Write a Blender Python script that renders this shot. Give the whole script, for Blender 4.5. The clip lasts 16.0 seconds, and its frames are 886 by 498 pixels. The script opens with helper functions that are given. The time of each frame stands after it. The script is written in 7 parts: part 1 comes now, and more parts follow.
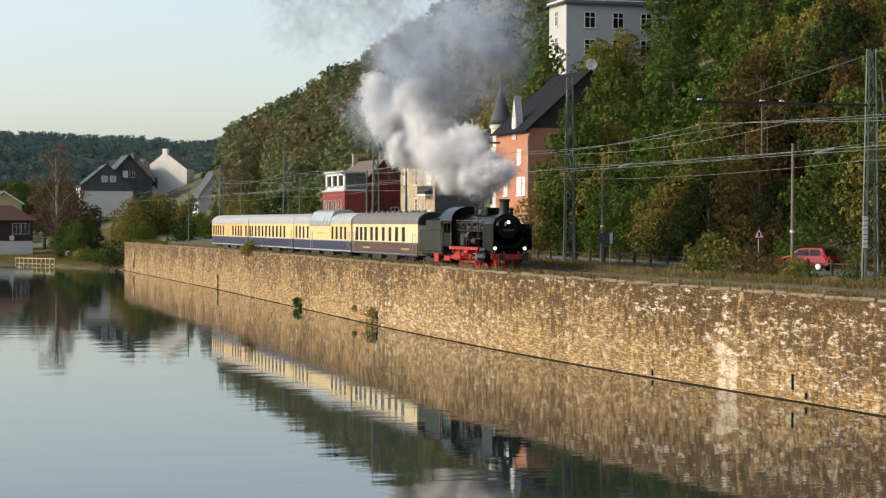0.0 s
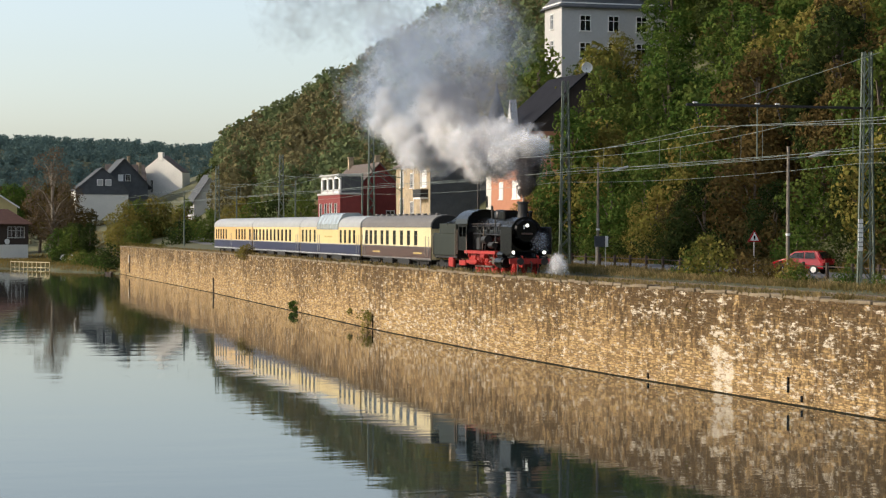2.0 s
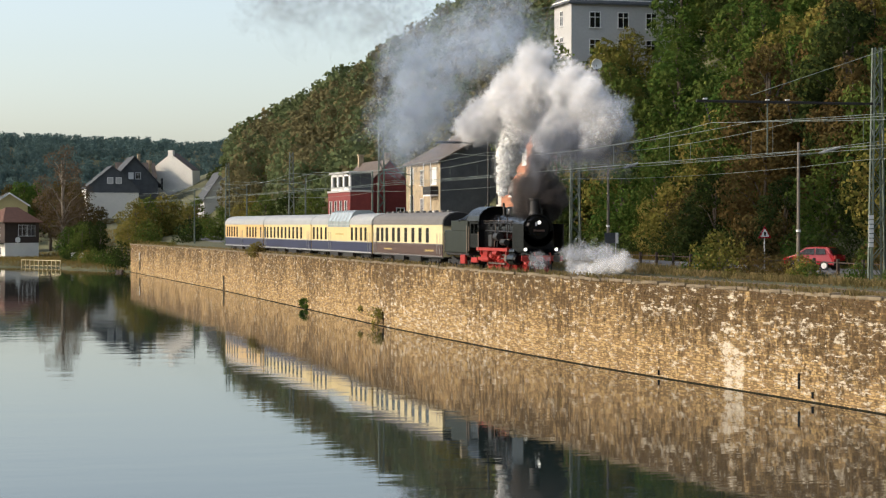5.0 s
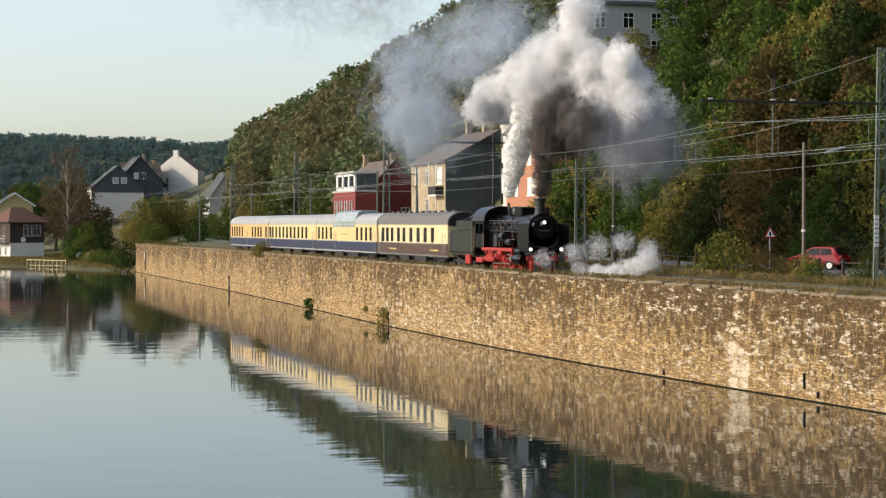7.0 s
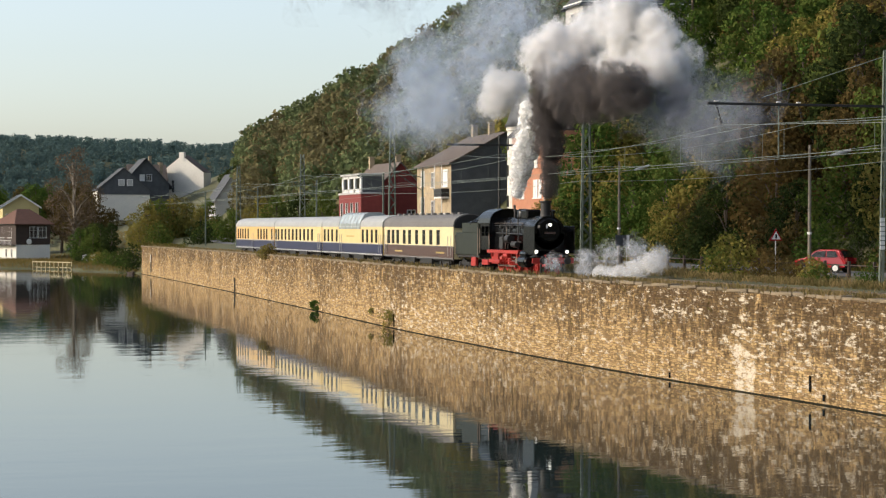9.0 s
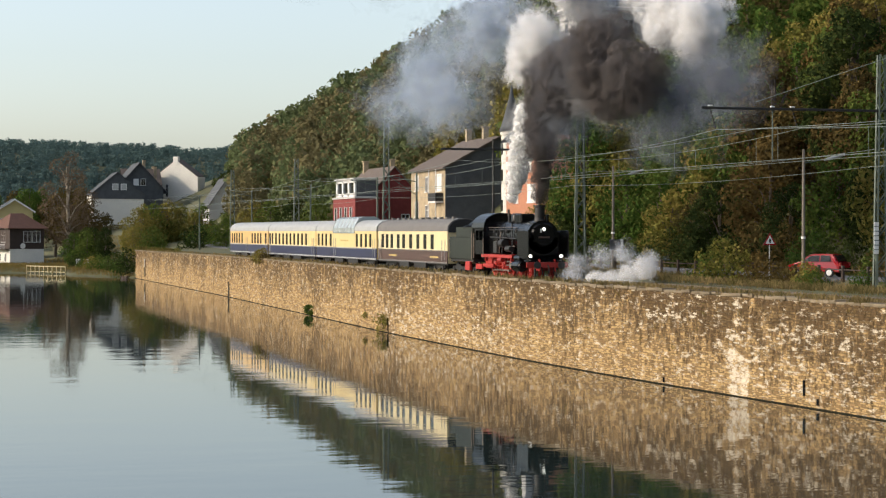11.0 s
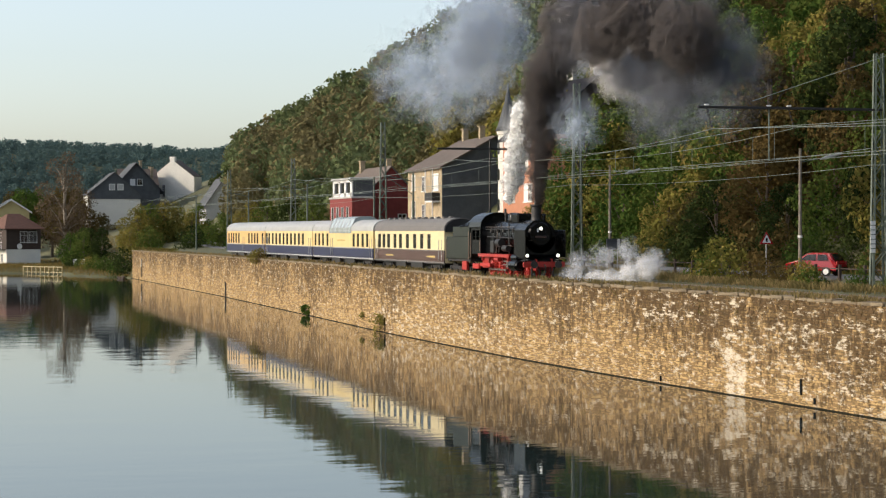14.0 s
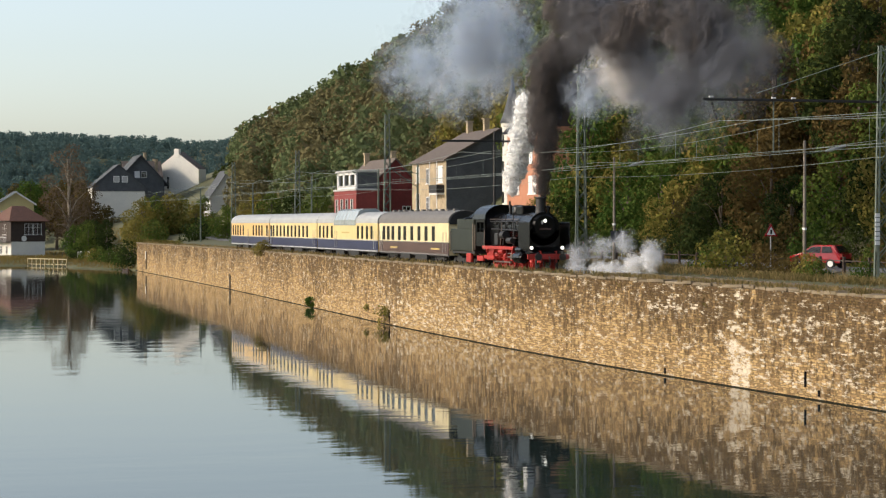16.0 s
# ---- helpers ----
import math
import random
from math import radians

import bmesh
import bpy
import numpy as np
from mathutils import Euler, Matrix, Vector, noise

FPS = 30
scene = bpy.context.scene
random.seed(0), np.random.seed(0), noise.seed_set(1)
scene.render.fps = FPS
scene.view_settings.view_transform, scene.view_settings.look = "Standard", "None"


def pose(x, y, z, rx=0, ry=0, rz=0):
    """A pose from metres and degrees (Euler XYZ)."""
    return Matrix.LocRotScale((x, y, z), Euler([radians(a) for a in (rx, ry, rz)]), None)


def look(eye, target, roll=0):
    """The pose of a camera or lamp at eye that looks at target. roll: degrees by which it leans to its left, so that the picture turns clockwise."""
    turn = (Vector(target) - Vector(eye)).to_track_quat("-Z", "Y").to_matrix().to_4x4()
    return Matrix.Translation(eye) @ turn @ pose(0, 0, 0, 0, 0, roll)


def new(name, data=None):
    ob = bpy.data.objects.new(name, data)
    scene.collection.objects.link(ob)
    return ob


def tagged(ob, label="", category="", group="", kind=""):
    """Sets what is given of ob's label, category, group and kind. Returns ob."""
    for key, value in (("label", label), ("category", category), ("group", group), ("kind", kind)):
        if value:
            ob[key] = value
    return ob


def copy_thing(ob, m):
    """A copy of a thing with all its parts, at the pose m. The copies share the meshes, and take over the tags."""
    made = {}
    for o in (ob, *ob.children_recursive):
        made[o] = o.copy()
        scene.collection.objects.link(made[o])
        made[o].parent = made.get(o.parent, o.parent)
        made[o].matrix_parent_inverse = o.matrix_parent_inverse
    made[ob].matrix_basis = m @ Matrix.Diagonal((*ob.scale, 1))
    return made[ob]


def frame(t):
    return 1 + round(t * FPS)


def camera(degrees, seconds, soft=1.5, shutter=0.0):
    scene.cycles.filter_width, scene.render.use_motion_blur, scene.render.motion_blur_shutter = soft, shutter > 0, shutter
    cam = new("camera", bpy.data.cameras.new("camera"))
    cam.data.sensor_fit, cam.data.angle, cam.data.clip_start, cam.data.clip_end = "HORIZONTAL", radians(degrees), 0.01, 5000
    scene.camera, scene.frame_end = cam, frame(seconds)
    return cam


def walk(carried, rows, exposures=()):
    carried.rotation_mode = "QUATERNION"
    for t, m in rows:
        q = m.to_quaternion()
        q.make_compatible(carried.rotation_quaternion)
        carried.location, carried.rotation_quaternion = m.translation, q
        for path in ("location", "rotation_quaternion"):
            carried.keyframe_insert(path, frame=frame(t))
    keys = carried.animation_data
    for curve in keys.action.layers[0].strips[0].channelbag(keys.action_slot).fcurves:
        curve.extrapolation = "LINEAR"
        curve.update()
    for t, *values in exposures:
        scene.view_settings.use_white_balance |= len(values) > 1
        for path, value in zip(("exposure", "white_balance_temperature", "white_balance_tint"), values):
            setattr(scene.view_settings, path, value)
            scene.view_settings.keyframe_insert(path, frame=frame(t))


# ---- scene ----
cam = camera(24.440, 16.0, soft=1.25)
EYE = Vector((0.0, 0.0, 8.4))


def aim(yaw, pitch, roll):
    """The held camera: degrees to the right of the river's line, up, and lean."""
    a, b = radians(yaw), radians(pitch)
    way = Vector((math.sin(a) * math.cos(b), math.cos(a) * math.cos(b), math.sin(b)))
    return look(EYE, EYE + way * 100, roll)


PATH = [
    (0.0, 15.9553, -0.6973, 0.209),
    (0.5, 15.9607, -0.6972, 0.198),
    (1.0, 16.1089, -0.6479, 0.154),
    (1.5, 16.0843, -0.6290, 0.152),
    (2.0, 16.0791, -0.6049, 0.163),
    (2.5, 16.1006, -0.6153, 0.143),
    (3.0, 16.1060, -0.6174, 0.112),
    (3.5, 16.0789, -0.6152, 0.137),
    (4.0, 16.0114, -0.6441, 0.090),
    (6.5, 15.5861, -0.7018, 0.004),
    (7.0, 15.6481, -0.6885, 0.000),
    (7.5, 15.5991, -0.6825, -0.044),
    (8.0, 15.5266, -0.7062, -0.043),
    (8.5, 15.5267, -0.6970, 0.040),
    (9.0, 15.4892, -0.6245, 0.058),
    (11.5, 15.6962, -0.5031, 0.044),
    (12.0, 15.6961, -0.5106, -0.018),
    (12.5, 15.7204, -0.5128, -0.044),
    (13.0, 15.7284, -0.5128, -0.042),
    (13.5, 15.7447, -0.5128, -0.043),
    (14.0, 15.7447, -0.5128, -0.043),
    (14.5, 15.7448, -0.5102, -0.021),
    (15.0, 15.6961, -0.5346, -0.022),
    (15.5, 15.6961, -0.6581, -0.042),
    (16.0, 15.6234, -0.7306, -0.040),
]
walk(cam, [(t, aim(a, b, c)) for t, a, b, c in PATH])

# ---- light ----
SUN = Vector((-0.89, 0.17, 0.43)).normalized()
world = bpy.data.worlds.new("world")
scene.world = world
world.use_nodes = True
wn = world.node_tree
sky = wn.nodes.new("ShaderNodeTexSky")
sky.sky_type, sky.sun_disc = "NISHITA", False
sky.sun_elevation, sky.sun_rotation = math.asin(SUN.z), math.atan2(SUN.x, SUN.y)
sky.altitude, sky.air_density, sky.dust_density, sky.ozone_density = 100, 1.0, 2.0, 1.7
haze = wn.nodes.new("ShaderNodeHueSaturation")
haze.inputs["Saturation"].default_value = 0.68
wn.links.new(sky.outputs[0], haze.inputs["Color"])
wn.links.new(haze.outputs[0], wn.nodes["Background"].inputs[0])
wn.nodes["Background"].inputs[1].default_value = 0.15
sun = new("sun", bpy.data.lights.new("sun", "SUN"))
sun.data.energy, sun.data.angle, sun.data.color = 1.95, radians(0.6), (1.0, 0.86, 0.68)
sun.matrix_world = look(SUN * 100, (0, 0, 0))
scene.view_settings.exposure = 0.62

# ---- materials ----


def material(name, base, rough=0.8, metal=0.0, vary=0.25, scale=1.0, bump=0.0, spec=0.5, tint=None, each=0.0, island=0.0, stretch=(1, 1, 1)):
    """Base colour with two scales of variation, relief, and a shift from object to object or island to island."""
    m = bpy.data.materials.new(name)
    m.use_nodes = True
    t = m.node_tree
    n, l = t.nodes, t.links
    p = n["Principled BSDF"]
    p.inputs["Roughness"].default_value, p.inputs["Metallic"].default_value = rough, metal
    p.inputs["Specular IOR Level"].default_value = spec
    co = n.new("ShaderNodeTexCoord")
    mp = n.new("ShaderNodeMapping")
    mp.inputs["Scale"].default_value = stretch
    l.new(co.outputs["Object"], mp.inputs["Vector"])
    big, fine = n.new("ShaderNodeTexNoise"), n.new("ShaderNodeTexNoise")
    big.inputs["Scale"].default_value, fine.inputs["Scale"].default_value = 0.6 * scale, 7.0 * scale
    big.inputs["Detail"].default_value = fine.inputs["Detail"].default_value = 3
    for x in (big, fine):
        l.new(mp.outputs[0], x.inputs["Vector"])
    add = n.new("ShaderNodeMath")
    add.operation = "ADD"
    l.new(big.outputs[0], add.inputs[0])
    l.new(fine.outputs[0], add.inputs[1])
    last = add
    for amount, node, socket in ((each, "ShaderNodeObjectInfo", "Random"), (island, "ShaderNodeNewGeometry", "Random Per Island")):
        if amount:
            s = n.new(node)
            k = n.new("ShaderNodeMath")
            k.operation = "MULTIPLY_ADD"
            k.inputs[1].default_value = amount
            l.new(s.outputs[socket], k.inputs[0])
            l.new(last.outputs[0], k.inputs[2])
            last = k
    ramp = n.new("ShaderNodeMapRange")
    ramp.inputs["From Min"].default_value, ramp.inputs["From Max"].default_value = 0.55, 1.45 + each + island
    l.new(last.outputs[0], ramp.inputs["Value"])
    mix = n.new("ShaderNodeMix")
    mix.data_type = "RGBA"
    other = tint or tuple(c * (1 - vary) for c in base)
    lo = tuple(min(1, c * (1 + vary * 0.4)) for c in base)
    mix.inputs["A"].default_value, mix.inputs["B"].default_value = (*lo, 1), (*other, 1)
    l.new(ramp.outputs[0], mix.inputs["Factor"])
    l.new(mix.outputs["Result"], p.inputs["Base Color"])
    if bump:
        b = n.new("ShaderNodeBump")
        b.inputs["Strength"].default_value, b.inputs["Distance"].default_value = 0.6, bump
        l.new(fine.outputs[0], b.inputs["Height"])
        l.new(b.outputs[0], p.inputs["Normal"])
    return m


def leaf_material(name, a, b, c):
    """Foliage: three tones, from tree to tree and leaf to leaf, letting light through."""
    m = bpy.data.materials.new(name)
    m.use_nodes = True
    n, l = m.node_tree.nodes, m.node_tree.links
    n.clear()
    out = n.new("ShaderNodeOutputMaterial")
    geo, info = n.new("ShaderNodeNewGeometry"), n.new("ShaderNodeObjectInfo")
    co = n.new("ShaderNodeTexCoord")
    patch = n.new("ShaderNodeTexNoise")
    patch.inputs["Scale"].default_value = 0.35
    l.new(co.outputs["Object"], patch.inputs["Vector"])
    f = n.new("ShaderNodeMath")
    f.operation = "MULTIPLY_ADD"
    f.inputs[1].default_value = 0.35
    l.new(geo.outputs["Random Per Island"], f.inputs[0])
    g = n.new("ShaderNodeMath")
    g.operation = "MULTIPLY_ADD"
    g.inputs[1].default_value = 0.35
    l.new(info.outputs["Random"], g.inputs[0])
    l.new(patch.outputs[0], g.inputs[2])
    l.new(g.outputs[0], f.inputs[2])
    r = n.new("ShaderNodeValToRGB")
    e = r.color_ramp.elements
    e[0].position, e[0].color = 0.35, (*a, 1)
    e[1].position, e[1].color = 1.0, (*c, 1)
    k = r.color_ramp.elements.new(0.68)
    k.color = (*b, 1)
    l.new(f.outputs[0], r.inputs[0])
    d, tr, ms = n.new("ShaderNodeBsdfDiffuse"), n.new("ShaderNodeBsdfTranslucent"), n.new("ShaderNodeMixShader")
    ms.inputs[0].default_value = 0.3
    for x in (d, tr):
        l.new(r.outputs[0], x.inputs[0])
    l.new(d.outputs[0], ms.inputs[1])
    l.new(tr.outputs[0], ms.inputs[2])
    l.new(ms.outputs[0], out.inputs[0])
    return m


def water_material():
    m = material("river_water", (0.018, 0.028, 0.026), rough=0.02, vary=0.2, scale=0.05, spec=0.5)
    n, l = m.node_tree.nodes, m.node_tree.links
    p = n["Principled BSDF"]
    p.inputs["IOR"].default_value = 1.33
    co = n["Texture Coordinate"]
    mp = n.new("ShaderNodeMapping")
    mp.inputs["Rotation"].default_value = (0, 0, radians(12))
    mp.inputs["Scale"].default_value = (0.5, 1.6, 1)
    l.new(co.outputs["Object"], mp.inputs["Vector"])
    small, large = n.new("ShaderNodeTexNoise"), n.new("ShaderNodeTexNoise")
    small.inputs["Scale"].default_value, large.inputs["Scale"].default_value = 1.1, 0.16
    for x in (small, large):
        x.inputs["Detail"].default_value = 2
        l.new(mp.outputs[0], x.inputs["Vector"])
    b1, b2 = n.new("ShaderNodeBump"), n.new("ShaderNodeBump")
    b1.inputs["Strength"].default_value, b1.inputs["Distance"].default_value = 0.5, 0.0045
    b2.inputs["Strength"].default_value, b2.inputs["Distance"].default_value = 0.5, 0.02
    l.new(small.outputs[0], b1.inputs["Height"])
    l.new(large.outputs[0], b2.inputs["Height"])
    l.new(b1.outputs[0], b2.inputs["Normal"])
    l.new(b2.outputs[0], p.inputs["Normal"])
    return m


WATER = water_material()
BARK = material("bark", (0.11, 0.085, 0.06), 0.9, vary=0.4, scale=2, bump=0.02)
GROUND = material("grass_and_earth", (0.065, 0.078, 0.026), 0.95, vary=0.5, scale=0.5, tint=(0.10, 0.08, 0.04), bump=0.05)
BALLAST = material("track_ballast", (0.085, 0.062, 0.04), 0.95, vary=0.5, scale=3, bump=0.05)
STEEL = material("rail_steel", (0.22, 0.17, 0.14), 0.45, 0.6, vary=0.3)
ASPHALT = material("grey_asphalt", (0.13, 0.13, 0.135), 0.9, vary=0.25, scale=2)
MORTAR = material("wall_mortar", (0.50, 0.41, 0.28), 0.95, vary=0.4, scale=1.5, bump=0.02)
COPING = material("coping_stone", (0.25, 0.195, 0.125), 0.92, vary=0.6, scale=1.4, tint=(0.10, 0.075, 0.042), bump=0.03, each=0.9)
CREAM = material("cream_paint", (0.72, 0.545, 0.24), 0.4, vary=0.18)
CREAM3 = material("ochre_cream_paint", (0.70, 0.45, 0.165), 0.4, vary=0.2)
CREAM2 = material("pale_cream_paint", (0.74, 0.61, 0.34), 0.4, vary=0.18)
BLUE = material("dark_blue_paint", (0.016, 0.02, 0.062), 0.4, vary=0.2)
BROWN = material("purple_brown_paint", (0.085, 0.045, 0.035), 0.35, vary=0.2)
ROOFGREY = material("silver_roof_paint", (0.37, 0.37, 0.355), 0.5, vary=0.3, scale=0.7)
ROOFDARK = material("sooty_roof", (0.15, 0.14, 0.13), 0.75, vary=0.3, scale=0.7)
WHITE = material("white_trim_paint", (0.78, 0.76, 0.72), 0.5, vary=0.1)
GLASS = material("dark_window_glass", (0.012, 0.012, 0.014), 0.06, vary=0.3, spec=0.6)
BLACK = material("black_boiler_paint", (0.0045, 0.0045, 0.005), 0.26, vary=0.4, scale=2, bump=0.004, spec=0.2)
IRON = material("oily_iron", (0.035, 0.032, 0.03), 0.5, 0.4, vary=0.4, scale=2)
RED = material("red_chassis_paint", (0.40, 0.022, 0.014), 0.5, vary=0.3, scale=2)
GOLD = material("gold_lettering", (0.55, 0.40, 0.14), 0.5, 0.3)

# ---- mesh tools ----


def part(name, bm, mat, parent=None, label="", smooth=False):
    """Links a bmesh as one mesh object, under a thing or a part."""
    me = bpy.data.meshes.new(name)
    bm.to_mesh(me)
    bm.free()
    for m in (mat if isinstance(mat, (list, tuple)) else (mat,)):
        me.materials.append(m)
    if smooth:
        me.polygons.foreach_set("use_smooth", [True] * len(me.polygons))
    ob = new(name, me)
    if parent:
        ob.parent = parent
    if label:
        ob["label"] = label
    return ob


def sheet(name, verts, faces, mat, parent=None, smooth=True):
    me = bpy.data.meshes.new(name)
    me.from_pydata(verts, [], faces)
    me.materials.append(mat)
    if smooth:
        me.polygons.foreach_set("use_smooth", [True] * len(me.polygons))
    ob = new(name, me)
    if parent:
        ob.parent = parent
    return ob


def box(bm, x0, x1, y0, y1, z0, z1, bevel=0.0):
    """A block, its edges rounded."""
    r = bmesh.ops.create_cube(bm, size=1)
    for v in r["verts"]:
        v.co = Vector(((x0 + x1) / 2 + v.co.x * (x1 - x0), (y0 + y1) / 2 + v.co.y * (y1 - y0), (z0 + z1) / 2 + v.co.z * (z1 - z0)))
    if bevel:
        es = list({e for v in r["verts"] for e in v.link_edges})
        bmesh.ops.bevel(bm, geom=es, offset=bevel, segments=1, affect="EDGES")
    return bm


def tube(bm, a, b, r0, r1=None, n=10, caps=True):
    """A round bar from a to b."""
    a, b = Vector(a), Vector(b)
    r1 = r0 if r1 is None else r1
    q = (b - a).to_track_quat("Z", "Y")
    ra, rb = [], []
    for i in range(n):
        k = 2 * math.pi * i / n
        d = q @ Vector((math.cos(k), math.sin(k), 0))
        ra.append(bm.verts.new(a + d * r0))
        rb.append(bm.verts.new(b + d * max(r1, 0.001)))
    for i in range(n):
        j = (i + 1) % n
        bm.faces.new((ra[i], ra[j], rb[j], rb[i]))
    if caps:
        bm.faces.new(ra[::-1])
        bm.faces.new(rb)
    return bm


def prism(bm, outline, a, b, axis="y"):
    """An outline of (u, z) drawn out from a to b along y (u is x) or along x (u is y)."""
    def put(u, w, z):
        return bm.verts.new((u, w, z) if axis == "y" else (w, u, z))
    f, k = [put(u, a, z) for u, z in outline], [put(u, b, z) for u, z in outline]
    n = len(outline)
    for i in range(n):
        j = (i + 1) % n
        bm.faces.new((f[i], f[j], k[j], k[i]))
    bm.faces.new(f[::-1])
    bm.faces.new(k)
    bmesh.ops.recalc_face_normals(bm, faces=bm.faces)
    return bm


def spin(bm, profile, n=16, centre=(0, 0)):
    """A turned body from a profile of (radius, z)."""
    rings = []
    for r, z in profile:
        rings.append([bm.verts.new((centre[0] + r * math.cos(2 * math.pi * i / n), centre[1] + r * math.sin(2 * math.pi * i / n), z)) for i in range(n)])
    for p, q in zip(rings, rings[1:]):
        for i in range(n):
            bm.faces.new((p[i], p[(i + 1) % n], q[(i + 1) % n], q[i]))
    bm.faces.new(rings[0][::-1])
    bm.faces.new(rings[-1])
    return bm


def thing(name, label, category, m=None, group="", kind=""):
    """An empty at a thing's base that carries its parts."""
    ob = tagged(new(name), label, category, group, kind)
    ob.empty_display_size = 0.2
    if m is not None:
        ob.matrix_basis = m
    return ob


def lerp(x, table):
    """Straight lines through a short table of (x, value)."""
    if x <= table[0][0]:
        return table[0][1]
    for (a, u), (b, v) in zip(table, table[1:]):
        if x <= b:
            return u + (v - u) * (x - a) / (b - a)
    return table[-1][1]


def ease(x, table):
    """The same, rounded between the entries."""
    w = 6.0
    return sum(lerp(x + d * w, table) for d in (-1, -0.5, 0, 0.5, 1)) / 5


# ---- the lie of the land ----
RAIL, TRACK = 4.95, 46.2
WALL_LINE = [(40, 45.2), (83, 43.4), (93.5, 42.7), (110.5, 41.6), (130, 41.05), (161.5, 41.1), (196.6, 42.2), (261, 44.0), (363, 45.3), (380, 45.6)]
WALL_TOP = [(60, 5.15), (83, 5.17), (110, 5.24), (160, 5.3), (260, 5.2), (363, 4.98)]
WALL_END = 363.0
SHORE = [(-400, 470), (10, 432), (22, 414), (28, 411), (36.5, 398), (37.2, 384), (42, 373), (45, 364)]
RIDGE = [(0, 66), (537, 65), (647, 57), (709, 49), (760, 42), (845, 36), (1000, 24), (1300, 14)]
SLOPE = [(0, 0.74), (330, 0.74), (394, 0.70), (474, 0.61), (520, 0.50), (557, 0.41), (620, 0.33), (800, 0.2), (1200, 0.1)]


def wall_x(y):
    return ease(y, WALL_LINE)


def ground_z(x, y):
    wx = wall_x(min(y, WALL_END))
    shore = lerp(x, SHORE)
    if x < wx + 0.45 and y < shore:
        if x < -95:
            return min(6.0, -2 + (-95 - x) * 0.6)
        return -2.0
    if x < wx + 0.45:
        return 0.15 + min(0.6, (y - shore) * 0.03) + min(4.0, max(0, y - shore - 95) * 0.03)
    z = 5.1
    if y > WALL_END:
        k = max(0.0, min(1.0, (x - 46) / 10))
        z = min(5.1 + (y - WALL_END) * 0.03, 12) * k + (1 - k) * (0.9 + min(4, max(0, y - 420) * 0.03))
    if 53 < x < 58.5 and y < 150:
        z -= 0.55 * min(1, (x - 53) / 1.5, (58.5 - x) / 1.0) * min(1, (150 - y) / 20)
    if x < 52 and y < WALL_END:
        z -= 0.45 * min(1, (52 - x) / 1.5)
    if x >= 58.5:
        z += 0.2
    if x > 66.5:
        z += min((x - 66.5) * lerp(y, SLOPE), lerp(y, RIDGE) * (1 - 0.15 * max(0, (x - 160) / 400)))
        z += 1.5 * noise.noise((x * 0.05, y * 0.03, 0)) * min(1, (x - 66.5) / 10)
    return z


def far_rise(x, y):
    """The wooded heights beyond the town."""
    k = max(0.0, min(1.0, (y - 1250) / 520))
    k = k * k * (3 - 2 * k)
    return k * (76 + 9 * noise.noise((x * 0.006, 3, 0)) + 4 * noise.noise((x * 0.02, 7, 0)))


def build_ground():
    xs = sorted(set([-4600, -1500, -600, -300, -160, -110, -95] + list(range(-80, 31, 8)) + [34, 37, 40]))
    us = [0.3, 0.6, 3, 5, 7.5, 10, 12, 14, 15.5, 17, 19, 21.5, 23, 25, 28, 32, 37, 43, 50, 60, 72, 86, 100, 115, 140, 180, 250, 400, 700, 1400, 4600]
    ys = [-4600, -1000, -300, -100, 0, 40] + list(range(60, 300, 6)) + list(range(300, 500, 5)) + list(range(500, 900, 20)) + list(range(900, 2000, 70)) + [2400, 3200, 4800]
    verts, faces = [], []
    n = len(xs) + len(us)
    for y in ys:
        wx = wall_x(min(y, WALL_END))
        for x in [min(q, wx - 0.6) for q in xs] + [wx + u for u in us]:
            z = ground_z(x, y)
            if y > 1200:
                z = max(z, far_rise(x, y))
            verts.append((x, y, z))
    for j in range(len(ys) - 1):
        for i in range(n - 1):
            a = j * n + i
            faces.append((a, a + 1, a + n + 1, a + n))
    tagged(sheet("ground", verts, faces, GROUND), "grassy earth and gravel beside the river, rising to a hill", "ground", kind="structure")
    w = [(-300, -300, 0), (47, -300, 0), (47, 480, 0), (-300, 480, 0)]
    tagged(sheet("water", w, [(0, 1, 2, 3)], WATER), "calm grey-green river with faint ripples", "water", kind="structure")


def build_wall_body():
    """The core of the quay wall behind its stones."""
    ys = list(np.arange(30, WALL_END + 1, 3.0)) + [WALL_END]
    verts, faces = [], []
    for y in ys:
        x, t = wall_x(y), lerp(y, WALL_TOP)
        verts += [(x, y, -2.2), (x, y, t - 0.12), (x + 0.62, y, t - 0.12), (x + 0.62, y, -2.2)]
    for j in range(len(ys) - 1):
        for i in range(3):
            a = j * 4 + i
            faces.append((a, a + 4, a + 5, a + 1))
    faces += [(0, 1, 2, 3), tuple(4 * (len(ys) - 1) + k for k in (3, 2, 1, 0))]
    w = sheet("wall_river", verts, faces, MORTAR, smooth=False)
    return tagged(w, "long quay wall of rough tan sandstone above the river", "quay wall", kind="structure")


build_ground()
river_wall = build_wall_body()

# ---- the quay wall's stones ----


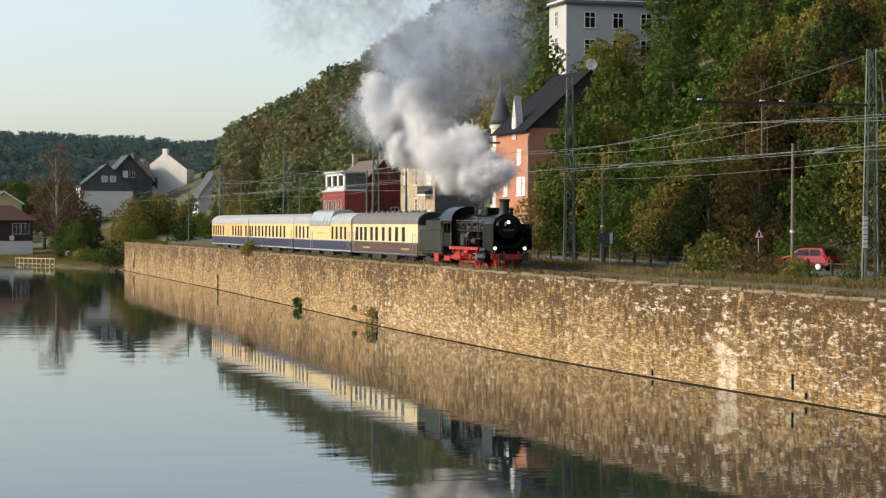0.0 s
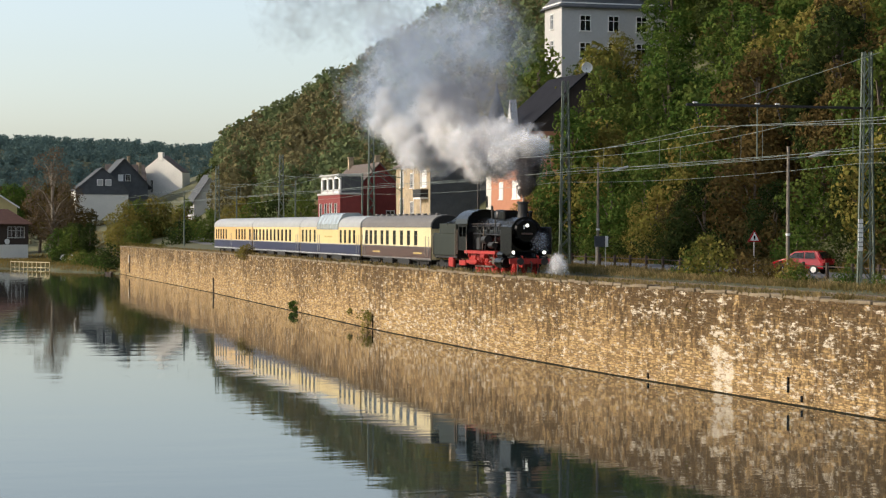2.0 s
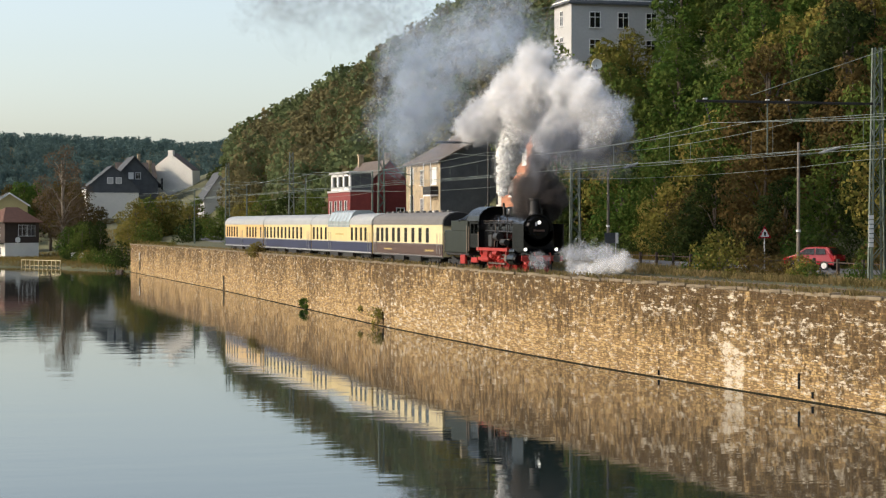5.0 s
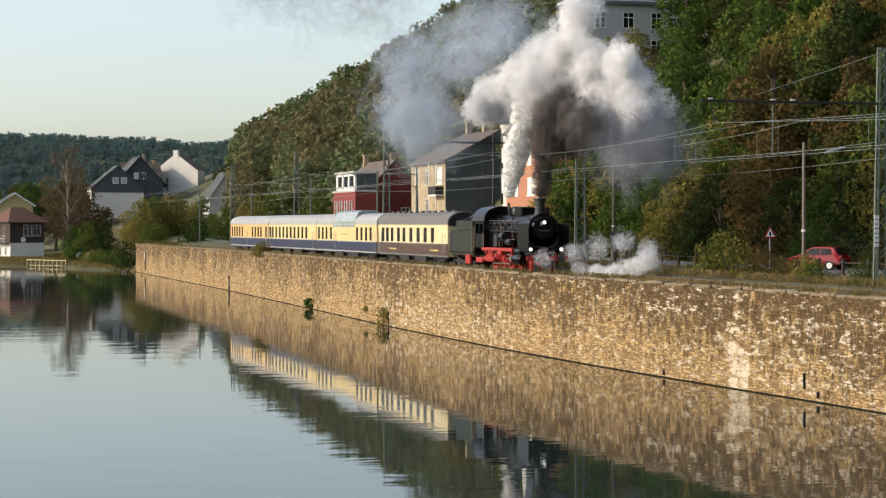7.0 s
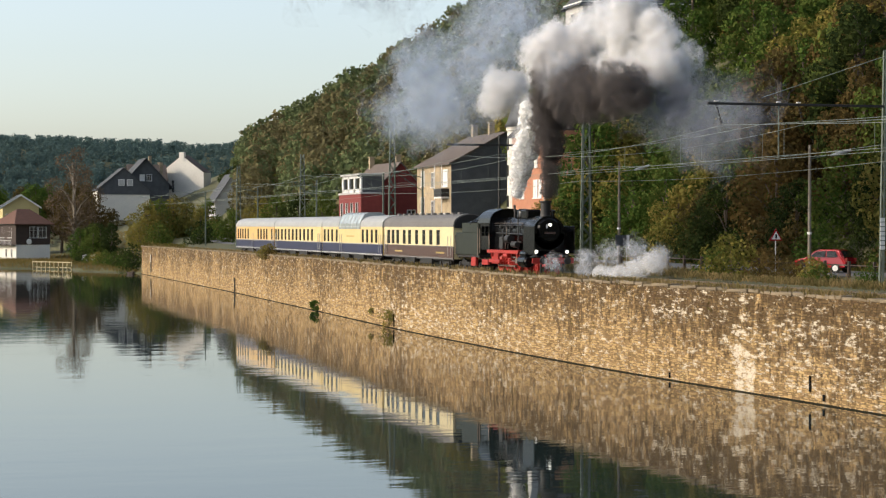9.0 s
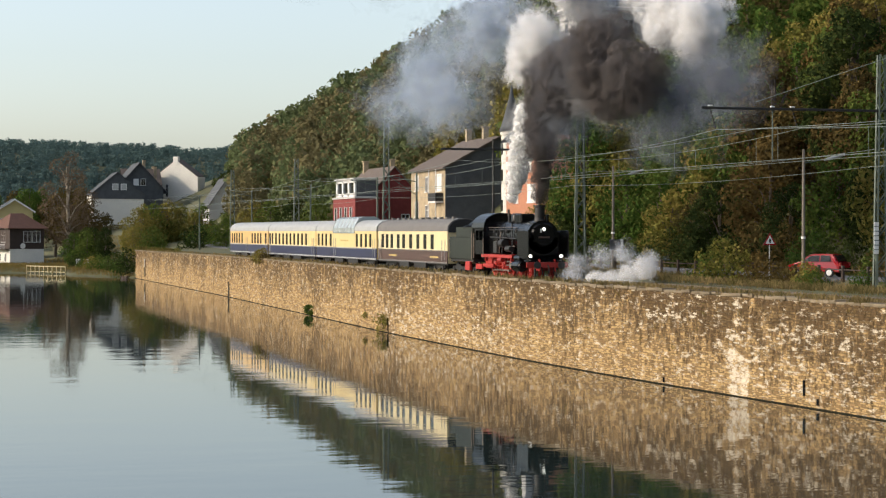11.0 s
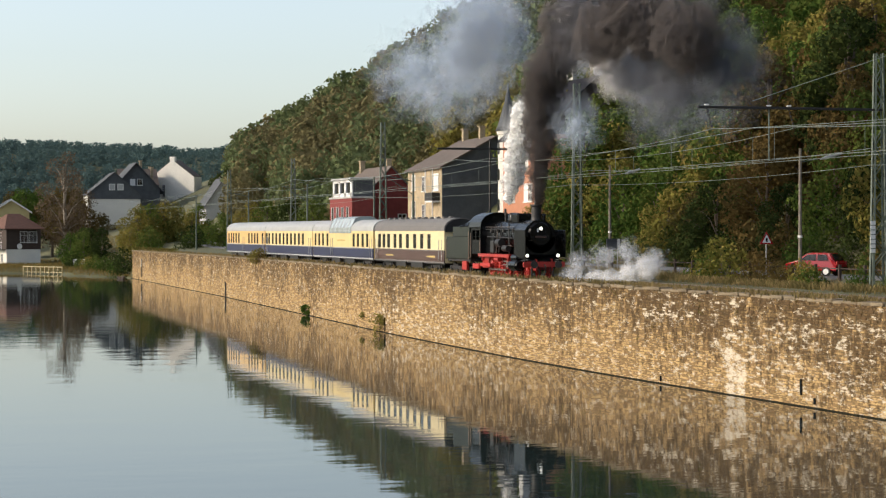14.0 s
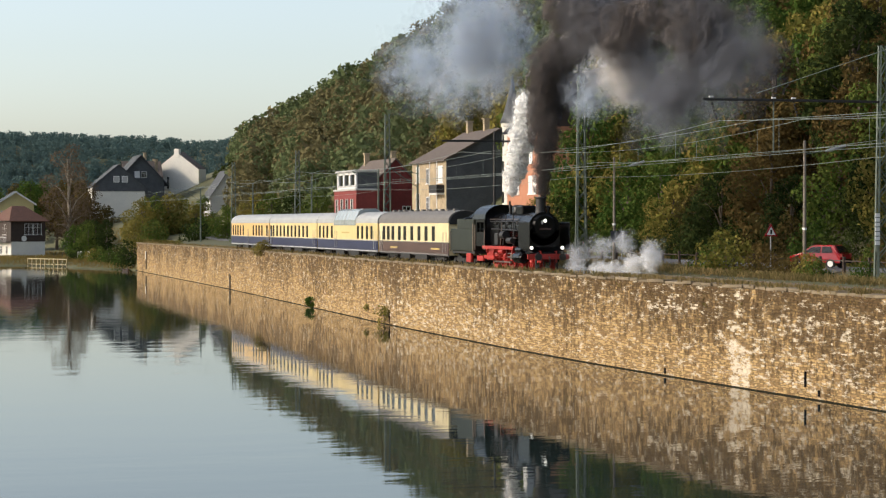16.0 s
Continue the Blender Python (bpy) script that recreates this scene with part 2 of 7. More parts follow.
def stone_material(name, base, tint, dark, crust=0.565):
    """Rough stone: its own tone, grain, and brown weather streaks that run down from the coping."""
    m = material(name, base, 0.95, spec=0.12, vary=0.5, scale=1.3, tint=tint, bump=0.03, each=0.7, island=0.7)
    n, l = m.node_tree.nodes, m.node_tree.links
    p = n["Principled BSDF"]
    old = p.inputs["Base Color"].links[0].from_socket
    geo = n.new("ShaderNodeNewGeometry")
    mp = n.new("ShaderNodeMapping")
    mp.inputs["Scale"].default_value = (1.0, 2.0, 0.95)
    l.new(geo.outputs["Position"], mp.inputs["Vector"])
    streak = n.new("ShaderNodeTexNoise")
    streak.inputs["Scale"].default_value, streak.inputs["Detail"].default_value = 1.0, 8
    streak.inputs["Roughness"].default_value = 0.72
    l.new(mp.outputs[0], streak.inputs["Vector"])
    sep = n.new("ShaderNodeSeparateXYZ")
    l.new(geo.outputs["Position"], sep.inputs[0])
    high = n.new("ShaderNodeMapRange")
    high.inputs["From Min"].default_value, high.inputs["From Max"].default_value = 0.5, 5.2
    high.inputs["To Min"].default_value, high.inputs["To Max"].default_value = -0.11, 0.085
    l.new(sep.outputs["Z"], high.inputs["Value"])
    add = n.new("ShaderNodeMath")
    l.new(streak.outputs[0], add.inputs[0])
    l.new(high.outputs[0], add.inputs[1])
    near = n.new("ShaderNodeMapRange")
    near.inputs["From Min"].default_value, near.inputs["From Max"].default_value = 99.0, 88.0
    near.inputs["To Max"].default_value = 0.035
    l.new(sep.outputs["Y"], near.inputs["Value"])
    broad = n.new("ShaderNodeTexNoise")
    broad.inputs["Scale"].default_value, broad.inputs["Detail"].default_value = 0.16, 3
    l.new(geo.outputs["Position"], broad.inputs["Vector"])
    drift = n.new("ShaderNodeMath")
    drift.operation = "MULTIPLY_ADD"
    drift.inputs[1].default_value = 0.42
    l.new(broad.outputs[0], drift.inputs[0])
    l.new(add.outputs[0], drift.inputs[2])
    level = n.new("ShaderNodeMath")
    level.operation = "SUBTRACT"
    level.inputs[1].default_value = 0.21
    l.new(drift.outputs[0], level.inputs[0])
    add2 = n.new("ShaderNodeMath")
    l.new(level.outputs[0], add2.inputs[0])
    l.new(near.outputs[0], add2.inputs[1])
    r = n.new("ShaderNodeMapRange")
    r.inputs["From Min"].default_value, r.inputs["From Max"].default_value = 0.43, 0.57
    r.inputs["To Max"].default_value = 0.8
    l.new(add2.outputs[0], r.inputs["Value"])
    mix = n.new("ShaderNodeMix")
    mix.data_type = "RGBA"
    l.new(r.outputs[0], mix.inputs["Factor"])
    l.new(old, mix.inputs["A"])
    mix.inputs["B"].default_value = (*dark, 1)
    mp2 = n.new("ShaderNodeMapping")
    mp2.inputs["Scale"].default_value = (1.0, 0.95, 3.0)
    l.new(geo.outputs["Position"], mp2.inputs["Vector"])
    lime = n.new("ShaderNodeTexNoise")
    lime.inputs["Scale"].default_value, lime.inputs["Detail"].default_value, lime.inputs["Roughness"].default_value = 1.1, 8, 0.75
    l.new(mp2.outputs[0], lime.inputs["Vector"])
    r2 = n.new("ShaderNodeMapRange")
    r2.inputs["From Min"].default_value, r2.inputs["From Max"].default_value, r2.inputs["To Max"].default_value = crust, crust + 0.095, 0.85
    value = lime.outputs[0]
    for y0, y1, z0, z1, amount in ((94.6, 97.5, -0.4, 2.5, 0.13), (96.2, 97.6, 1.6, 3.6, 0.10), (94.7, 97.5, 2.7, 3.5, 0.08), (99.5, 107.5, 3.4, 4.2, 0.10), (82.0, 95.0, 0.3, 4.0, 0.02), (128.0, 170.0, 0.2, 2.6, 0.03)):
        zone = None
        for axis, a, b in (("Y", y0, y0 + 0.9), ("Y", y1, y1 - 0.9), ("Z", z0, z0 + 0.4), ("Z", z1, z1 - 0.7)):
            edge = n.new("ShaderNodeMapRange")
            edge.interpolation_type = "SMOOTHSTEP"
            edge.inputs["From Min"].default_value, edge.inputs["From Max"].default_value = a, b
            edge.inputs["To Max"].default_value = amount if zone is None else 1.0
            l.new(sep.outputs[axis], edge.inputs["Value"])
            if zone is None:
                zone = edge.outputs[0]
            else:
                mul = n.new("ShaderNodeMath")
                mul.operation = "MULTIPLY"
                l.new(zone, mul.inputs[0])
                l.new(edge.outputs[0], mul.inputs[1])
                zone = mul.outputs[0]
        plus = n.new("ShaderNodeMath")
        l.new(value, plus.inputs[0])
        l.new(zone, plus.inputs[1])
        value = plus.outputs[0]
    l.new(value, r2.inputs["Value"])
    mix2 = n.new("ShaderNodeMix")
    mix2.data_type = "RGBA"
    l.new(r2.outputs[0], mix2.inputs["Factor"])
    l.new(mix.outputs["Result"], mix2.inputs["A"])
    mix2.inputs["B"].default_value = (0.68, 0.60, 0.47, 1)
    l.new(mix2.outputs["Result"], p.inputs["Base Color"])
    return m


STONE_TAN = stone_material("tan_sandstone", (0.49, 0.335, 0.155), (0.24, 0.15, 0.065), (0.066, 0.041, 0.019))
STONE_BROWN = stone_material("brown_sandstone", (0.28, 0.18, 0.085), (0.15, 0.094, 0.045), (0.058, 0.036, 0.017))
JOINTS = stone_material("weathered_joints", (0.21, 0.145, 0.072), (0.10, 0.067, 0.031), (0.05, 0.032, 0.016), 0.53)
LIME_STONE = material("lime_crusted_stone", (0.60, 0.51, 0.385), 0.9, vary=0.55, scale=2.5, bump=0.02, each=0.3, island=0.3)
WET = material("wet_footing_stone", (0.022, 0.02, 0.012), 0.95, spec=0.08, vary=0.4, scale=2, bump=0.02)


def limed(y, z, rg):
    """Where lime has run out of the joints."""
    if 94.9 < y < 97.4 and 0.1 < z < 3.3:
        return rg.random() < (0.35 if z < 1.9 or y > 96.7 else 0.15)
    if 100.0 < y < 107.0 and 3.55 < z < 4.15:
        return rg.random() < 0.15
    if 84 < y < 94.5 and 0.4 < z < 4.2:
        return rg.random() < 0.05
    if 135 < y < 165 and 0.2 < z < 2.4:
        return rg.random() < 0.06
    return rg.random() < 0.004


def build_stones():
    river_wall.data.materials[0] = JOINTS
    rg = random.Random(21)
    verts, faces, mats = [], [], []
    singles = 0
    z = -0.25
    while z < 5.35:
        h = rg.uniform(0.07, 0.16)
        y = 60.0 + rg.random() * 0.4
        while y < WALL_END - 0.2:
            w = rg.uniform(0.16, 0.62) * (1.0 if y < 150 else 1.7)
            ym, top = y + w / 2, lerp(y, WALL_TOP) - 0.12
            h2 = min(h, top - z)
            if h2 > 0.05:
                g = 0.008 + (0.012 if rg.random() < 0.3 else 0.0)
                x = wall_x(ym)
                out = 0.006 + 0.03 * rg.random() ** 2
                mat = 2 if limed(ym, z, rg) and rg.random() < 0.6 else (1 if rg.random() < 0.34 + 0.04 * z else 0)
                dz = rg.uniform(-0.025, 0.025)
                c = 0.014
                a0, a1, b0, b1 = y + g, y + w - g, z + g + dz, z + h2 - g + dz
                t0, t1 = rg.uniform(-0.03, 0.03), rg.uniform(-0.03, 0.03)
                pts = [(x + 0.02, a0, b0), (x + 0.02, a1, b0), (x + 0.02, a1, b1), (x + 0.02, a0, b1),
                       (x - out, a0 + c, b0 + c + t0), (x - out, a1 - c, b0 + c + t1), (x - out + rg.uniform(-0.01, 0.01), a1 - c, b1 - c + t1), (x - out, a0 + c, b1 - c + t0)]
                fs = [(4, 5, 6, 7), (0, 1, 5, 4), (1, 2, 6, 5), (2, 3, 7, 6), (3, 0, 4, 7)]
                if 93.6 < ym < 98.0 and 0.3 < z < 5.0 and singles < 300:
                    singles += 1
                    me = bpy.data.meshes.new("stone")
                    me.from_pydata([(p - x, q - ym, r - z) for p, q, r in pts], [], fs)
                    me.materials.append((STONE_TAN, STONE_BROWN, LIME_STONE)[mat])
                    ob = new("stone", me)
                    ob.parent = river_wall
                    ob.location = (x, ym, z)
                else:
                    k = len(verts)
                    verts += pts
                    faces += [tuple(k + i for i in f) for f in fs]
                    mats += [mat] * 5
            y += w
        z += h
    me = bpy.data.meshes.new("stonework")
    me.from_pydata(verts, [], faces)
    for m in (STONE_TAN, STONE_BROWN, LIME_STONE):
        me.materials.append(m)
    me.polygons.foreach_set("material_index", mats)
    ob = new("stonework", me)
    ob.parent = river_wall
    tagged(ob, "rough coursed tan and brown sandstone", kind="stuff")
    # footing just above the water, and the coping
    me1 = None
    y = 60.0
    while y < WALL_END:
        w = 2.4
        x = wall_x(y + w / 2)
        if me1 is None:
            p = part("footing_stone", box(bmesh.new(), -0.13, 0.1, -1.19, 1.19, -0.5, 0.05, 0.02), WET, river_wall)
            me1 = p.data
        else:
            p = new("footing_stone", me1)
            p.parent = river_wall
        p.matrix_basis = pose(x, y + w / 2, 0, 0, 0, -math.degrees(math.atan((wall_x(y + w) - wall_x(y)) / w)))
        y += w
    forms = []
    for i in range(4):
        forms.append(None)
    y, i = 60.0, 0
    while y < WALL_END:
        w = 1.15
        k = i % 4
        if forms[k] is None:
            b = box(bmesh.new(), -0.1 - 0.03 * rg.random(), 0.7, -w / 2 + 0.015, w / 2 - 0.015, -0.13, 0.0 + 0.05 * rg.random(), 0.025)
            p = part("coping_stone", b, COPING, river_wall)
            forms[k] = p.data
        else:
            p = new("coping_stone", forms[k])
            p.parent = river_wall
        p.matrix_basis = pose(wall_x(y) + rg.uniform(-0.05, 0.07), y + w / 2, lerp(y, WALL_TOP) + rg.uniform(-0.045, 0.03), rg.uniform(-1.5, 1.5), rg.uniform(-2, 2), rg.uniform(-2, 2) - math.degrees(math.atan((wall_x(y + w) - wall_x(y)) / w)))
        y += w
        i += 1


def blades(name, label, spots, h, mat):
    """Grass and weeds without number as one body of bent blades. spots: (x, y, z)."""
    rg = np.random.default_rng(len(spots))
    n = len(spots)
    base = np.array(spots, float)
    a = rg.random(n) * 6.28
    u = np.stack([np.cos(a), np.sin(a), np.zeros(n)], 1)
    hh = h * (0.4 + 0.9 * rg.random(n))[:, None]
    lean = rg.normal(size=(n, 3)) * 0.35
    lean[:, 2] = 1
    w = 0.06 * hh + 0.012
    q = np.stack([base - u * w, base + u * w, base + lean * hh + u * w * 0.4, base + lean * hh * 0.95 - u * w * 0.4], 1)
    tagged(new(name, quads_mesh(name, q, mat)), label, "grass", kind="stuff")

# ---- the train ----
HALF = 1.4
SOLE, WAIST, GUTTER, RIDGE_Z = 0.82, 1.82, 3.44, 4.5


def roof_outline(z0, z1, half, n=10):
    pts = []
    for i in range(n + 1):
        a = math.pi * i / n
        pts.append((half * math.cos(a) * (1.0 if abs(math.cos(a)) < 0.99 else 1.0), z0 + (z1 - z0) * math.sin(a) ** 0.8))
    return pts


def bogie(parent, y, dark):
    """A two-axle bogie: frame, springs and its wheels."""
    b = bmesh.new()
    for s in (-1, 1):
        box(b, s * 1.0 - 0.07, s * 1.0 + 0.07, y - 1.75, y + 1.75, 0.42, 0.68, 0.03)
        for dy in (-1.25, 1.25):
            box(b, s * 1.02 - 0.13, s * 1.02 + 0.13, y + dy - 0.2, y + dy + 0.2, 0.3, 0.62, 0.03)
        box(b, s * 1.02 - 0.1, s * 1.02 + 0.1, y - 0.55, y + 0.55, 0.3, 0.46, 0.03)
    box(b, -1.0, 1.0, y - 0.3, y + 0.3, 0.5, 0.8)
    f = part("bogie", b, dark, parent, "sooty black bogie frame")
    for dy in (-1.25, 1.25):
        w = bmesh.new()
        for s in (-1, 1):
            tube(w, (s * 0.68, y + dy, 0.48), (s * 0.82, y + dy, 0.48), 0.48, n=18)
        tube(w, (-0.8, y + dy, 0.48), (0.8, y + dy, 0.48), 0.08, n=8)
        part("wheelset", w, IRON, f)


def side_wall(b, s, spans, y0, y1, z0, z1, zs, zt, half):
    """One upper side with its window openings cut right through: bands, and posts between the spans."""
    xo, xi = s * half, s * (half - 0.06)
    xa, xb = min(xo, xi), max(xo, xi)
    box(b, xa, xb, y0, y1, z0, zs)
    box(b, xa, xb, y0, y1, zt, z1)
    edges = [y0] + [e for sp in sorted(spans) for e in sp] + [y1]
    for a, c in zip(edges[::2], edges[1::2]):
        if c - a > 0.01:
            box(b, xa, xb, a, c, zs, zt)


def coach(name, label, y_mid, length, windows, upper, lower, roof_mat, width=1.0, dome=None, vents=(), doors=(), bars=()):
    """A bogie coach; windows are middles along it."""
    c = thing(name, label, "railway coach", pose(TRACK, y_mid, RAIL))
    y0, y1 = -length / 2, length / 2
    zs, zt = (WAIST + 0.12, GUTTER - 0.26)
    spans = [(w - width / 2, w + width / 2) for w in windows]
    b = bmesh.new()
    for s in (-1, 1):
        side_wall(b, s, spans, y0, y1, WAIST, GUTTER, zs, zt, HALF)
    for ye in (y0 + 0.03, y1 - 0.03):
        box(b, -HALF + 0.06, HALF - 0.06, ye - 0.03, ye + 0.03, SOLE, GUTTER)
    part("upper_side", b, upper, c)
    b = bmesh.new()
    for s in (-1, 1):
        box(b, min(s * HALF, s * (HALF - 0.06)), max(s * HALF, s * (HALF - 0.06)), y0, y1, SOLE, WAIST)
    part("lower_side", b, lower, c)
    b = bmesh.new()
    for s in (-1, 1):
        box(b, s * (HALF + 0.012) - 0.012, s * (HALF + 0.012) + 0.012, y0, y1, SOLE - 0.02, SOLE + 0.10)
        box(b, s * (HALF + 0.012) - 0.012, s * (HALF + 0.012) + 0.012, y0, y1, WAIST - 0.03, WAIST + 0.05)
    part("trim_line", b, ROOFGREY if lower is BLUE else ROOFDARK, c, "pale trim line along the side")
    b = prism(bmesh.new(), roof_outline(GUTTER, RIDGE_Z, HALF + 0.05), y0 - 0.1, y1 + 0.1)
    part("roof", b, roof_mat, c, "grey curved roof", smooth=False)
    for ye, w in ((y0 - 0.11, -0.02), (y1 + 0.11, 0.02)):
        b = prism(bmesh.new(), roof_outline(GUTTER - 0.1, RIDGE_Z - 0.08, HALF - 0.05), ye, ye + w)
        part("roof_end", b, IRON, c, "dark arched end under the roof")
    b = bmesh.new()
    box(b, -HALF + 0.1, HALF - 0.1, y0 + 0.1, y1 - 0.1, SOLE - 0.12, SOLE + 0.02)
    for s in (-1, 1):
        for a, d in ((-0.22, -0.06), (0.02, 0.16)):
            box(b, s * 1.2 - 0.25, s * 1.2 + 0.1, a * length, d * length, 0.34, SOLE, 0.03)
    box(b, -0.7, 0.7, -0.3, 0.3, GUTTER - 1.2, GUTTER - 1.0)
    part("underframe", b, IRON, c)
    b = bmesh.new()
    box(b, -HALF + 0.25, HALF - 0.25, y0 + 0.1, y1 - 0.1, WAIST - 0.1, WAIST)
    part("interior_floor", b, ROOFDARK, c)
    pane, fr = None, None
    for sp in spans:
        for s in (-1, 1):
            if pane is None:
                b = box(bmesh.new(), -0.012, 0.012, -width / 2 - 0.02, width / 2 + 0.02, zs - 0.02, zt + 0.02)
                pane = part("window", b, GLASS, c, "dark window pane")
                ob = pane
                g = bmesh.new()
                for e in (-1, 1):
                    box(g, -0.02, 0.02, e * width / 2 - 0.03, e * width / 2 + 0.03, zs, zt)
                    box(g, -0.02, 0.02, -width / 2, width / 2, (zs if e < 0 else zt) - 0.03, (zs if e < 0 else zt) + 0.03)
                box(g, -0.015, 0.015, -width / 2, width / 2, zs + (zt - zs) * 0.66, zs + (zt - zs) * 0.7)
                fr = part("window_frame", g, IRON, pane)
            else:
                ob = new("window", pane.data)
                ob.parent, ob["label"] = c, "dark window pane"
                f2 = new("window_frame", fr.data)
                f2.parent = ob
            ob.location = (s * (HALF - 0.045), (sp[0] + sp[1]) / 2, 0)
    for y in doors:
        for s in (-1, 1):
            b = box(bmesh.new(), s * (HALF + 0.012) - 0.012, s * (HALF + 0.012) + 0.012, y - 0.38, y + 0.38, SOLE + 0.12, WAIST - 0.05, 0.01)
            d = part("door", b, lower, c)
            for e in (-0.45, 0.45):
                h = tube(bmesh.new(), (s * (HALF + 0.05), y + e, SOLE + 0.2), (s * (HALF + 0.05), y + e, WAIST + 0.9), 0.025, n=6)
                part("handrail", h, ROOFGREY, d, "vertical metal handrail")
    for y in vents:
        b = bmesh.new()
        for x in (-0.35,):
            box(b, x - 0.16, x + 0.16, y - 0.28, y + 0.28, RIDGE_Z - 0.12, RIDGE_Z + 0.12, 0.04)
        part("roof_vent", b, ROOFDARK, c, "dark torpedo roof ventilator")
    for y, w in bars:
        for s in (-1, 1):
            b = box(bmesh.new(), s * (HALF + 0.006) - 0.004, s * (HALF + 0.006) + 0.004, y - w / 2, y + w / 2, SOLE + 0.42, SOLE + 0.56)
            part("lettering_bar", b, GOLD, c, "illegible gold lettering")
    if dome:
        a, d = dome
        z0 = GUTTER + 0.02
        out = [(HALF + 0.06, z0 - 0.25), (HALF + 0.03, z0 + 0.3), (1.0, 4.62), (0.55, 4.8), (-0.55, 4.8), (-1.0, 4.62), (-HALF - 0.03, z0 + 0.3), (-HALF - 0.06, z0 - 0.25)]
        b = prism(bmesh.new(), out, a, d)
        dm = part("dome", b, material("dome_glass", (0.36, 0.40, 0.39), 0.18, vary=0.15), c, "raised glazed viewing dome")
        for k in range(7):
            g = bmesh.new()
            y = a + (d - a) * k / 6
            for p, q in zip(out[:-1], out[1:]):
                tube(g, (p[0] * 1.004, y, p[1] + 0.01), (q[0] * 1.004, y, q[1] + 0.01), 0.03, n=5)
            part("dome_rib", g, ROOFGREY, dm)
    for s in (-1, 1):
        ye = y0 if s < 0 else y1
        b = bmesh.new()
        outl = [(0.62, 1.0), (0.62, 3.2), (-0.62, 3.2), (-0.62, 1.0)]
        prism(b, outl, ye, ye + s * 0.19)
        part("gangway_bellows", b, BLACK, c)
        for e in (-0.88, 0.88):
            part("buffer", tube(bmesh.new(), (e, ye, 1.05), (e, ye + s * 0.17, 1.05), 0.09, n=8), IRON, c)
    for y in (y0 + 3.6, y1 - 3.6):
        bogie(c, y, IRON)
    return c


coach_brown = coach("dining_coach", "old brown and cream railway dining coach with a sooty roof", 170.2, 23.3, [9.9, 8.3, 6.6, 4.3, 2.4, 0.0, -2.4, -4.7, -7.0], CREAM2, BROWN, ROOFDARK, 1.05,
                    vents=[-10, -8, -6, -4, -2, 0, 2, 4, 6, 8, 10], doors=(-10.6, 10.8), bars=((-7.6, 2.6), (6.2, 2.6)))
coach_dome = coach("dome_coach", "blue and cream railway coach with a raised viewing dome", 195.6, 26.2, [12.0, 10.2, 8.4, 6.3, -5.2, -7.0, -8.9, -10.7], CREAM, BLUE, ROOFGREY, 0.9,
                   dome=(-4.3, 5.0), doors=(-12.2, 4.2), bars=())
part("side_lettering", box(bmesh.new(), -HALF - 0.012, -HALF - 0.004, -1.6, 1.8, 2.45, 2.6), GOLD, coach_dome, "illegible gold lettering")
coach_saloon = coach("saloon_coach", "blue and cream railway saloon coach with a silver roof", 222.1, 26.0, [10.8, 8.7, 6.6, 4.5, 2.4, 0.3, -1.8, -3.9, -6.0, -8.1, 12.3], CREAM, BLUE, ROOFGREY, 1.05, doors=(-11.8, 11.9))
coach_rear = coach("rear_coach", "blue and cream railway coach at the end of the train", 248.5, 25.8, [11.6, 9.9, 8.2, 6.4, 4.4, -2.6, -4.5, -6.4, -8.2, -11.4], CREAM3, BLUE, ROOFGREY, 1.0, doors=(-12.2, 0.9))


def wheel(name, parent, x, y, r, mat, spokes=12):
    """A spoked wheel that turns about its own middle."""
    w = new(name)
    w.parent = parent
    w.location = (x, y, r)
    b = bmesh.new()
    n = 26
    for ra, rb, h in ((r, r * 0.9, 0.07), (r * 0.24, 0.06, 0.08)):
        rings = []
        for rr, xx in ((ra, -h), (ra, h), (rb, h), (rb, -h)):
            rings.append([b.verts.new((xx, rr * math.cos(2 * math.pi * i / n), rr * math.sin(2 * math.pi * i / n))) for i in range(n)])
        for p, q in zip(rings, rings[1:] + rings[:1]):
            for i in range(n):
                b.faces.new((p[i], p[(i + 1) % n], q[(i + 1) % n], q[i]))
    for i in range(spokes):
        a = 2 * math.pi * i / spokes
        tube(b, (0, math.cos(a) * r * 0.2, math.sin(a) * r * 0.2), (0, math.cos(a) * r * 0.92, math.sin(a) * r * 0.92), 0.045, 0.035, n=5)
    box(b, -0.06, 0.06, -r * 0.55, r * 0.55, -r * 0.88, -r * 0.62)
    part("wheel_body", b, mat, w, "red spoked wheel with steel tyre")
    return w


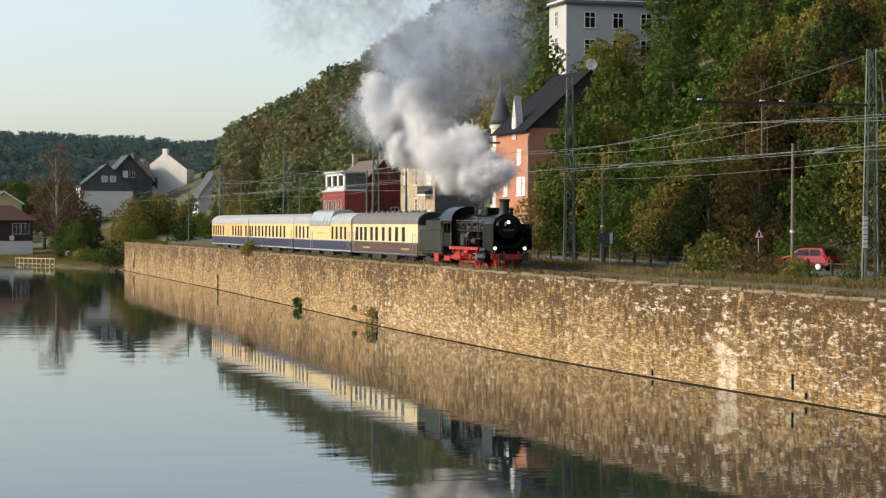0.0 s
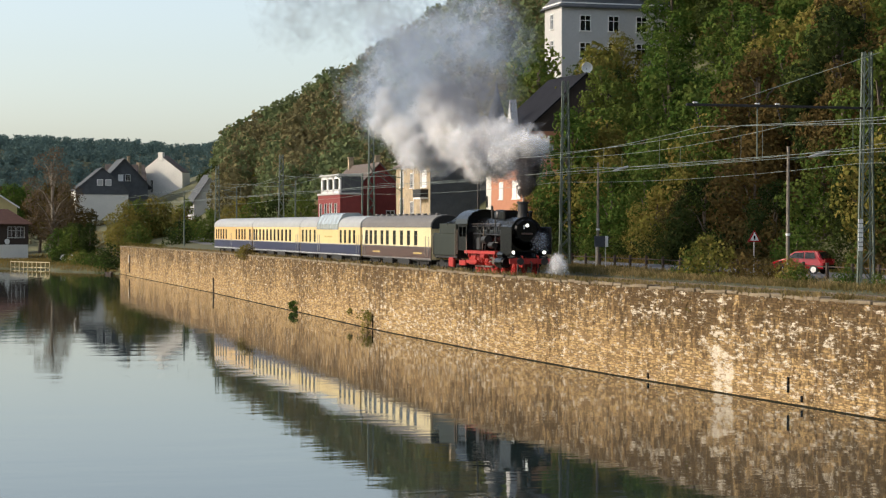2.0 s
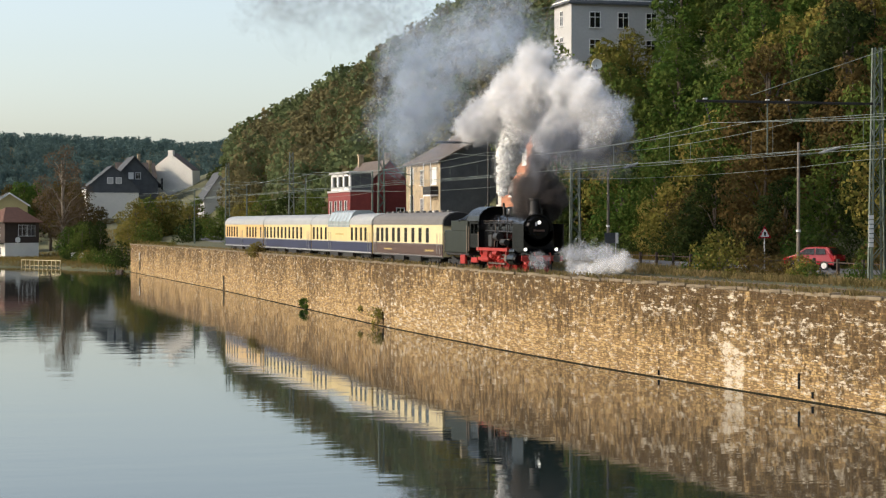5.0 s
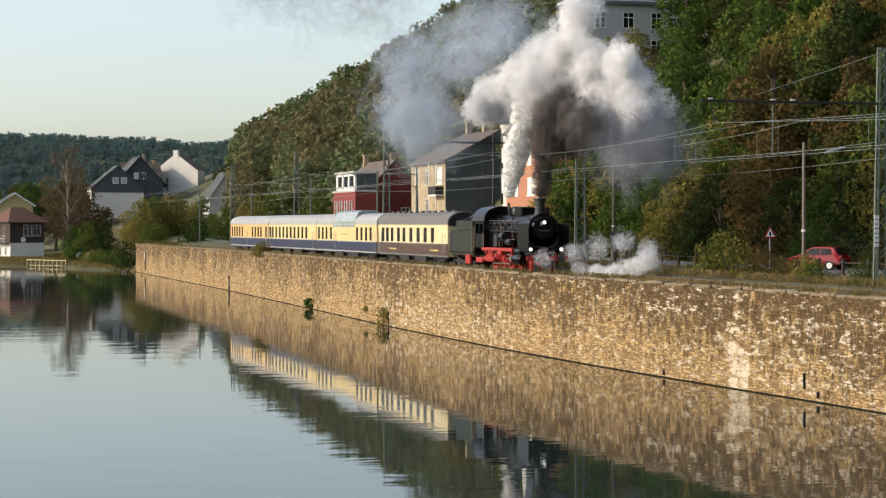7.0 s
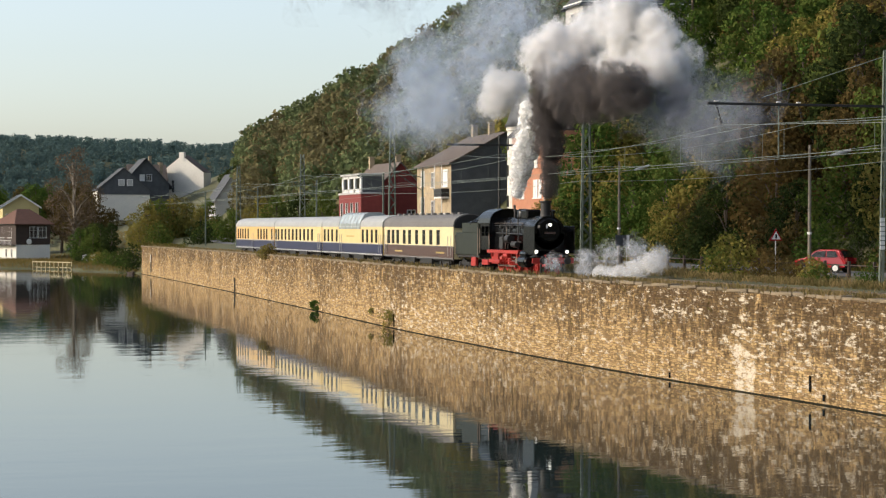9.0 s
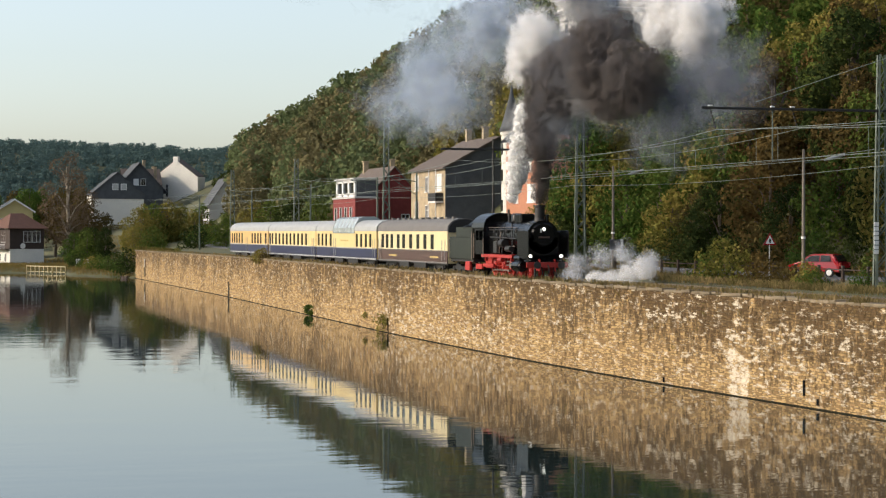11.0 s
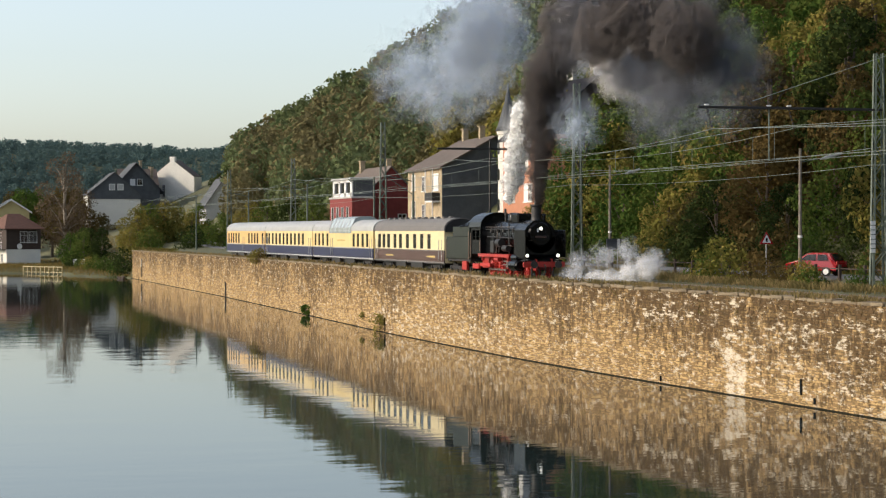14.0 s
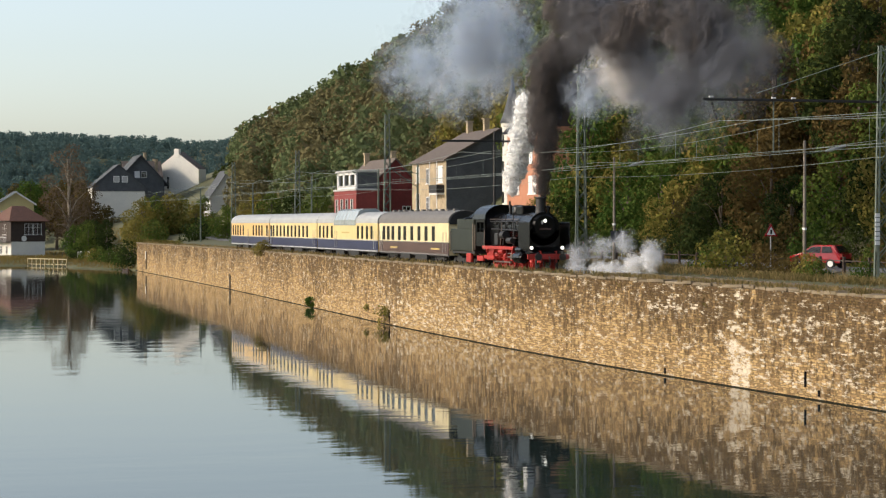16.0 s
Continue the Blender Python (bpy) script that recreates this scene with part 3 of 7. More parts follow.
def locomotive():
    """The engine: front buffers at y 0, cab towards +y, rail at z 0."""
    e = thing("steam_locomotive", "black steam locomotive with red chassis and smoke deflectors", "locomotive", pose(TRACK, 136.9, RAIL))
    # boiler
    b = bmesh.new()
    tube(b, (0, 3.9, 3.2), (0, 11.6, 3.2), 0.98, n=28)
    for y in (4.6, 6.2, 7.8, 9.4):
        tube(b, (0, y, 3.2), (0, y + 0.07, 3.2), 1.0, n=28)
    boiler = part("boiler", b, BLACK, e, "black boiler barrel with bands")
    b = bmesh.new()
    tube(b, (0, 1.55, 3.02), (0, 3.95, 3.02), 1.2, n=36)
    box(b, -1.19, 1.19, 1.55, 3.9, 1.4, 3.02, 0.05)
    for k in range(20):
        a = 2 * math.pi * k / 20
        tube(b, (1.1 * math.cos(a), 1.5, 3.02 + 1.1 * math.sin(a)), (1.1 * math.cos(a), 1.56, 3.02 + 1.1 * math.sin(a)), 0.03, n=5)
    part("smokebox", b, BLACK, e)
    b = bmesh.new()
    tube(b, (0, 1.38, 3.2), (0, 1.56, 3.2), 0.78, 0.92, n=28)
    tube(b, (0, 1.3, 3.2), (0, 1.4, 3.2), 0.12, n=10)
    for z in (-0.45, 0.45):
        box(b, -0.9, 0.55, 1.33, 1.4, 3.2 + z - 0.05, 3.2 + z + 0.05, 0.01)
    door = part("smokebox_door", b, BLACK, e)
    part("number_plate", box(bmesh.new(), -0.42, 0.42, 1.28, 1.31, 2.95, 3.08, 0.01), BROWN, door, "small plate with unreadable figures")
    part("builder_plate", box(bmesh.new(), -0.27, -0.17, 1.31, 1.33, 3.35, 3.62), WHITE, door)
    b = bmesh.new()
    spin(b, [(0.52, 4.05), (0.40, 4.2), (0.36, 4.4), (0.36, 5.15), (0.43, 5.2), (0.43, 5.32), (0.30, 5.32), (0.30, 5.0)], 20, (0, 2.3))
    part("chimney", b, IRON, e, "tall black chimney with a rim", smooth=False)
    b = bmesh.new()
    spin(b, [(0.14, 4.1), (0.14, 4.5), (0.2, 4.5), (0.2, 4.62), (0.05, 4.66)], 10, (0.45, 2.0))
    part("preheater_valve", b, BLACK, e)
    b = bmesh.new()
    spin(b, [(0.55, 4.0), (0.5, 4.25), (0.5, 4.6), (0.4, 4.74), (0.15, 4.78)], 18, (0, 7.4))
    part("steam_dome", b, BLACK, e, smooth=True)
    b = bmesh.new()
    box(b, -0.55, 0.55, 5.0, 6.4, 4.0, 4.72, 0.1)
    part("sandbox", b, BLACK, e, "black boxy sand dome")
    b = bmesh.new()
    for x in (-0.2, 0.2):
        spin(b, [(0.09, 4.1), (0.09, 4.6), (0.13, 4.62), (0.1, 4.78)], 8, (x, 8.9))
    part("safety_valve", b, IRON, e)
    # pipework
    b = bmesh.new()
    for s in (-1, 1):
        tube(b, (s * 1.05, 2.6, 3.55), (s * 1.05, 11.2, 3.55), 0.04, n=6)
        tube(b, (s * 1.08, 4.2, 2.9), (s * 1.08, 10.8, 3.0), 0.05, n=6)
        tube(b, (s * 1.02, 5.6, 4.0), (s * 1.12, 5.2, 1.8), 0.05, n=6)
        tube(b, (s * 1.0, 7.4, 4.0), (s * 1.15, 7.7, 1.8), 0.05, n=6)
        tube(b, (s * 0.95, 9.0, 3.9), (s * 1.15, 9.4, 1.8), 0.045, n=6)
        tube(b, (s * 0.8, 3.3, 2.6), (s * 1.05, 2.9, 1.4), 0.18, n=10)
    part("pipework", b, IRON, e, "oily iron pipes along the boiler")
    b = bmesh.new()
    for s in (-1, 1):
        tube(b, (s * 1.06, 4.2, 3.72), (s * 1.06, 11.3, 3.72), 0.025, n=6)
        tube(b, (s * 1.2, 4.4, 2.35), (s * 1.2, 8.2, 2.35), 0.03, n=6)
        tube(b, (s * 1.14, 8.0, 3.4), (s * 1.2, 8.2, 1.8), 0.035, n=6)
    part("handrail", b, STEEL, e, "bright steel handrail and fine pipes")
    for y in (4.5, 6.8, 8.3, 9.8):
        for s in (-1, 1):
            part("boiler_valve", spin(bmesh.new(), [(0.05, 3.3), (0.13, 3.36), (0.13, 3.58), (0.05, 3.66)], 10, (s * 1.02, y)), IRON, e)
    part("whistle", spin(bmesh.new(), [(0.04, 4.15), (0.04, 4.75), (0.09, 4.78), (0.09, 5.05), (0.03, 5.1)], 8, (0.0, 9.7)), IRON, e)
    for s in (-1, 1):
        part("feed_pump", tube(bmesh.new(), (s * 1.25, 6.6, 2.55), (s * 1.25, 7.5, 2.55), 0.3, n=14), IRON, e, "oily iron feed pump")
        part("air_tank", tube(bmesh.new(), (s * 1.25, 5.0, 2.15), (s * 1.25, 6.1, 2.15), 0.22, n=12), IRON, e)
        part("air_pump", box(bmesh.new(), s * 1.25 - 0.15, s * 1.25 + 0.15, 8.3, 9.1, 1.8, 2.7, 0.05), IRON, e)
    # firebox and cab
    b = bmesh.new()
    box(b, -0.98, 0.98, 9.6, 11.7, 1.7, 3.4, 0.1)
    part("firebox", b, BLACK, e)
    arch = [(1.4 * math.cos(math.pi * i / 12), 3.7 + 1.05 * math.sin(math.pi * i / 12) ** 0.8) for i in range(13)]
    cab_ob = part("cab", prism(bmesh.new(), arch + [(-1.4, 1.7), (1.4, 1.7)], 11.5, 11.56), BLACK, e, "black driver's cab with side windows")
    part("cab_back", prism(bmesh.new(), arch + [(-1.4, 3.3), (1.4, 3.3)], 13.8, 13.86), BLACK, cab_ob)
    for s in (-1, 1):
        xa, xb = sorted((s * 1.42, s * 1.36))
        part("cab_side", box(bmesh.new(), xa, xb, 11.57, 13.9, 1.7, 2.75), BLACK, cab_ob)
        part("cab_side_top", box(bmesh.new(), xa, xb, 11.57, 13.9, 3.5, 3.75), BLACK, cab_ob)
        for y0, y1 in ((11.57, 11.75), (12.65, 12.8), (13.6, 13.9)):
            part("cab_post", box(bmesh.new(), xa, xb, y0, y1, 2.75, 3.5), BLACK, cab_ob)
    outl = [(1.5 * math.cos(math.pi * i / 12), 3.72 + 1.12 * math.sin(math.pi * i / 12) ** 0.8) for i in range(13)]
    b = prism(bmesh.new(), outl + [(x * 0.96, z - 0.06) for x, z in outl[::-1]], 11.2, 14.3)
    part("cab_roof", b, BLACK, cab_ob, "arched black cab roof")
    for s in (-1, 1):
        part("cab_window", box(bmesh.new(), s * 1.1 - 0.14, s * 1.1 + 0.14, 11.47, 11.5, 3.1, 3.75), GLASS, cab_ob)
    for s in (-1, 1):
        for y, z in ((13.95, 3.3), (11.45, 2.9)):
            part("cab_handrail", tube(bmesh.new(), (s * 1.47, y, 1.4), (s * 1.47, y, z), 0.03, n=6), STEEL, cab_ob)
    # running boards, frame
    b = bmesh.new()
    for s in (-1, 1):
        box(b, min(s * 1.0, s * 1.45), max(s * 1.0, s * 1.45), 4.3, 12.0, 1.62, 1.72)
        box(b, s * 1.44 - 0.02, s * 1.44 + 0.02, 4.3, 12.0, 1.5, 1.72)
    part("running_board", b, RED, e, "red running board edge")
    b = bmesh.new()
    for s in (-1, 1):
        box(b, s * 0.58 - 0.03, s * 0.58 + 0.03, 0.5, 13.6, 0.62, 1.45)
        for y in (4.8, 7.9, 11.2):
            box(b, s * 1.3 - 0.1, s * 1.3 + 0.1, y - 0.07, y + 0.07, 1.2, 1.62, 0.02)
        box(b, s * 1.28 - 0.1, s * 1.28 + 0.1, 9.2, 11.8, 0.75, 1.0, 0.03)
        tube(b, (s * 1.3, 7.0, 1.32), (s * 1.3, 8.0, 1.32), 0.17, n=12)
        box(b, s * 1.32 - 0.1, s * 1.32 + 0.1, 12.0, 13.6, 0.55, 0.95, 0.04)
    part("chassis_frame", b, RED, e, "red frame plates and brackets")
    # front
    b = box(bmesh.new(), -1.55, 1.55, 0.55, 0.68, 0.86, 1.24, 0.02)
    beam = part("buffer_beam", b, RED, e, "red buffer beam")
    for s in (-1, 1):
        b = bmesh.new()
        tube(b, (s * 0.9, 0.55, 1.05), (s * 0.9, 0.12, 1.05), 0.12, n=10)
        tube(b, (s * 0.9, 0.13, 1.05), (s * 0.9, 0.03, 1.05), 0.26, n=16)
        part("buffer", b, IRON, beam)
    b = tube(bmesh.new(), (0, 0.5, 1.05), (0, 0.2, 0.9), 0.05, n=6)
    tube(b, (0, 0.2, 0.9), (0, 0.25, 0.45), 0.05, n=6)
    part("coupling_hook", b, IRON, beam)
    for s in (-1, 1):
        part("brake_hose", tube(bmesh.new(), (s * 0.45, 0.5, 0.9), (s * 0.4, 0.35, 0.35), 0.035, n=6), BLACK, beam)
    b = bmesh.new()
    box(b, -1.4, 1.4, 0.6, 1.6, 1.26, 1.36, 0.02)
    box(b, -1.3, 1.3, 1.5, 4.2, 1.45, 1.62, 0.02)
    prism(b, [(0.7, 1.36), (1.6, 1.75), (1.6, 1.36)], -1.25, 1.25, "x")
    part("front_platform", b, BLACK, e)
    for s in (-1, 1):
        b = bmesh.new()
        box(b, s * 0.78 - 0.05, s * 0.78 + 0.05, 0.9, 1.1, 0.1, 0.8)
        part("rail_guard", b, IRON, e)
    for x, z in ((-1.14, 1.68), (1.16, 1.68), (0.0, 3.6)):
        b = bmesh.new()
        y = 0.95 if z < 2 else 1.3
        tube(b, (x, y, z), (x, y + 0.26, z), 0.17, n=14)
        box(b, x - 0.04, x + 0.04, y + 0.05, y + 0.3, z - 0.38, z - 0.1)
        lamp = part("headlamp", b, BLACK, e)
        b = bmesh.new()
        tube(b, (x, y - 0.03, z), (x, y + 0.02, z), 0.12, n=14)
        part("lamp_glass", b, LAMPGLOW, lamp, "lit white headlamp glass")
    # deflectors
    for s in (-1, 1):
        b = bmesh.new()
        xo = s * 1.5 + 0.16
        box(b, xo - 0.02, xo + 0.02, 0.75, 3.3, 1.55, 3.5, 0.015)
        for y in (1.2, 3.3):
            tube(b, (xo, y, 3.0), (s * 0.95, y + 0.3, 3.25), 0.03, n=5)
        part("smoke_deflector", b, BLACK, e, "black upright smoke deflector plate")
    # cylinders
    for s in (-1, 1):
        b = bmesh.new()
        tube(b, (s * 1.16, 2.6, 0.95), (s * 1.16, 4.1, 0.95), 0.42, n=18)
        tube(b, (s * 1.16, 2.7, 1.5), (s * 1.16, 4.0, 1.5), 0.26, n=14)
        box(b, s * 0.8 - 0.2, s * 0.8 + 0.2, 2.7, 4.0, 0.7, 1.6)
        tube(b, (s * 1.16, 2.45, 0.95), (s * 1.16, 2.6, 0.95), 0.3, 0.38, n=14)
        part("cylinder", b, BLACK, e)
        b = bmesh.new()
        tube(b, (s * 1.2, 4.1, 0.95), (s * 1.2, 6.4, 0.95), 0.05, n=8)
        box(b, s * 1.2 - 0.06, s * 1.2 + 0.06, 5.2, 5.6, 0.75, 1.15, 0.02)
        box(b, s * 1.2 - 0.04, s * 1.2 + 0.04, 4.1, 6.2, 1.18, 1.26)
        part("crosshead", b, STEEL, e)
    wheels = []
    for y, r in ((2.0, 0.5), (4.3, 0.5)):
        for x in (-0.78, 0.78):
            wheels.append((wheel("leading_wheel", e, x, y, r, RED, 9), r))
    for y in (6.4, 8.4, 10.4):
        for x in (-0.78, 0.78):
            wheels.append((wheel("driving_wheel", e, x, y, 0.87, RED, 14), 0.87))
    for s in (-1, 1):
        b = bmesh.new()
        box(b, s * 0.95 - 0.04, s * 0.95 + 0.04, 6.3, 10.5, 0.5, 0.62, 0.02)
        for y in (6.4, 8.4, 10.4):
            tube(b, (s * 0.86, y, 0.56), (s * 1.02, y, 0.56), 0.11, n=10)
        part("coupling_rod", b, STEEL, e, "bare steel coupling rod")
    return e, wheels


def tender():
    t = thing("locomotive_tender", "dark coal tender coupled behind the locomotive", "tender", pose(TRACK, 151.3, RAIL))
    b = bmesh.new()
    for x0, x1, y0, y1, z0, z1 in ((-1.42, 1.42, 0.3, 6.5, 1.25, 3.0),):
        box(b, x0, x1, y0, y1, z0, z1, 0.05)
    for x in (-1.4, 1.4):
        box(b, x - 0.03, x + 0.03, 0.3, 4.6, 3.0, 3.75)
    box(b, -1.4, 1.4, 4.55, 4.62, 3.0, 3.75)
    box(b, -1.42, -1.1, 0.1, 0.32, 1.25, 3.9, 0.03)
    box(b, 1.1, 1.42, 0.1, 0.32, 1.25, 3.9, 0.03)
    part("tank", b, TENDERPAINT, t, "dark green-black riveted tank")
    b = bmesh.new()
    rng = random.Random(5)
    for _ in range(150):
        x, y = rng.uniform(-1.25, 1.25), rng.uniform(0.5, 4.4)
        z = 3.55 + 0.6 * (1 - (x / 1.4) ** 2) * math.exp(-((y - 2.6) / 1.7) ** 2) + rng.uniform(-0.15, 0.05)
        r = bmesh.ops.create_icosphere(b, subdivisions=1, radius=rng.uniform(0.14, 0.26))
        for v in r["verts"]:
            v.co = Vector((v.co.x * rng.uniform(0.7, 1.2) + x, v.co.y * rng.uniform(0.7, 1.2) + y, v.co.z * 0.8 + z))
    part("coal", b, BLACK, t, "heap of black coal")
    b = bmesh.new()
    box(b, -1.3, 1.3, 0.2, 6.5, 1.05, 1.25, 0.02)
    part("frame", b, IRON, t, "sooty tender frame")
    for s in (-1, 1):
        part("tool_box", box(bmesh.new(), s * 1.3 - 0.12, s * 1.3 + 0.12, 0.9, 2.1, 0.4, 1.1, 0.04), RED, t, "red tool box")
    for s in (-1, 1):
        part("handrail", tube(bmesh.new(), (s * 1.47, 0.1, 1.2), (s * 1.47, 0.1, 3.4), 0.03, n=6), STEEL, t)
        part("handrail", tube(bmesh.new(), (s * 1.47, 6.4, 1.2), (s * 1.47, 6.4, 2.8), 0.03, n=6), STEEL, t)
    for y in (2.0, 5.0):
        bogie(t, y, IRON)
    return t


LAMPGLOW = bpy.data.materials.new("lamp_glow")
LAMPGLOW.use_nodes = True
LAMPGLOW.node_tree.nodes["Principled BSDF"].inputs["Emission Color"].default_value = (1.0, 0.95, 0.82, 1)
LAMPGLOW.node_tree.nodes["Principled BSDF"].inputs["Emission Strength"].default_value = 1.6
TENDERPAINT = material("green_black_paint", (0.024, 0.028, 0.02), 0.45, vary=0.35, scale=1.5, spec=0.2)
engine, engine_wheels = locomotive()
coal_tender = tender()


def track_shift(y):
    """The line bends away to the right beyond the town end of the wall."""
    return 0.0024 * max(0.0, y - 285) ** 2


def sweep(outline, ys):
    """An outline of (x, z) carried along the line."""
    b = bmesh.new()
    rows = [[b.verts.new((x + track_shift(y), y, z)) for x, z in outline] for y in ys]
    n = len(outline)
    for p, q in zip(rows, rows[1:]):
        for i in range(n):
            b.faces.new((p[i], p[(i + 1) % n], q[(i + 1) % n], q[i]))
    b.faces.new(rows[0][::-1])
    b.faces.new(rows[-1])
    bmesh.ops.recalc_face_normals(b, faces=b.faces)
    return b


def build_track():
    ys = [40, 285, 295, 305, 315, 325, 335, 345, 355, 365, 380, 400]
    for k, x in enumerate((TRACK, TRACK + 5.2)):
        tr = thing("railway_track", "railway track of steel rails on sleepers in brown ballast", "railway track", kind="structure")
        out = [(x - 1.55, RAIL - 0.35), (x - 1.4, RAIL - 0.17), (x + 1.5, RAIL - 0.17), (x + 2.3, RAIL - 0.45), (x + 2.3, RAIL - 0.8), (x - 1.55, RAIL - 0.8)]
        part("ballast", sweep(out, ys), BALLAST, tr)
        for s in (-0.75, 0.75):
            o = [(x + s - 0.035, RAIL), (x + s + 0.035, RAIL), (x + s + 0.02, RAIL - 0.03), (x + s + 0.02, RAIL - 0.12), (x + s + 0.07, RAIL - 0.15), (x + s - 0.07, RAIL - 0.15), (x + s - 0.02, RAIL - 0.12), (x + s - 0.02, RAIL - 0.03)]
            part("rail", sweep(o, ys), STEEL, tr, "steel rail")
        me = None
        for i in range(130):
            y = 84 + i * 0.66 * (1 if k == 0 else 1.3)
            if me is None:
                sl = part("sleeper", box(bmesh.new(), x - 1.3, x + 1.3, -0.13, 0.13, RAIL - 0.3, RAIL - 0.15), ROOFDARK, tr)
                me = sl.data
            else:
                sl = new("sleeper", me)
                sl.parent = tr
            sl.location = (0, y, 0)


build_track()

# ---- houses ----
SLATE = material("dark_slate", (0.105, 0.11, 0.116), 0.85, vary=0.35, scale=1.5, bump=0.02, spec=0.06)
SLATE_DARK = material("black_roof_slate", (0.020, 0.020, 0.024), 0.85, vary=0.35, scale=1.5, bump=0.02, spec=0.06)
TILE_BROWN = material("brown_roof_tile", (0.125, 0.095, 0.075), 0.85, vary=0.35, scale=2, bump=0.03)
TILE_RED = material("red_brown_tile", (0.13, 0.058, 0.036), 0.85, vary=0.3, scale=2, bump=0.03)
BRICK_RED = material("red_brick", (0.22, 0.04, 0.034), 0.85, vary=0.3, scale=3, bump=0.01)
BRICK_ORANGE = material("orange_brick", (0.44, 0.19, 0.105), 0.85, vary=0.18, scale=3, bump=0.01)
RENDER_TAN = material("tan_stonework", (0.45, 0.35, 0.22), 0.9, vary=0.65, scale=1.8, bump=0.02)
RENDER_WHITE = material("white_render", (0.74, 0.70, 0.62), 0.9, vary=0.15, scale=0.6)
RENDER_GREY = material("pale_grey_render", (0.46, 0.45, 0.43), 0.9, vary=0.12, scale=0.6)
RENDER_YELLOW = material("yellow_render", (0.52, 0.43, 0.20), 0.9, vary=0.15)
TIMBER_DARK = material("dark_timber_boards", (0.05, 0.032, 0.024), 0.8, vary=0.3, scale=2)


def house(name, label, x0, x1, y0, y1, z0, eaves, ridge, axis, wall_mat, roof_mat, windows=(), turn=0.0, over=0.4, top_mat=None, chimneys=(), hip=0.0, cornice=None):
    """A gabled house. windows: (side, along, sill height, width, height, mat) with side one of river, front. Along is in the house's own metres."""
    w, d = x1 - x0, y1 - y0
    h = thing(name, label, "house", pose((x0 + x1) / 2, (y0 + y1) / 2, z0, 0, 0, turn))
    e, r = eaves - z0, ridge - z0
    hw, hd = w / 2, d / 2
    b = box(bmesh.new(), -hw, hw, -hd, hd, -3.0, e)
    part("wall", b, wall_mat, h)
    span = hw if axis == "y" else hd
    length = hd if axis == "y" else hw
    if not hip:
        b = prism(bmesh.new(), [(-span, e), (span, e), (0, r)], -length + 0.02, length - 0.02, axis)
        part("gable", b, top_mat or wall_mat, h)
    b = bmesh.new()
    k = (r - e) / span
    for s in (-1, 1):
        eo, zo = s * (span + over), e - over * k
        if hip:
            lo = [(-length - over, eo, zo), (length + over, eo, zo), (length - hip, 0, r), (-length + hip, 0, r)]
            lo = [(p[1], p[0], p[2]) if axis == "y" else p for p in lo]
            v = [b.verts.new(p) for p in lo] + [b.verts.new((p[0], p[1], p[2] + 0.18)) for p in lo]
            for q in ((0, 1, 2, 3), (4, 5, 6, 7), (0, 1, 5, 4), (1, 2, 6, 5), (2, 3, 7, 6), (3, 0, 4, 7)):
                b.faces.new([v[i] for i in q])
            en = [(s * (length + over), -span - over, zo), (s * (length + over), span + over, zo), (s * (length - hip), 0, r)]
            en = [(p[1], p[0], p[2] + 0.18) if axis == "y" else (p[0], p[1], p[2] + 0.18) for p in en]
            b.faces.new([b.verts.new(p) for p in en])
        else:
            prism(b, [(eo, zo), (0, r), (0, r + 0.2), (eo, zo + 0.2)], -length - over, length + over, axis)
    bmesh.ops.recalc_face_normals(b, faces=b.faces)
    roof = part("roof", b, roof_mat, h)
    if hip:
        bm = box(bmesh.new(), -hw - 0.25, hw + 0.25, -hd - 0.25, hd + 0.25, e - 0.35, e - 0.02, 0.03)
        part("cornice", bm, cornice or WHITE, h)
    for cx, cy, cz, ch in chimneys:
        b = box(bmesh.new(), cx - 0.35, cx + 0.35, cy - 0.35, cy + 0.35, cz - z0 - 1.5, cz - z0 + ch, 0.03)
        box(b, cx - 0.45, cx + 0.45, cy - 0.45, cy + 0.45, cz - z0 + ch, cz - z0 + ch + 0.15)
        part("chimney", b, RENDER_TAN, roof)
    for side, u, z, ww, wh, mat in windows:
        z = z - z0
        win = new("window")
        win.parent = h
        if side == "river":
            win.matrix_basis = pose(-hw, u, z, 0, 0, -90)
        else:
            win.matrix_basis = pose(u, -hd, z, 0, 0, 0)
        b = bmesh.new()
        t = 0.1
        for a, c, p, q in ((-ww / 2 - t, -ww / 2, 0, wh), (ww / 2, ww / 2 + t, 0, wh), (-ww / 2 - t, ww / 2 + t, wh, wh + t), (-0.04, 0.04, 0, wh), (-ww / 2, ww / 2, wh * 0.66, wh * 0.66 + 0.07)):
            box(b, a, c, -0.07, 0.03, p, q)
        part("window_frame", b, WHITE, win)
        part("pane", box(bmesh.new(), -ww / 2, ww / 2, -0.03, 0.0, 0, wh), mat, win)
        part("window_sill", box(bmesh.new(), -ww / 2 - 0.18, ww / 2 + 0.18, -0.16, 0.02, -0.12, 0.0), WHITE, win)
    return h


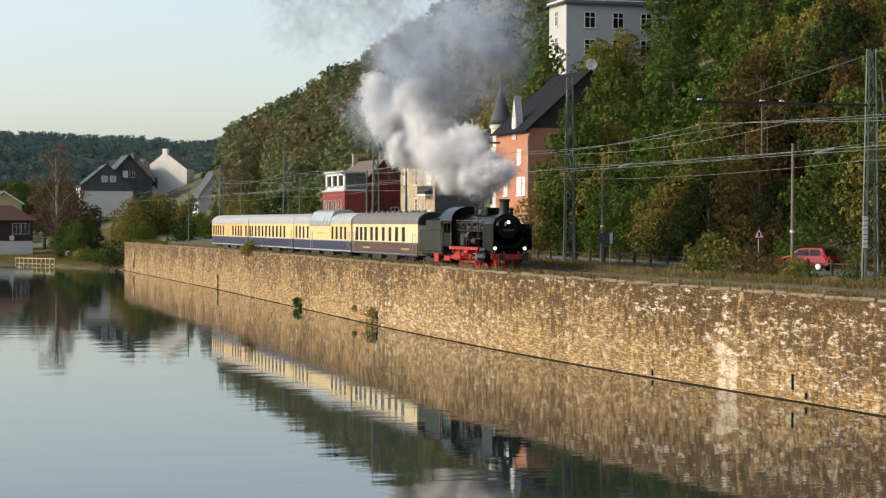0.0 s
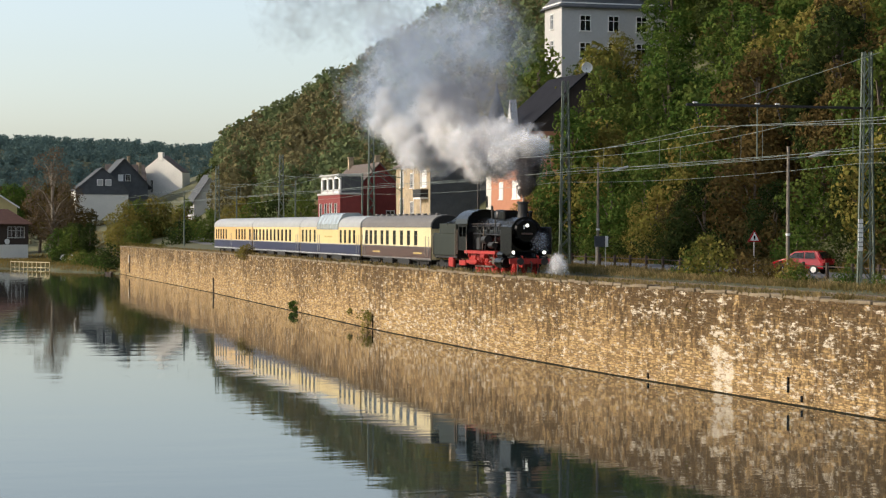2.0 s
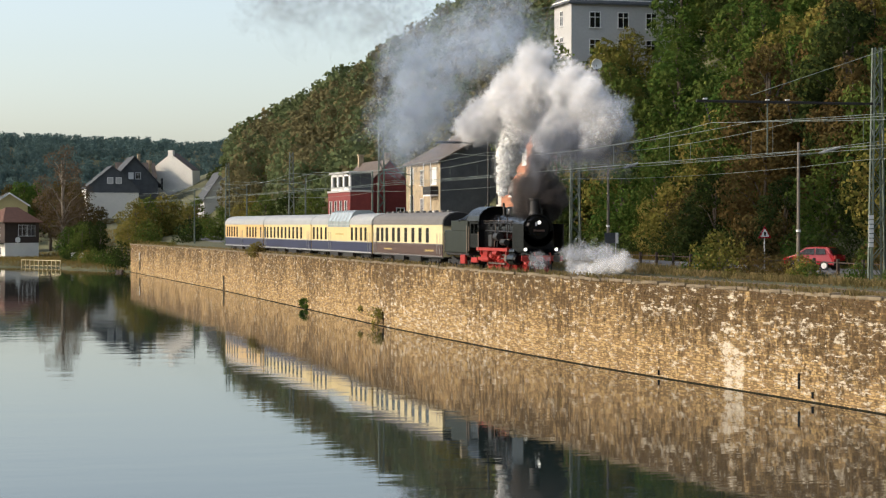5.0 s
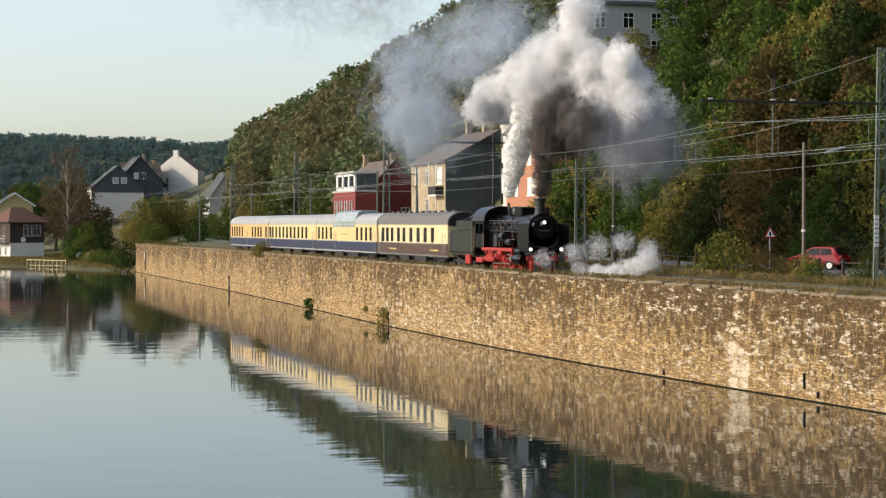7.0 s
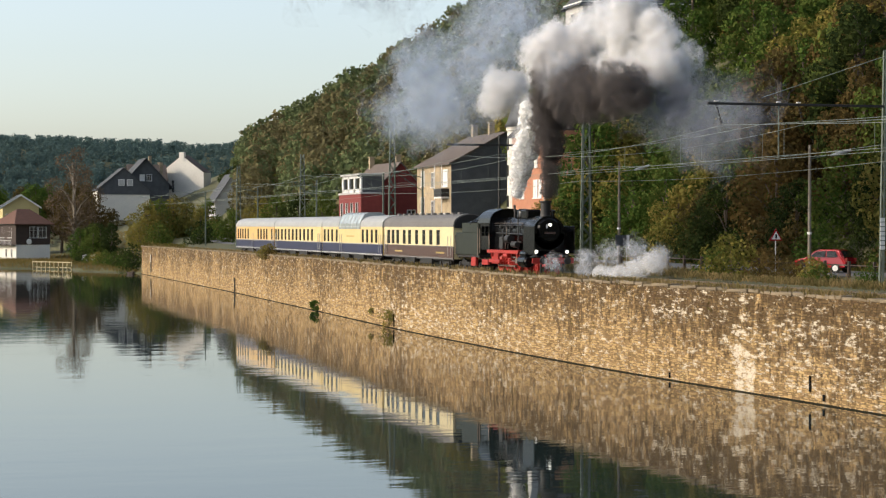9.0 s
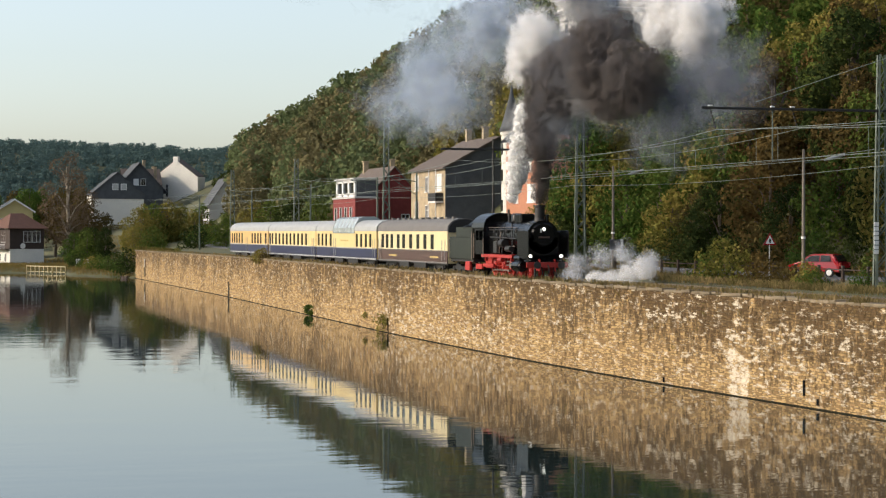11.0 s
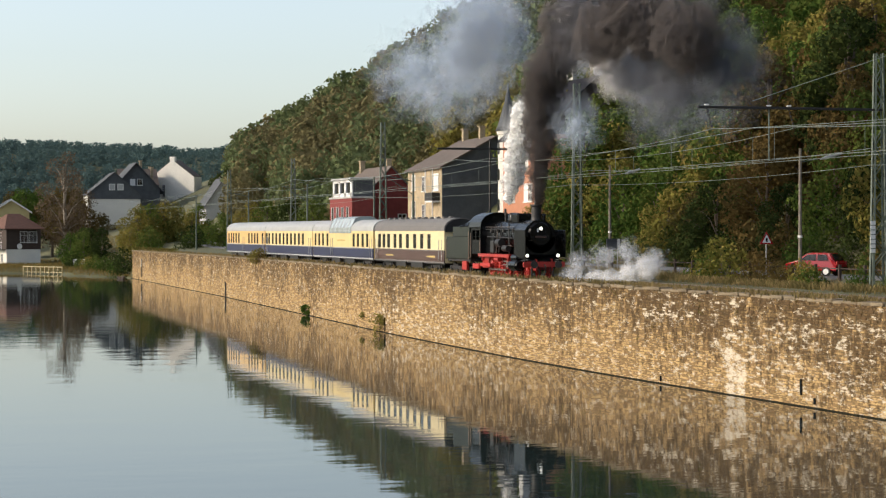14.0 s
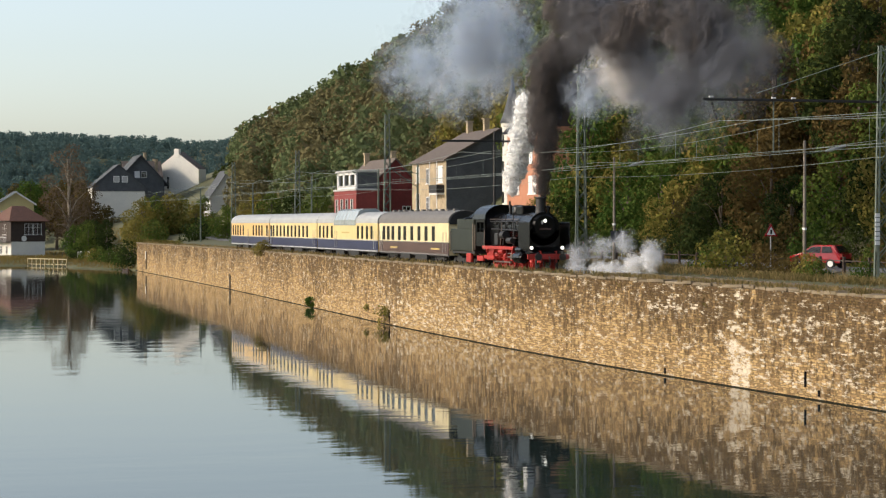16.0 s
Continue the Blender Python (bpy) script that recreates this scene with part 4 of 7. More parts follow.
# the red brick house with its white glazed bay
red = house("brick_house", "dark red brick house with brown tiled roof beyond the tracks", 64.8, 71.8, 268, 285, 5.1, 13.2, 17.0, "y", BRICK_RED, TILE_BROWN,
            [("front", 1.5, 9.0, 1.0, 1.6, GLASS)], chimneys=[(-0.3, 7.0, 17.0, 1.2), (0.4, -5.5, 16.8, 1.3)])
bay = thing("glazed_bay", "white glazed bay on a red brick porch", "bay window", pose(63.2, 269.5, 5.1))
part("porch_wall", box(bmesh.new(), -1.6, 1.58, -6.8, 6.5, -1, 7.6), BRICK_RED, bay)
part("cornice", box(bmesh.new(), -1.72, 1.58, -6.9, 6.6, 7.6, 7.85, 0.03), RENDER_GREY, bay)
b = bmesh.new()
for y in (-5.6, -2.1, 1.4, 4.9):
    box(b, -1.45, -1.25, y - 0.4, y + 0.4, 7.85, 10.0)
for y0, y1 in ((-5.8, 5.1),):
    box(b, -1.45, -1.25, y0, y1, 7.85, 8.3)
    box(b, -1.45, -1.25, y0, y1, 9.75, 10.1)
part("bay_frame", b, WHITE, bay, "white painted bay frame")
for ya in (-5.7, 5.0):
    part("side_panel", box(bmesh.new(), -1.25, 1.5, ya - 0.1, ya + 0.1, 7.85, 10.1), SLATE, bay, "dark slate-hung side of the bay")
part("bay_roof", box(bmesh.new(), -1.7, 1.55, -6.1, 5.4, 10.1, 10.35, 0.05), RENDER_GREY, bay)
for y in (-3.85, -0.35, 3.15):
    part("pane", box(bmesh.new(), -1.3, -1.26, y - 1.4, y + 1.4, 8.3, 9.75), GLASS, bay)
for y in (-4.5, -1.5, 1.5, 4.5):
    w = part("window", box(bmesh.new(), -1.68, -1.6, y - 0.5, y + 0.5, 4.6, 6.4), GLASS, bay)
    b = bmesh.new()
    for e in (-1, 1):
        box(b, -1.72, -1.6, y + e * 0.55 - 0.07, y + e * 0.55 + 0.07, 4.5, 6.5)
    part("window_frame", b, WHITE, w)

# the tan apartment house with the slate flank
tan = house("apartment_house", "tan stone apartment house with slate-hung flank and balconies", 68.0, 82.0, 241.7, 258.0, 5.2, 16.2, 20.0, "y", RENDER_TAN, TILE_BROWN,
            [("river", 5.2, 13.6, 1.5, 1.9, WHITE), ("river", -5.6, 13.4, 2.0, 2.0, WHITE), ("river", 5.2, 10.2, 1.5, 1.9, GLASS), ("river", 5.2, 7.0, 1.5, 1.9, GLASS), ("river", -5.6, 8.4, 2.0, 1.6, WHITE),
             ("river", 0.4, 13.4, 1.0, 1.8, GLASS), ("river", 0.4, 9.8, 1.0, 1.8, GLASS)], top_mat=SLATE,
            chimneys=[(0, 5.5, 20.0, 1.5), (0, -2.0, 20.0, 1.5)])
part("slate_flank", box(bmesh.new(), -6.98, 6.98, -8.25, -8.16, -1, 11.0), SLATE, tan, "dark slate hung flank wall")
for z in (12.0, 8.0):
    bal = part("balcony", box(bmesh.new(), -8.0, -7.0, -7.3, -3.8, z - 5.3, z - 5.1), WHITE, tan)
    b = bmesh.new()
    box(b, -8.02, -7.96, -7.3, -3.8, z - 5.1, z - 4.1)
    box(b, -8.0, -7.0, -7.32, -7.26, z - 5.1, z - 4.1)
    part("balcony_panel", b, IRON, bal, "dark balcony panel")
    b = bmesh.new()
    for y in (-7.2, -3.9):
        tube(b, (-7.95, y, z - 5.1), (-7.95, y, z - 1.2), 0.06, n=6)
    part("balcony_post", b, WHITE, bal)

# the orange house and its turret
orange = house("turret_house", "orange brick house with steep dark slate roof", 70.0, 84.0, 211.0, 223.0, 5.2, 18.9, 25.2, "y", BRICK_ORANGE, SLATE_DARK,
               [("river", -2.6, 11.6, 1.3, 1.9, WHITE), ("river", -4.2, 11.6, 0.9, 1.9, WHITE), ("river", -2.6, 15.0, 1.2, 1.6, WHITE), ("river", -2.6, 7.2, 1.3, 1.9, GLASS), ("river", 2.2, 11.6, 1.2, 1.8, WHITE), ("river", 2.2, 7.2, 1.2, 1.8, GLASS)],
               top_mat=TIMBER_DARK, over=0.5)
dor = bmesh.new()
prism(dor, [(-1.7, 12.6), (-0.1, 12.6), (-0.1, 14.6), (-0.9, 17.4), (-1.7, 14.6)], -7.1, -6.3, "x")
dm = part("dormer_gable", dor, RENDER_GREY, orange, "grey pointed dormer gable")
b = bmesh.new()
for e in (-0.28, 0.28):
    box(b, -7.16, -7.08, -0.9 + e - 0.14, -0.9 + e + 0.14, 13.4, 15.0)
part("dormer_window", b, WHITE, dm)
b = bmesh.new()
tube(b, (-7.1, -5.9, -0.5), (-7.1, -5.9, 12.9), 0.08, n=6)
part("drainpipe", b, ROOFGREY, orange)
tur = thing("round_turret", "white round turret with a pointed slate cone roof", "turret", pose(71.3, 225.2, 5.2))
part("wall", spin(bmesh.new(), [(1.15, -1), (1.15, 14.2), (1.3, 14.3), (1.3, 14.75), (1.2, 14.85)], 24), RENDER_WHITE, tur)
part("cone_roof", spin(bmesh.new(), [(1.5, 14.7), (1.2, 15.3), (0.8, 16.7), (0.42, 18.1), (0.18, 19.2), (0.03, 20.3)], 24), SLATE, tur, smooth=True)
for z in (5.5, 9.0, 12.0):
    part("window", box(bmesh.new(), -1.2, -1.08, -0.3, 0.3, z, z + 1.3), GLASS, tur)
dish = thing("satellite_dish", "white round satellite dish on the ridge of the dark roof", "satellite dish", pose(77.2, 211.2, 24.9))
b = bmesh.new()
tube(b, (0, 0, -0.4), (0, 0, 1.0), 0.05, n=6)
part("pole", b, STEEL, dish)
b = bmesh.new()
rings = []
for rr, yy in ((0.05, 0.2), (0.35, 0.14), (0.62, 0.0), (0.64, 0.03)):
    rings.append([b.verts.new((rr * math.cos(a * math.pi / 9), yy - 0.2, 1.0 + rr * math.sin(a * math.pi / 9))) for a in range(18)])
for p, q in zip(rings, rings[1:]):
    for i in range(18):
        b.faces.new((p[i], p[(i + 1) % 18], q[(i + 1) % 18], q[i]))
b.faces.new(rings[0])
part("bowl", b, WHITE, dish)

# the villa on the slope
villa = house("hillside_villa", "pale grey rendered villa with white windows among the trees", 84.6, 100.6, 240.5, 247.0, 20.0, 36.5, 41.0, "x", RENDER_GREY, SLATE,
              [("front", u, z, 1.3, 1.85, GLASS) for u in (-4.9, -1.15, 2.6, 6.4) for z in (33.0, 29.6, 26.3)] + [("river", 0.4, 33.4, 1.0, 1.8, GLASS), ("river", 0.4, 30.1, 1.0, 1.8, GLASS)], hip=3.5, over=0.5)
for x in (-5, -1, 3):
    part("roof_dormer", box(bmesh.new(), x - 0.7, x + 0.7, -3.4, -1.5, 17.1, 18.5, 0.05), WHITE, villa)

# the far bank
bank = house("river_house", "riverside house with white base, dark timber storey and red-brown roof", 28.6, 36.9, 476, 487, 0.2, 9.2, 12.2, "x", RENDER_WHITE, TILE_RED,
             [("front", 0.1, 5.8, 1.8, 2.4, RENDER_GREY), ("front", 2.3, 5.8, 1.8, 2.4, RENDER_GREY), ("river", -2.0, 5.8, 2.0, 2.2, GLASS), ("river", 2.2, 5.8, 2.0, 2.2, GLASS), ("river", -3, 1.4, 0.9, 1.7, GLASS), ("river", 0, 1.4, 0.9, 1.7, GLASS)], over=0.8, turn=20, top_mat=TIMBER_DARK, hip=2.6, cornice=TIMBER_DARK)
part("timber_storey", box(bmesh.new(), -4.22, 4.22, -5.53, 5.53, 4.0, 8.6), TIMBER_DARK, bank, "dark brown timber upper storey")
bal = part("balcony", box(bmesh.new(), -5.4, -4.24, -5.4, 5.4, 3.8, 4.0), TIMBER_DARK, bank)
for i in range(16):
    part("baluster", tube(bmesh.new(), (-5.35, -5.3 + i * 0.7, 4.0), (-5.35, -5.3 + i * 0.7, 5.0), 0.04, n=5), WHITE, bal)
part("balcony_rail", tube(bmesh.new(), (-5.35, -5.4, 5.0), (-5.35, 5.4, 5.0), 0.06, n=5), WHITE, bal)
b = bmesh.new()
tube(b, (-1.1, -5.75, 4.7), (-1.1, -5.6, 4.7), 0.65, 0.55, n=16)
part("wall_dish", b, WHITE, bank)
gabled = house("gabled_house", "yellow rendered house with white bargeboards and grey roof", 29.5, 38.1, 505, 516, 0.6, 13.3, 16.0, "y", RENDER_YELLOW, SLATE, [("front", -2.9, 9.4, 1.1, 1.9, GLASS)], over=0.6)
for e in (-1, 1):
    part("bargeboard", prism(bmesh.new(), [(e * 4.9, 12.05), (0, 15.15), (0, 15.55), (e * 4.9, 12.45)], -6.2, -6.1), WHITE, gabled, "white bargeboard")
house("slate_house", "large dark slate-hung house with white windows", 60.0, 72.0, 521, 535, 6.0, 19.0, 25.6, "y", SLATE, SLATE,
      [("front", -0.9, 20.0, 1.1, 1.5, WHITE), ("front", 0.9, 20.0, 1.1, 1.5, GLASS), ("front", -2.5, 14.0, 1.2, 1.6, GLASS)], over=1.0, chimneys=[(2.0, 0, 25.0, 1.4), (4.5, -3, 23, 1.6)])
lean = house("lean_to_house", "low house with white ground floor under a dark slate-hung gable", 53.4, 66.4, 516, 527, 4.0, 17.6, 23.0, "y", RENDER_WHITE, SLATE, over=0.35, top_mat=SLATE)
sf = part("slate_front", box(bmesh.new(), -6.52, 6.52, -5.62, -5.46, 12.4, 13.9), SLATE, lean, "dark slate-hung upper front")
for x in (-0.6, 1.5):
    w = part("window", box(bmesh.new(), x - 0.75, x + 0.75, -5.7, -5.45, 14.6, 16.2), WHITE, lean, "white framed window")
    part("pane", box(bmesh.new(), x - 0.6, x + 0.6, -5.73, -5.7, 14.75, 16.05), RENDER_GREY, w)
white = house("white_house", "tall white gabled house at the riverside town", 72.9, 86.1, 542, 546, 5.0, 22.6, 27.2, "y", RENDER_WHITE, TILE_BROWN,
      [("front", -2.6, 17.5, 0.7, 3.2, GLASS)], turn=-38, over=-0.1)
part("parapet", box(bmesh.new(), -0.75, 0.75, -2.1, -1.1, 20.8, 23.1, 0.04), RENDER_WHITE, white, "white parapet block on the gable")
house("slate_wing", "dark slate roofed wing joining the slate house and the white house", 64.0, 73.8, 538, 548, 6.0, 20.5, 24.6, "x", SLATE, TILE_BROWN, over=0.3, chimneys=[(0.5, -2.0, 24.0, 1.2), (3.6, 1.0, 24.0, 1.3)])
house("small_house", "small grey house with pale bargeboards", 69.8, 77.4, 434, 444, 6.0, 14.0, 19.5, "y", RENDER_GREY, SLATE, over=0.5)

# ---- masts, wires, road ----
MASTPAINT = material("grey_green_mast_paint", (0.10, 0.125, 0.10), 0.6, 0.2, vary=0.3, scale=2)
WIRE = material("weathered_copper_wire", (0.20, 0.23, 0.20), 0.6, 0.2)
POLE = material("weathered_wood_pole", (0.20, 0.17, 0.135), 0.9, vary=0.3, scale=2)
REDCAR = material("red_car_paint", (0.30, 0.008, 0.014), 0.2, vary=0.1)
RUBBER = material("tyre_rubber", (0.02, 0.02, 0.02), 0.8)
MASTS = [(107.9, 18.7), (160.5, 20.6), (226.7, 20.8), (277.8, 18.4), (329.5, 18.3)]
MAST_X = 56.8


def lattice_mast(y, top):
    z0 = ground_z(MAST_X, y) - 0.1
    m = thing("catenary_mast", "tall green-grey steel lattice mast beside the tracks", "mast", pose(MAST_X, y, z0), group="catenary masts")
    h = top - z0
    half = lambda z: 0.42 - 0.20 * z / h
    for sx in (-1, 1):
        b = bmesh.new()
        for sy in (-1, 1):
            p, q = Vector((sx * half(0), sy * 0.22, 0)), Vector((sx * half(h), sy * 0.14, h))
            tube(b, p, q, 0.08, 0.065, n=4)
        part("upright", b, MASTPAINT, m)
    b = bmesh.new()
    n = int(h / 0.85)
    for i in range(n):
        za, zb = h * i / n, h * (i + 1) / n
        s = 1 if i % 2 else -1
        for sy in (-0.2, 0.2):
            tube(b, (s * half(za), sy, za), (-s * half(zb), sy, zb), 0.034, n=4)
        for sx in (-1, 1):
            tube(b, (sx * half(za), s * 0.2, za), (sx * half(zb), -s * 0.2, zb), 0.02, n=4)
    tagged(part("lacing", b, MASTPAINT, m), "diagonal steel lacing bars of the mast", kind="stuff")
    part("foot", box(bmesh.new(), -0.6, 0.6, -0.45, 0.45, -0.4, 0.12, 0.03), COPING, m)
    return m


mast_list = [lattice_mast(y, t) for y, t in MASTS]


def cross_beam(parent, z, x0, x1, hangers):
    """A dark beam over the tracks, with insulators and drop tubes; in the mast's space."""
    b = bmesh.new()
    box(b, x0, x1, -0.08, 0.08, z - 0.07, z + 0.07, 0.02)
    beam = part("cross_beam", b, IRON, parent, "dark cross beam over the tracks")
    for x, drop in hangers:
        b = bmesh.new()
        box(b, x - 0.13, x + 0.13, -0.08, 0.08, z + 0.09, z + 0.17, 0.02)
        part("insulator_cap", b, WHITE, beam)
        b = bmesh.new()
        if drop > 2:
            tube(b, (x, 0, z), (x, 0, z - drop), 0.045, n=6)
        else:
            for i in range(6):
                tube(b, (x + i * 0.06, 0, z - drop * i / 6), (x + i * 0.06, 0, z - drop * (i + 0.7) / 6), 0.07, 0.04, n=6)
        part("hanger", b, MASTPAINT if drop > 2 else IRON, beam)


z0 = ground_z(MAST_X, 107.9) - 0.1
cross_beam(mast_list[0], 15.42 - z0, -11.35, 0.4, [(-10.8, 1.2), (-6.95, 3.0), (-5.7, 1.2)])
slim = thing("catenary_pole", "slim dark steel pole with a beam over the tracks", "mast", pose(57.4, 187.0, 5.0))
part("pole_shaft", tube(bmesh.new(), (0, 0, -0.3), (0, 0, 12.2), 0.14, 0.1, n=8), IRON, slim)
part("cross_beam", box(bmesh.new(), -5.2, 1.7, -0.1, 0.1, 11.1, 11.3, 0.02), IRON, slim)
for y in (205.0, 222.0, 258.0, 300.0, 350.0):
    p = thing("catenary_pole", "slim grey steel pole beside the tracks", "mast", pose(54.6, y, 4.9), group="catenary poles")
    part("pole_shaft", tube(bmesh.new(), (0, 0, -0.5), (0, 0, 9.5), 0.14, 0.1, n=8), MASTPAINT, p)
    b = bmesh.new()
    tube(b, (0, 0, 8.6), (-3.0, 0, 9.2), 0.05, n=6)
    tube(b, (0, 0, 7.2), (-3.0, 0, 9.2), 0.04, n=6)
    part("bracket", b, MASTPAINT, p)


def street_lamp(x, y, top, arm):
    """A street lamp: pole, thin arm over the road, and a long pale lamp head."""
    z = ground_z(x, y)
    h = top - z
    p = thing("street_lamp", "weathered grey pole with a pale lamp head over the road", "street lamp", pose(x, y, z), group="street lamps")
    part("shaft", tube(bmesh.new(), (0, 0, -0.4), (0, 0, h), 0.13, 0.09, n=10), POLE, p)
    part("arm", tube(bmesh.new(), (0, 0, h - 0.9), (arm * 0.55, 0, h - 0.62), 0.03, n=6), MASTPAINT, p)
    b = bmesh.new()
    tube(b, (arm * 0.5, 0, h - 0.68), (arm * 0.62, 0, h - 0.6), 0.06, 0.11, n=8)
    tube(b, (arm * 0.62, 0, h - 0.6), (arm, 0, h - 0.3), 0.11, 0.09, n=8)
    part("lamp_head", b, ROOFGREY, p, "long pale lamp head")
    part("clamp", tube(bmesh.new(), (0, 0, 3.1), (0, 0, 3.25), 0.15, n=10), WHITE, p)


street_lamp(58.0, 155.9, 13.7, 2.6)
street_lamp(58.0, 120.8, 13.7, 2.9)


def wire(name, label, pts, r=0.016):
    b = bmesh.new()
    for p, q in zip(pts, pts[1:]):
        tube(b, p, q, r, n=4, caps=False)
    return tagged(part(name, b, WIRE), label, "overhead wire")


SUPPORT = [40.0] + [y for y, _ in MASTS] + [380.0]
for x, zm, zc in ((46.4, 14.2, 12.2), (51.7, 14.35, 12.45)):
    pts, contact = [], []
    for a, c in zip(SUPPORT, SUPPORT[1:]):
        for i in range(14):
            k = i / 14
            pts.append((x, a + (c - a) * k, zm - 4 * 0.8 * k * (1 - k)))
            contact.append((x + 0.25 * math.sin(k * math.pi), a + (c - a) * k, zc))
    wire("messenger_wire", "sagging overhead messenger wire above the track", pts)
    cw = wire("contact_wire", "taut overhead contact wire above the track", contact)
    for a, c in zip(SUPPORT[:-2], SUPPORT[1:-1]):
        for k in (0.12, 0.3, 0.5, 0.7, 0.88):
            y = a + (c - a) * k
            b = tube(bmesh.new(), (x, y, zc), (x, y, zm - 3.2 * k * (1 - k)), 0.012, n=3)
            part("dropper", b, WIRE, cw)
for x, z, sag in ((56.3, 12.2, 0.35), (57.9, 13.4, 0.4), (49.0, 14.3, 0.5)):
    pts = []
    for a, c in zip(SUPPORT, SUPPORT[1:]):
        pts += [(x, a + (c - a) * i / 12, z - 4 * sag * (i / 12) * (1 - i / 12)) for i in range(12)]
    wire("feeder_wire", "thin feeder wire strung between the masts", pts, 0.015)
wire("stay_wire", "thin stay wire falling from the mast top", [(48.8, 107.9, 15.8), (56.6, 106.0, 18.5)], 0.02)

# the road, its posts, signs and the car
rd = [(59.6, y, ground_z(60, y) + 0.04) for y in range(40, 420, 10)] + [(65.4, y, ground_z(60, y) + 0.04) for y in range(40, 420, 10)]
n = len(rd) // 2
v = rd + [(x, y, z - 0.2) for x, y, z in rd]
f = [(i, i + 1, n + i + 1, n + i) for i in range(n - 1)] + [(2 * n + i, 2 * n + i + 1, i + 1, i) for i in range(n - 1)]
tagged(sheet("road", v, f, ASPHALT, smooth=False), "pale grey asphalt road along the foot of the hill", "road", kind="structure")
b = bmesh.new()
for y in range(60, 400, 6):
    zz = ground_z(60, y) + 0.055
    vv = [b.verts.new(p) for p in ((62.43, y, zz), (62.57, y, zz), (62.57, y + 3, zz), (62.43, y + 3, zz))]
    b.faces.new(vv)
tagged(part("lane_marking", b, WHITE), "white dashed lane marking on the road", "road marking", kind="structure")
pm = None
for i in range(34):
    y = 100 + i * 3.4
    p = thing("fence_post", "dark wooden fence post beside the road", "fence post", pose(58.9, y, ground_z(58.9, y)), group="fence posts")
    if pm is None:
        q = box(bmesh.new(), -0.09, 0.09, -0.09, 0.09, -0.3, 0.95, 0.02)
        pm = part("post", q, TIMBER_DARK, p).data
    else:
        o = new("post", pm)
        o.parent = p
fr = tagged(part("fence_rail", box(bmesh.new(), 58.88, 58.93, 100, 214, ground_z(58.9, 120) + 0.66, ground_z(58.9, 120) + 0.73), TIMBER_DARK), "dark wooden fence rail beside the road", "fence rail")

sg = thing("warning_sign", "triangular road warning sign on a grey post", "road sign", pose(58.2, 126.4, ground_z(58.2, 126.4)))
part("post", tube(bmesh.new(), (0, 0, -0.3), (0, 0, 3.3), 0.04, n=8), ROOFGREY, sg)
b = prism(bmesh.new(), [(-0.48, 2.55), (0.48, 2.55), (0, 3.38)], -0.07, -0.04)
pl = part("plate", b, REDCAR, sg, "red border")
part("plate_face", prism(bmesh.new(), [(-0.32, 2.64), (0.32, 2.64), (0, 3.2)], -0.085, -0.07), WHITE, pl)
part("symbol_bar", box(bmesh.new(), -0.06, 0.06, -0.095, -0.085, 2.7, 2.98), BLACK, pl)
sb = thing("notice_board", "small dark notice board with white edge beside the tracks", "sign", pose(57.0, 152.5, 5.0))
part("board", box(bmesh.new(), -0.55, 0.35, -0.03, 0.03, 1.9, 2.75, 0.01), SLATE, sb)
part("board_edge", box(bmesh.new(), 0.37, 0.6, -0.03, 0.03, 1.9, 2.75, 0.01), WHITE, sb)
b = bmesh.new()
for x in (-0.4, 0.4):
    tube(b, (x, 0.05, -0.3), (x, 0.05, 2.7), 0.04, n=6)
part("post", b, ROOFGREY, sb)
tb = thing("track_board", "narrow white trackside marker board on a post", "sign", pose(56.22, 107.5, 4.6))
part("post", tube(bmesh.new(), (0, 0, -0.4), (0, 0, 4.4), 0.03, n=6), MASTPAINT, tb)
b = bmesh.new()
for i in range(7):
    box(b, -0.15, 0.15, -0.06, -0.035, 2.5 + i * 0.27, 2.72 + i * 0.27)
part("marker_bar", b, WHITE, tb)


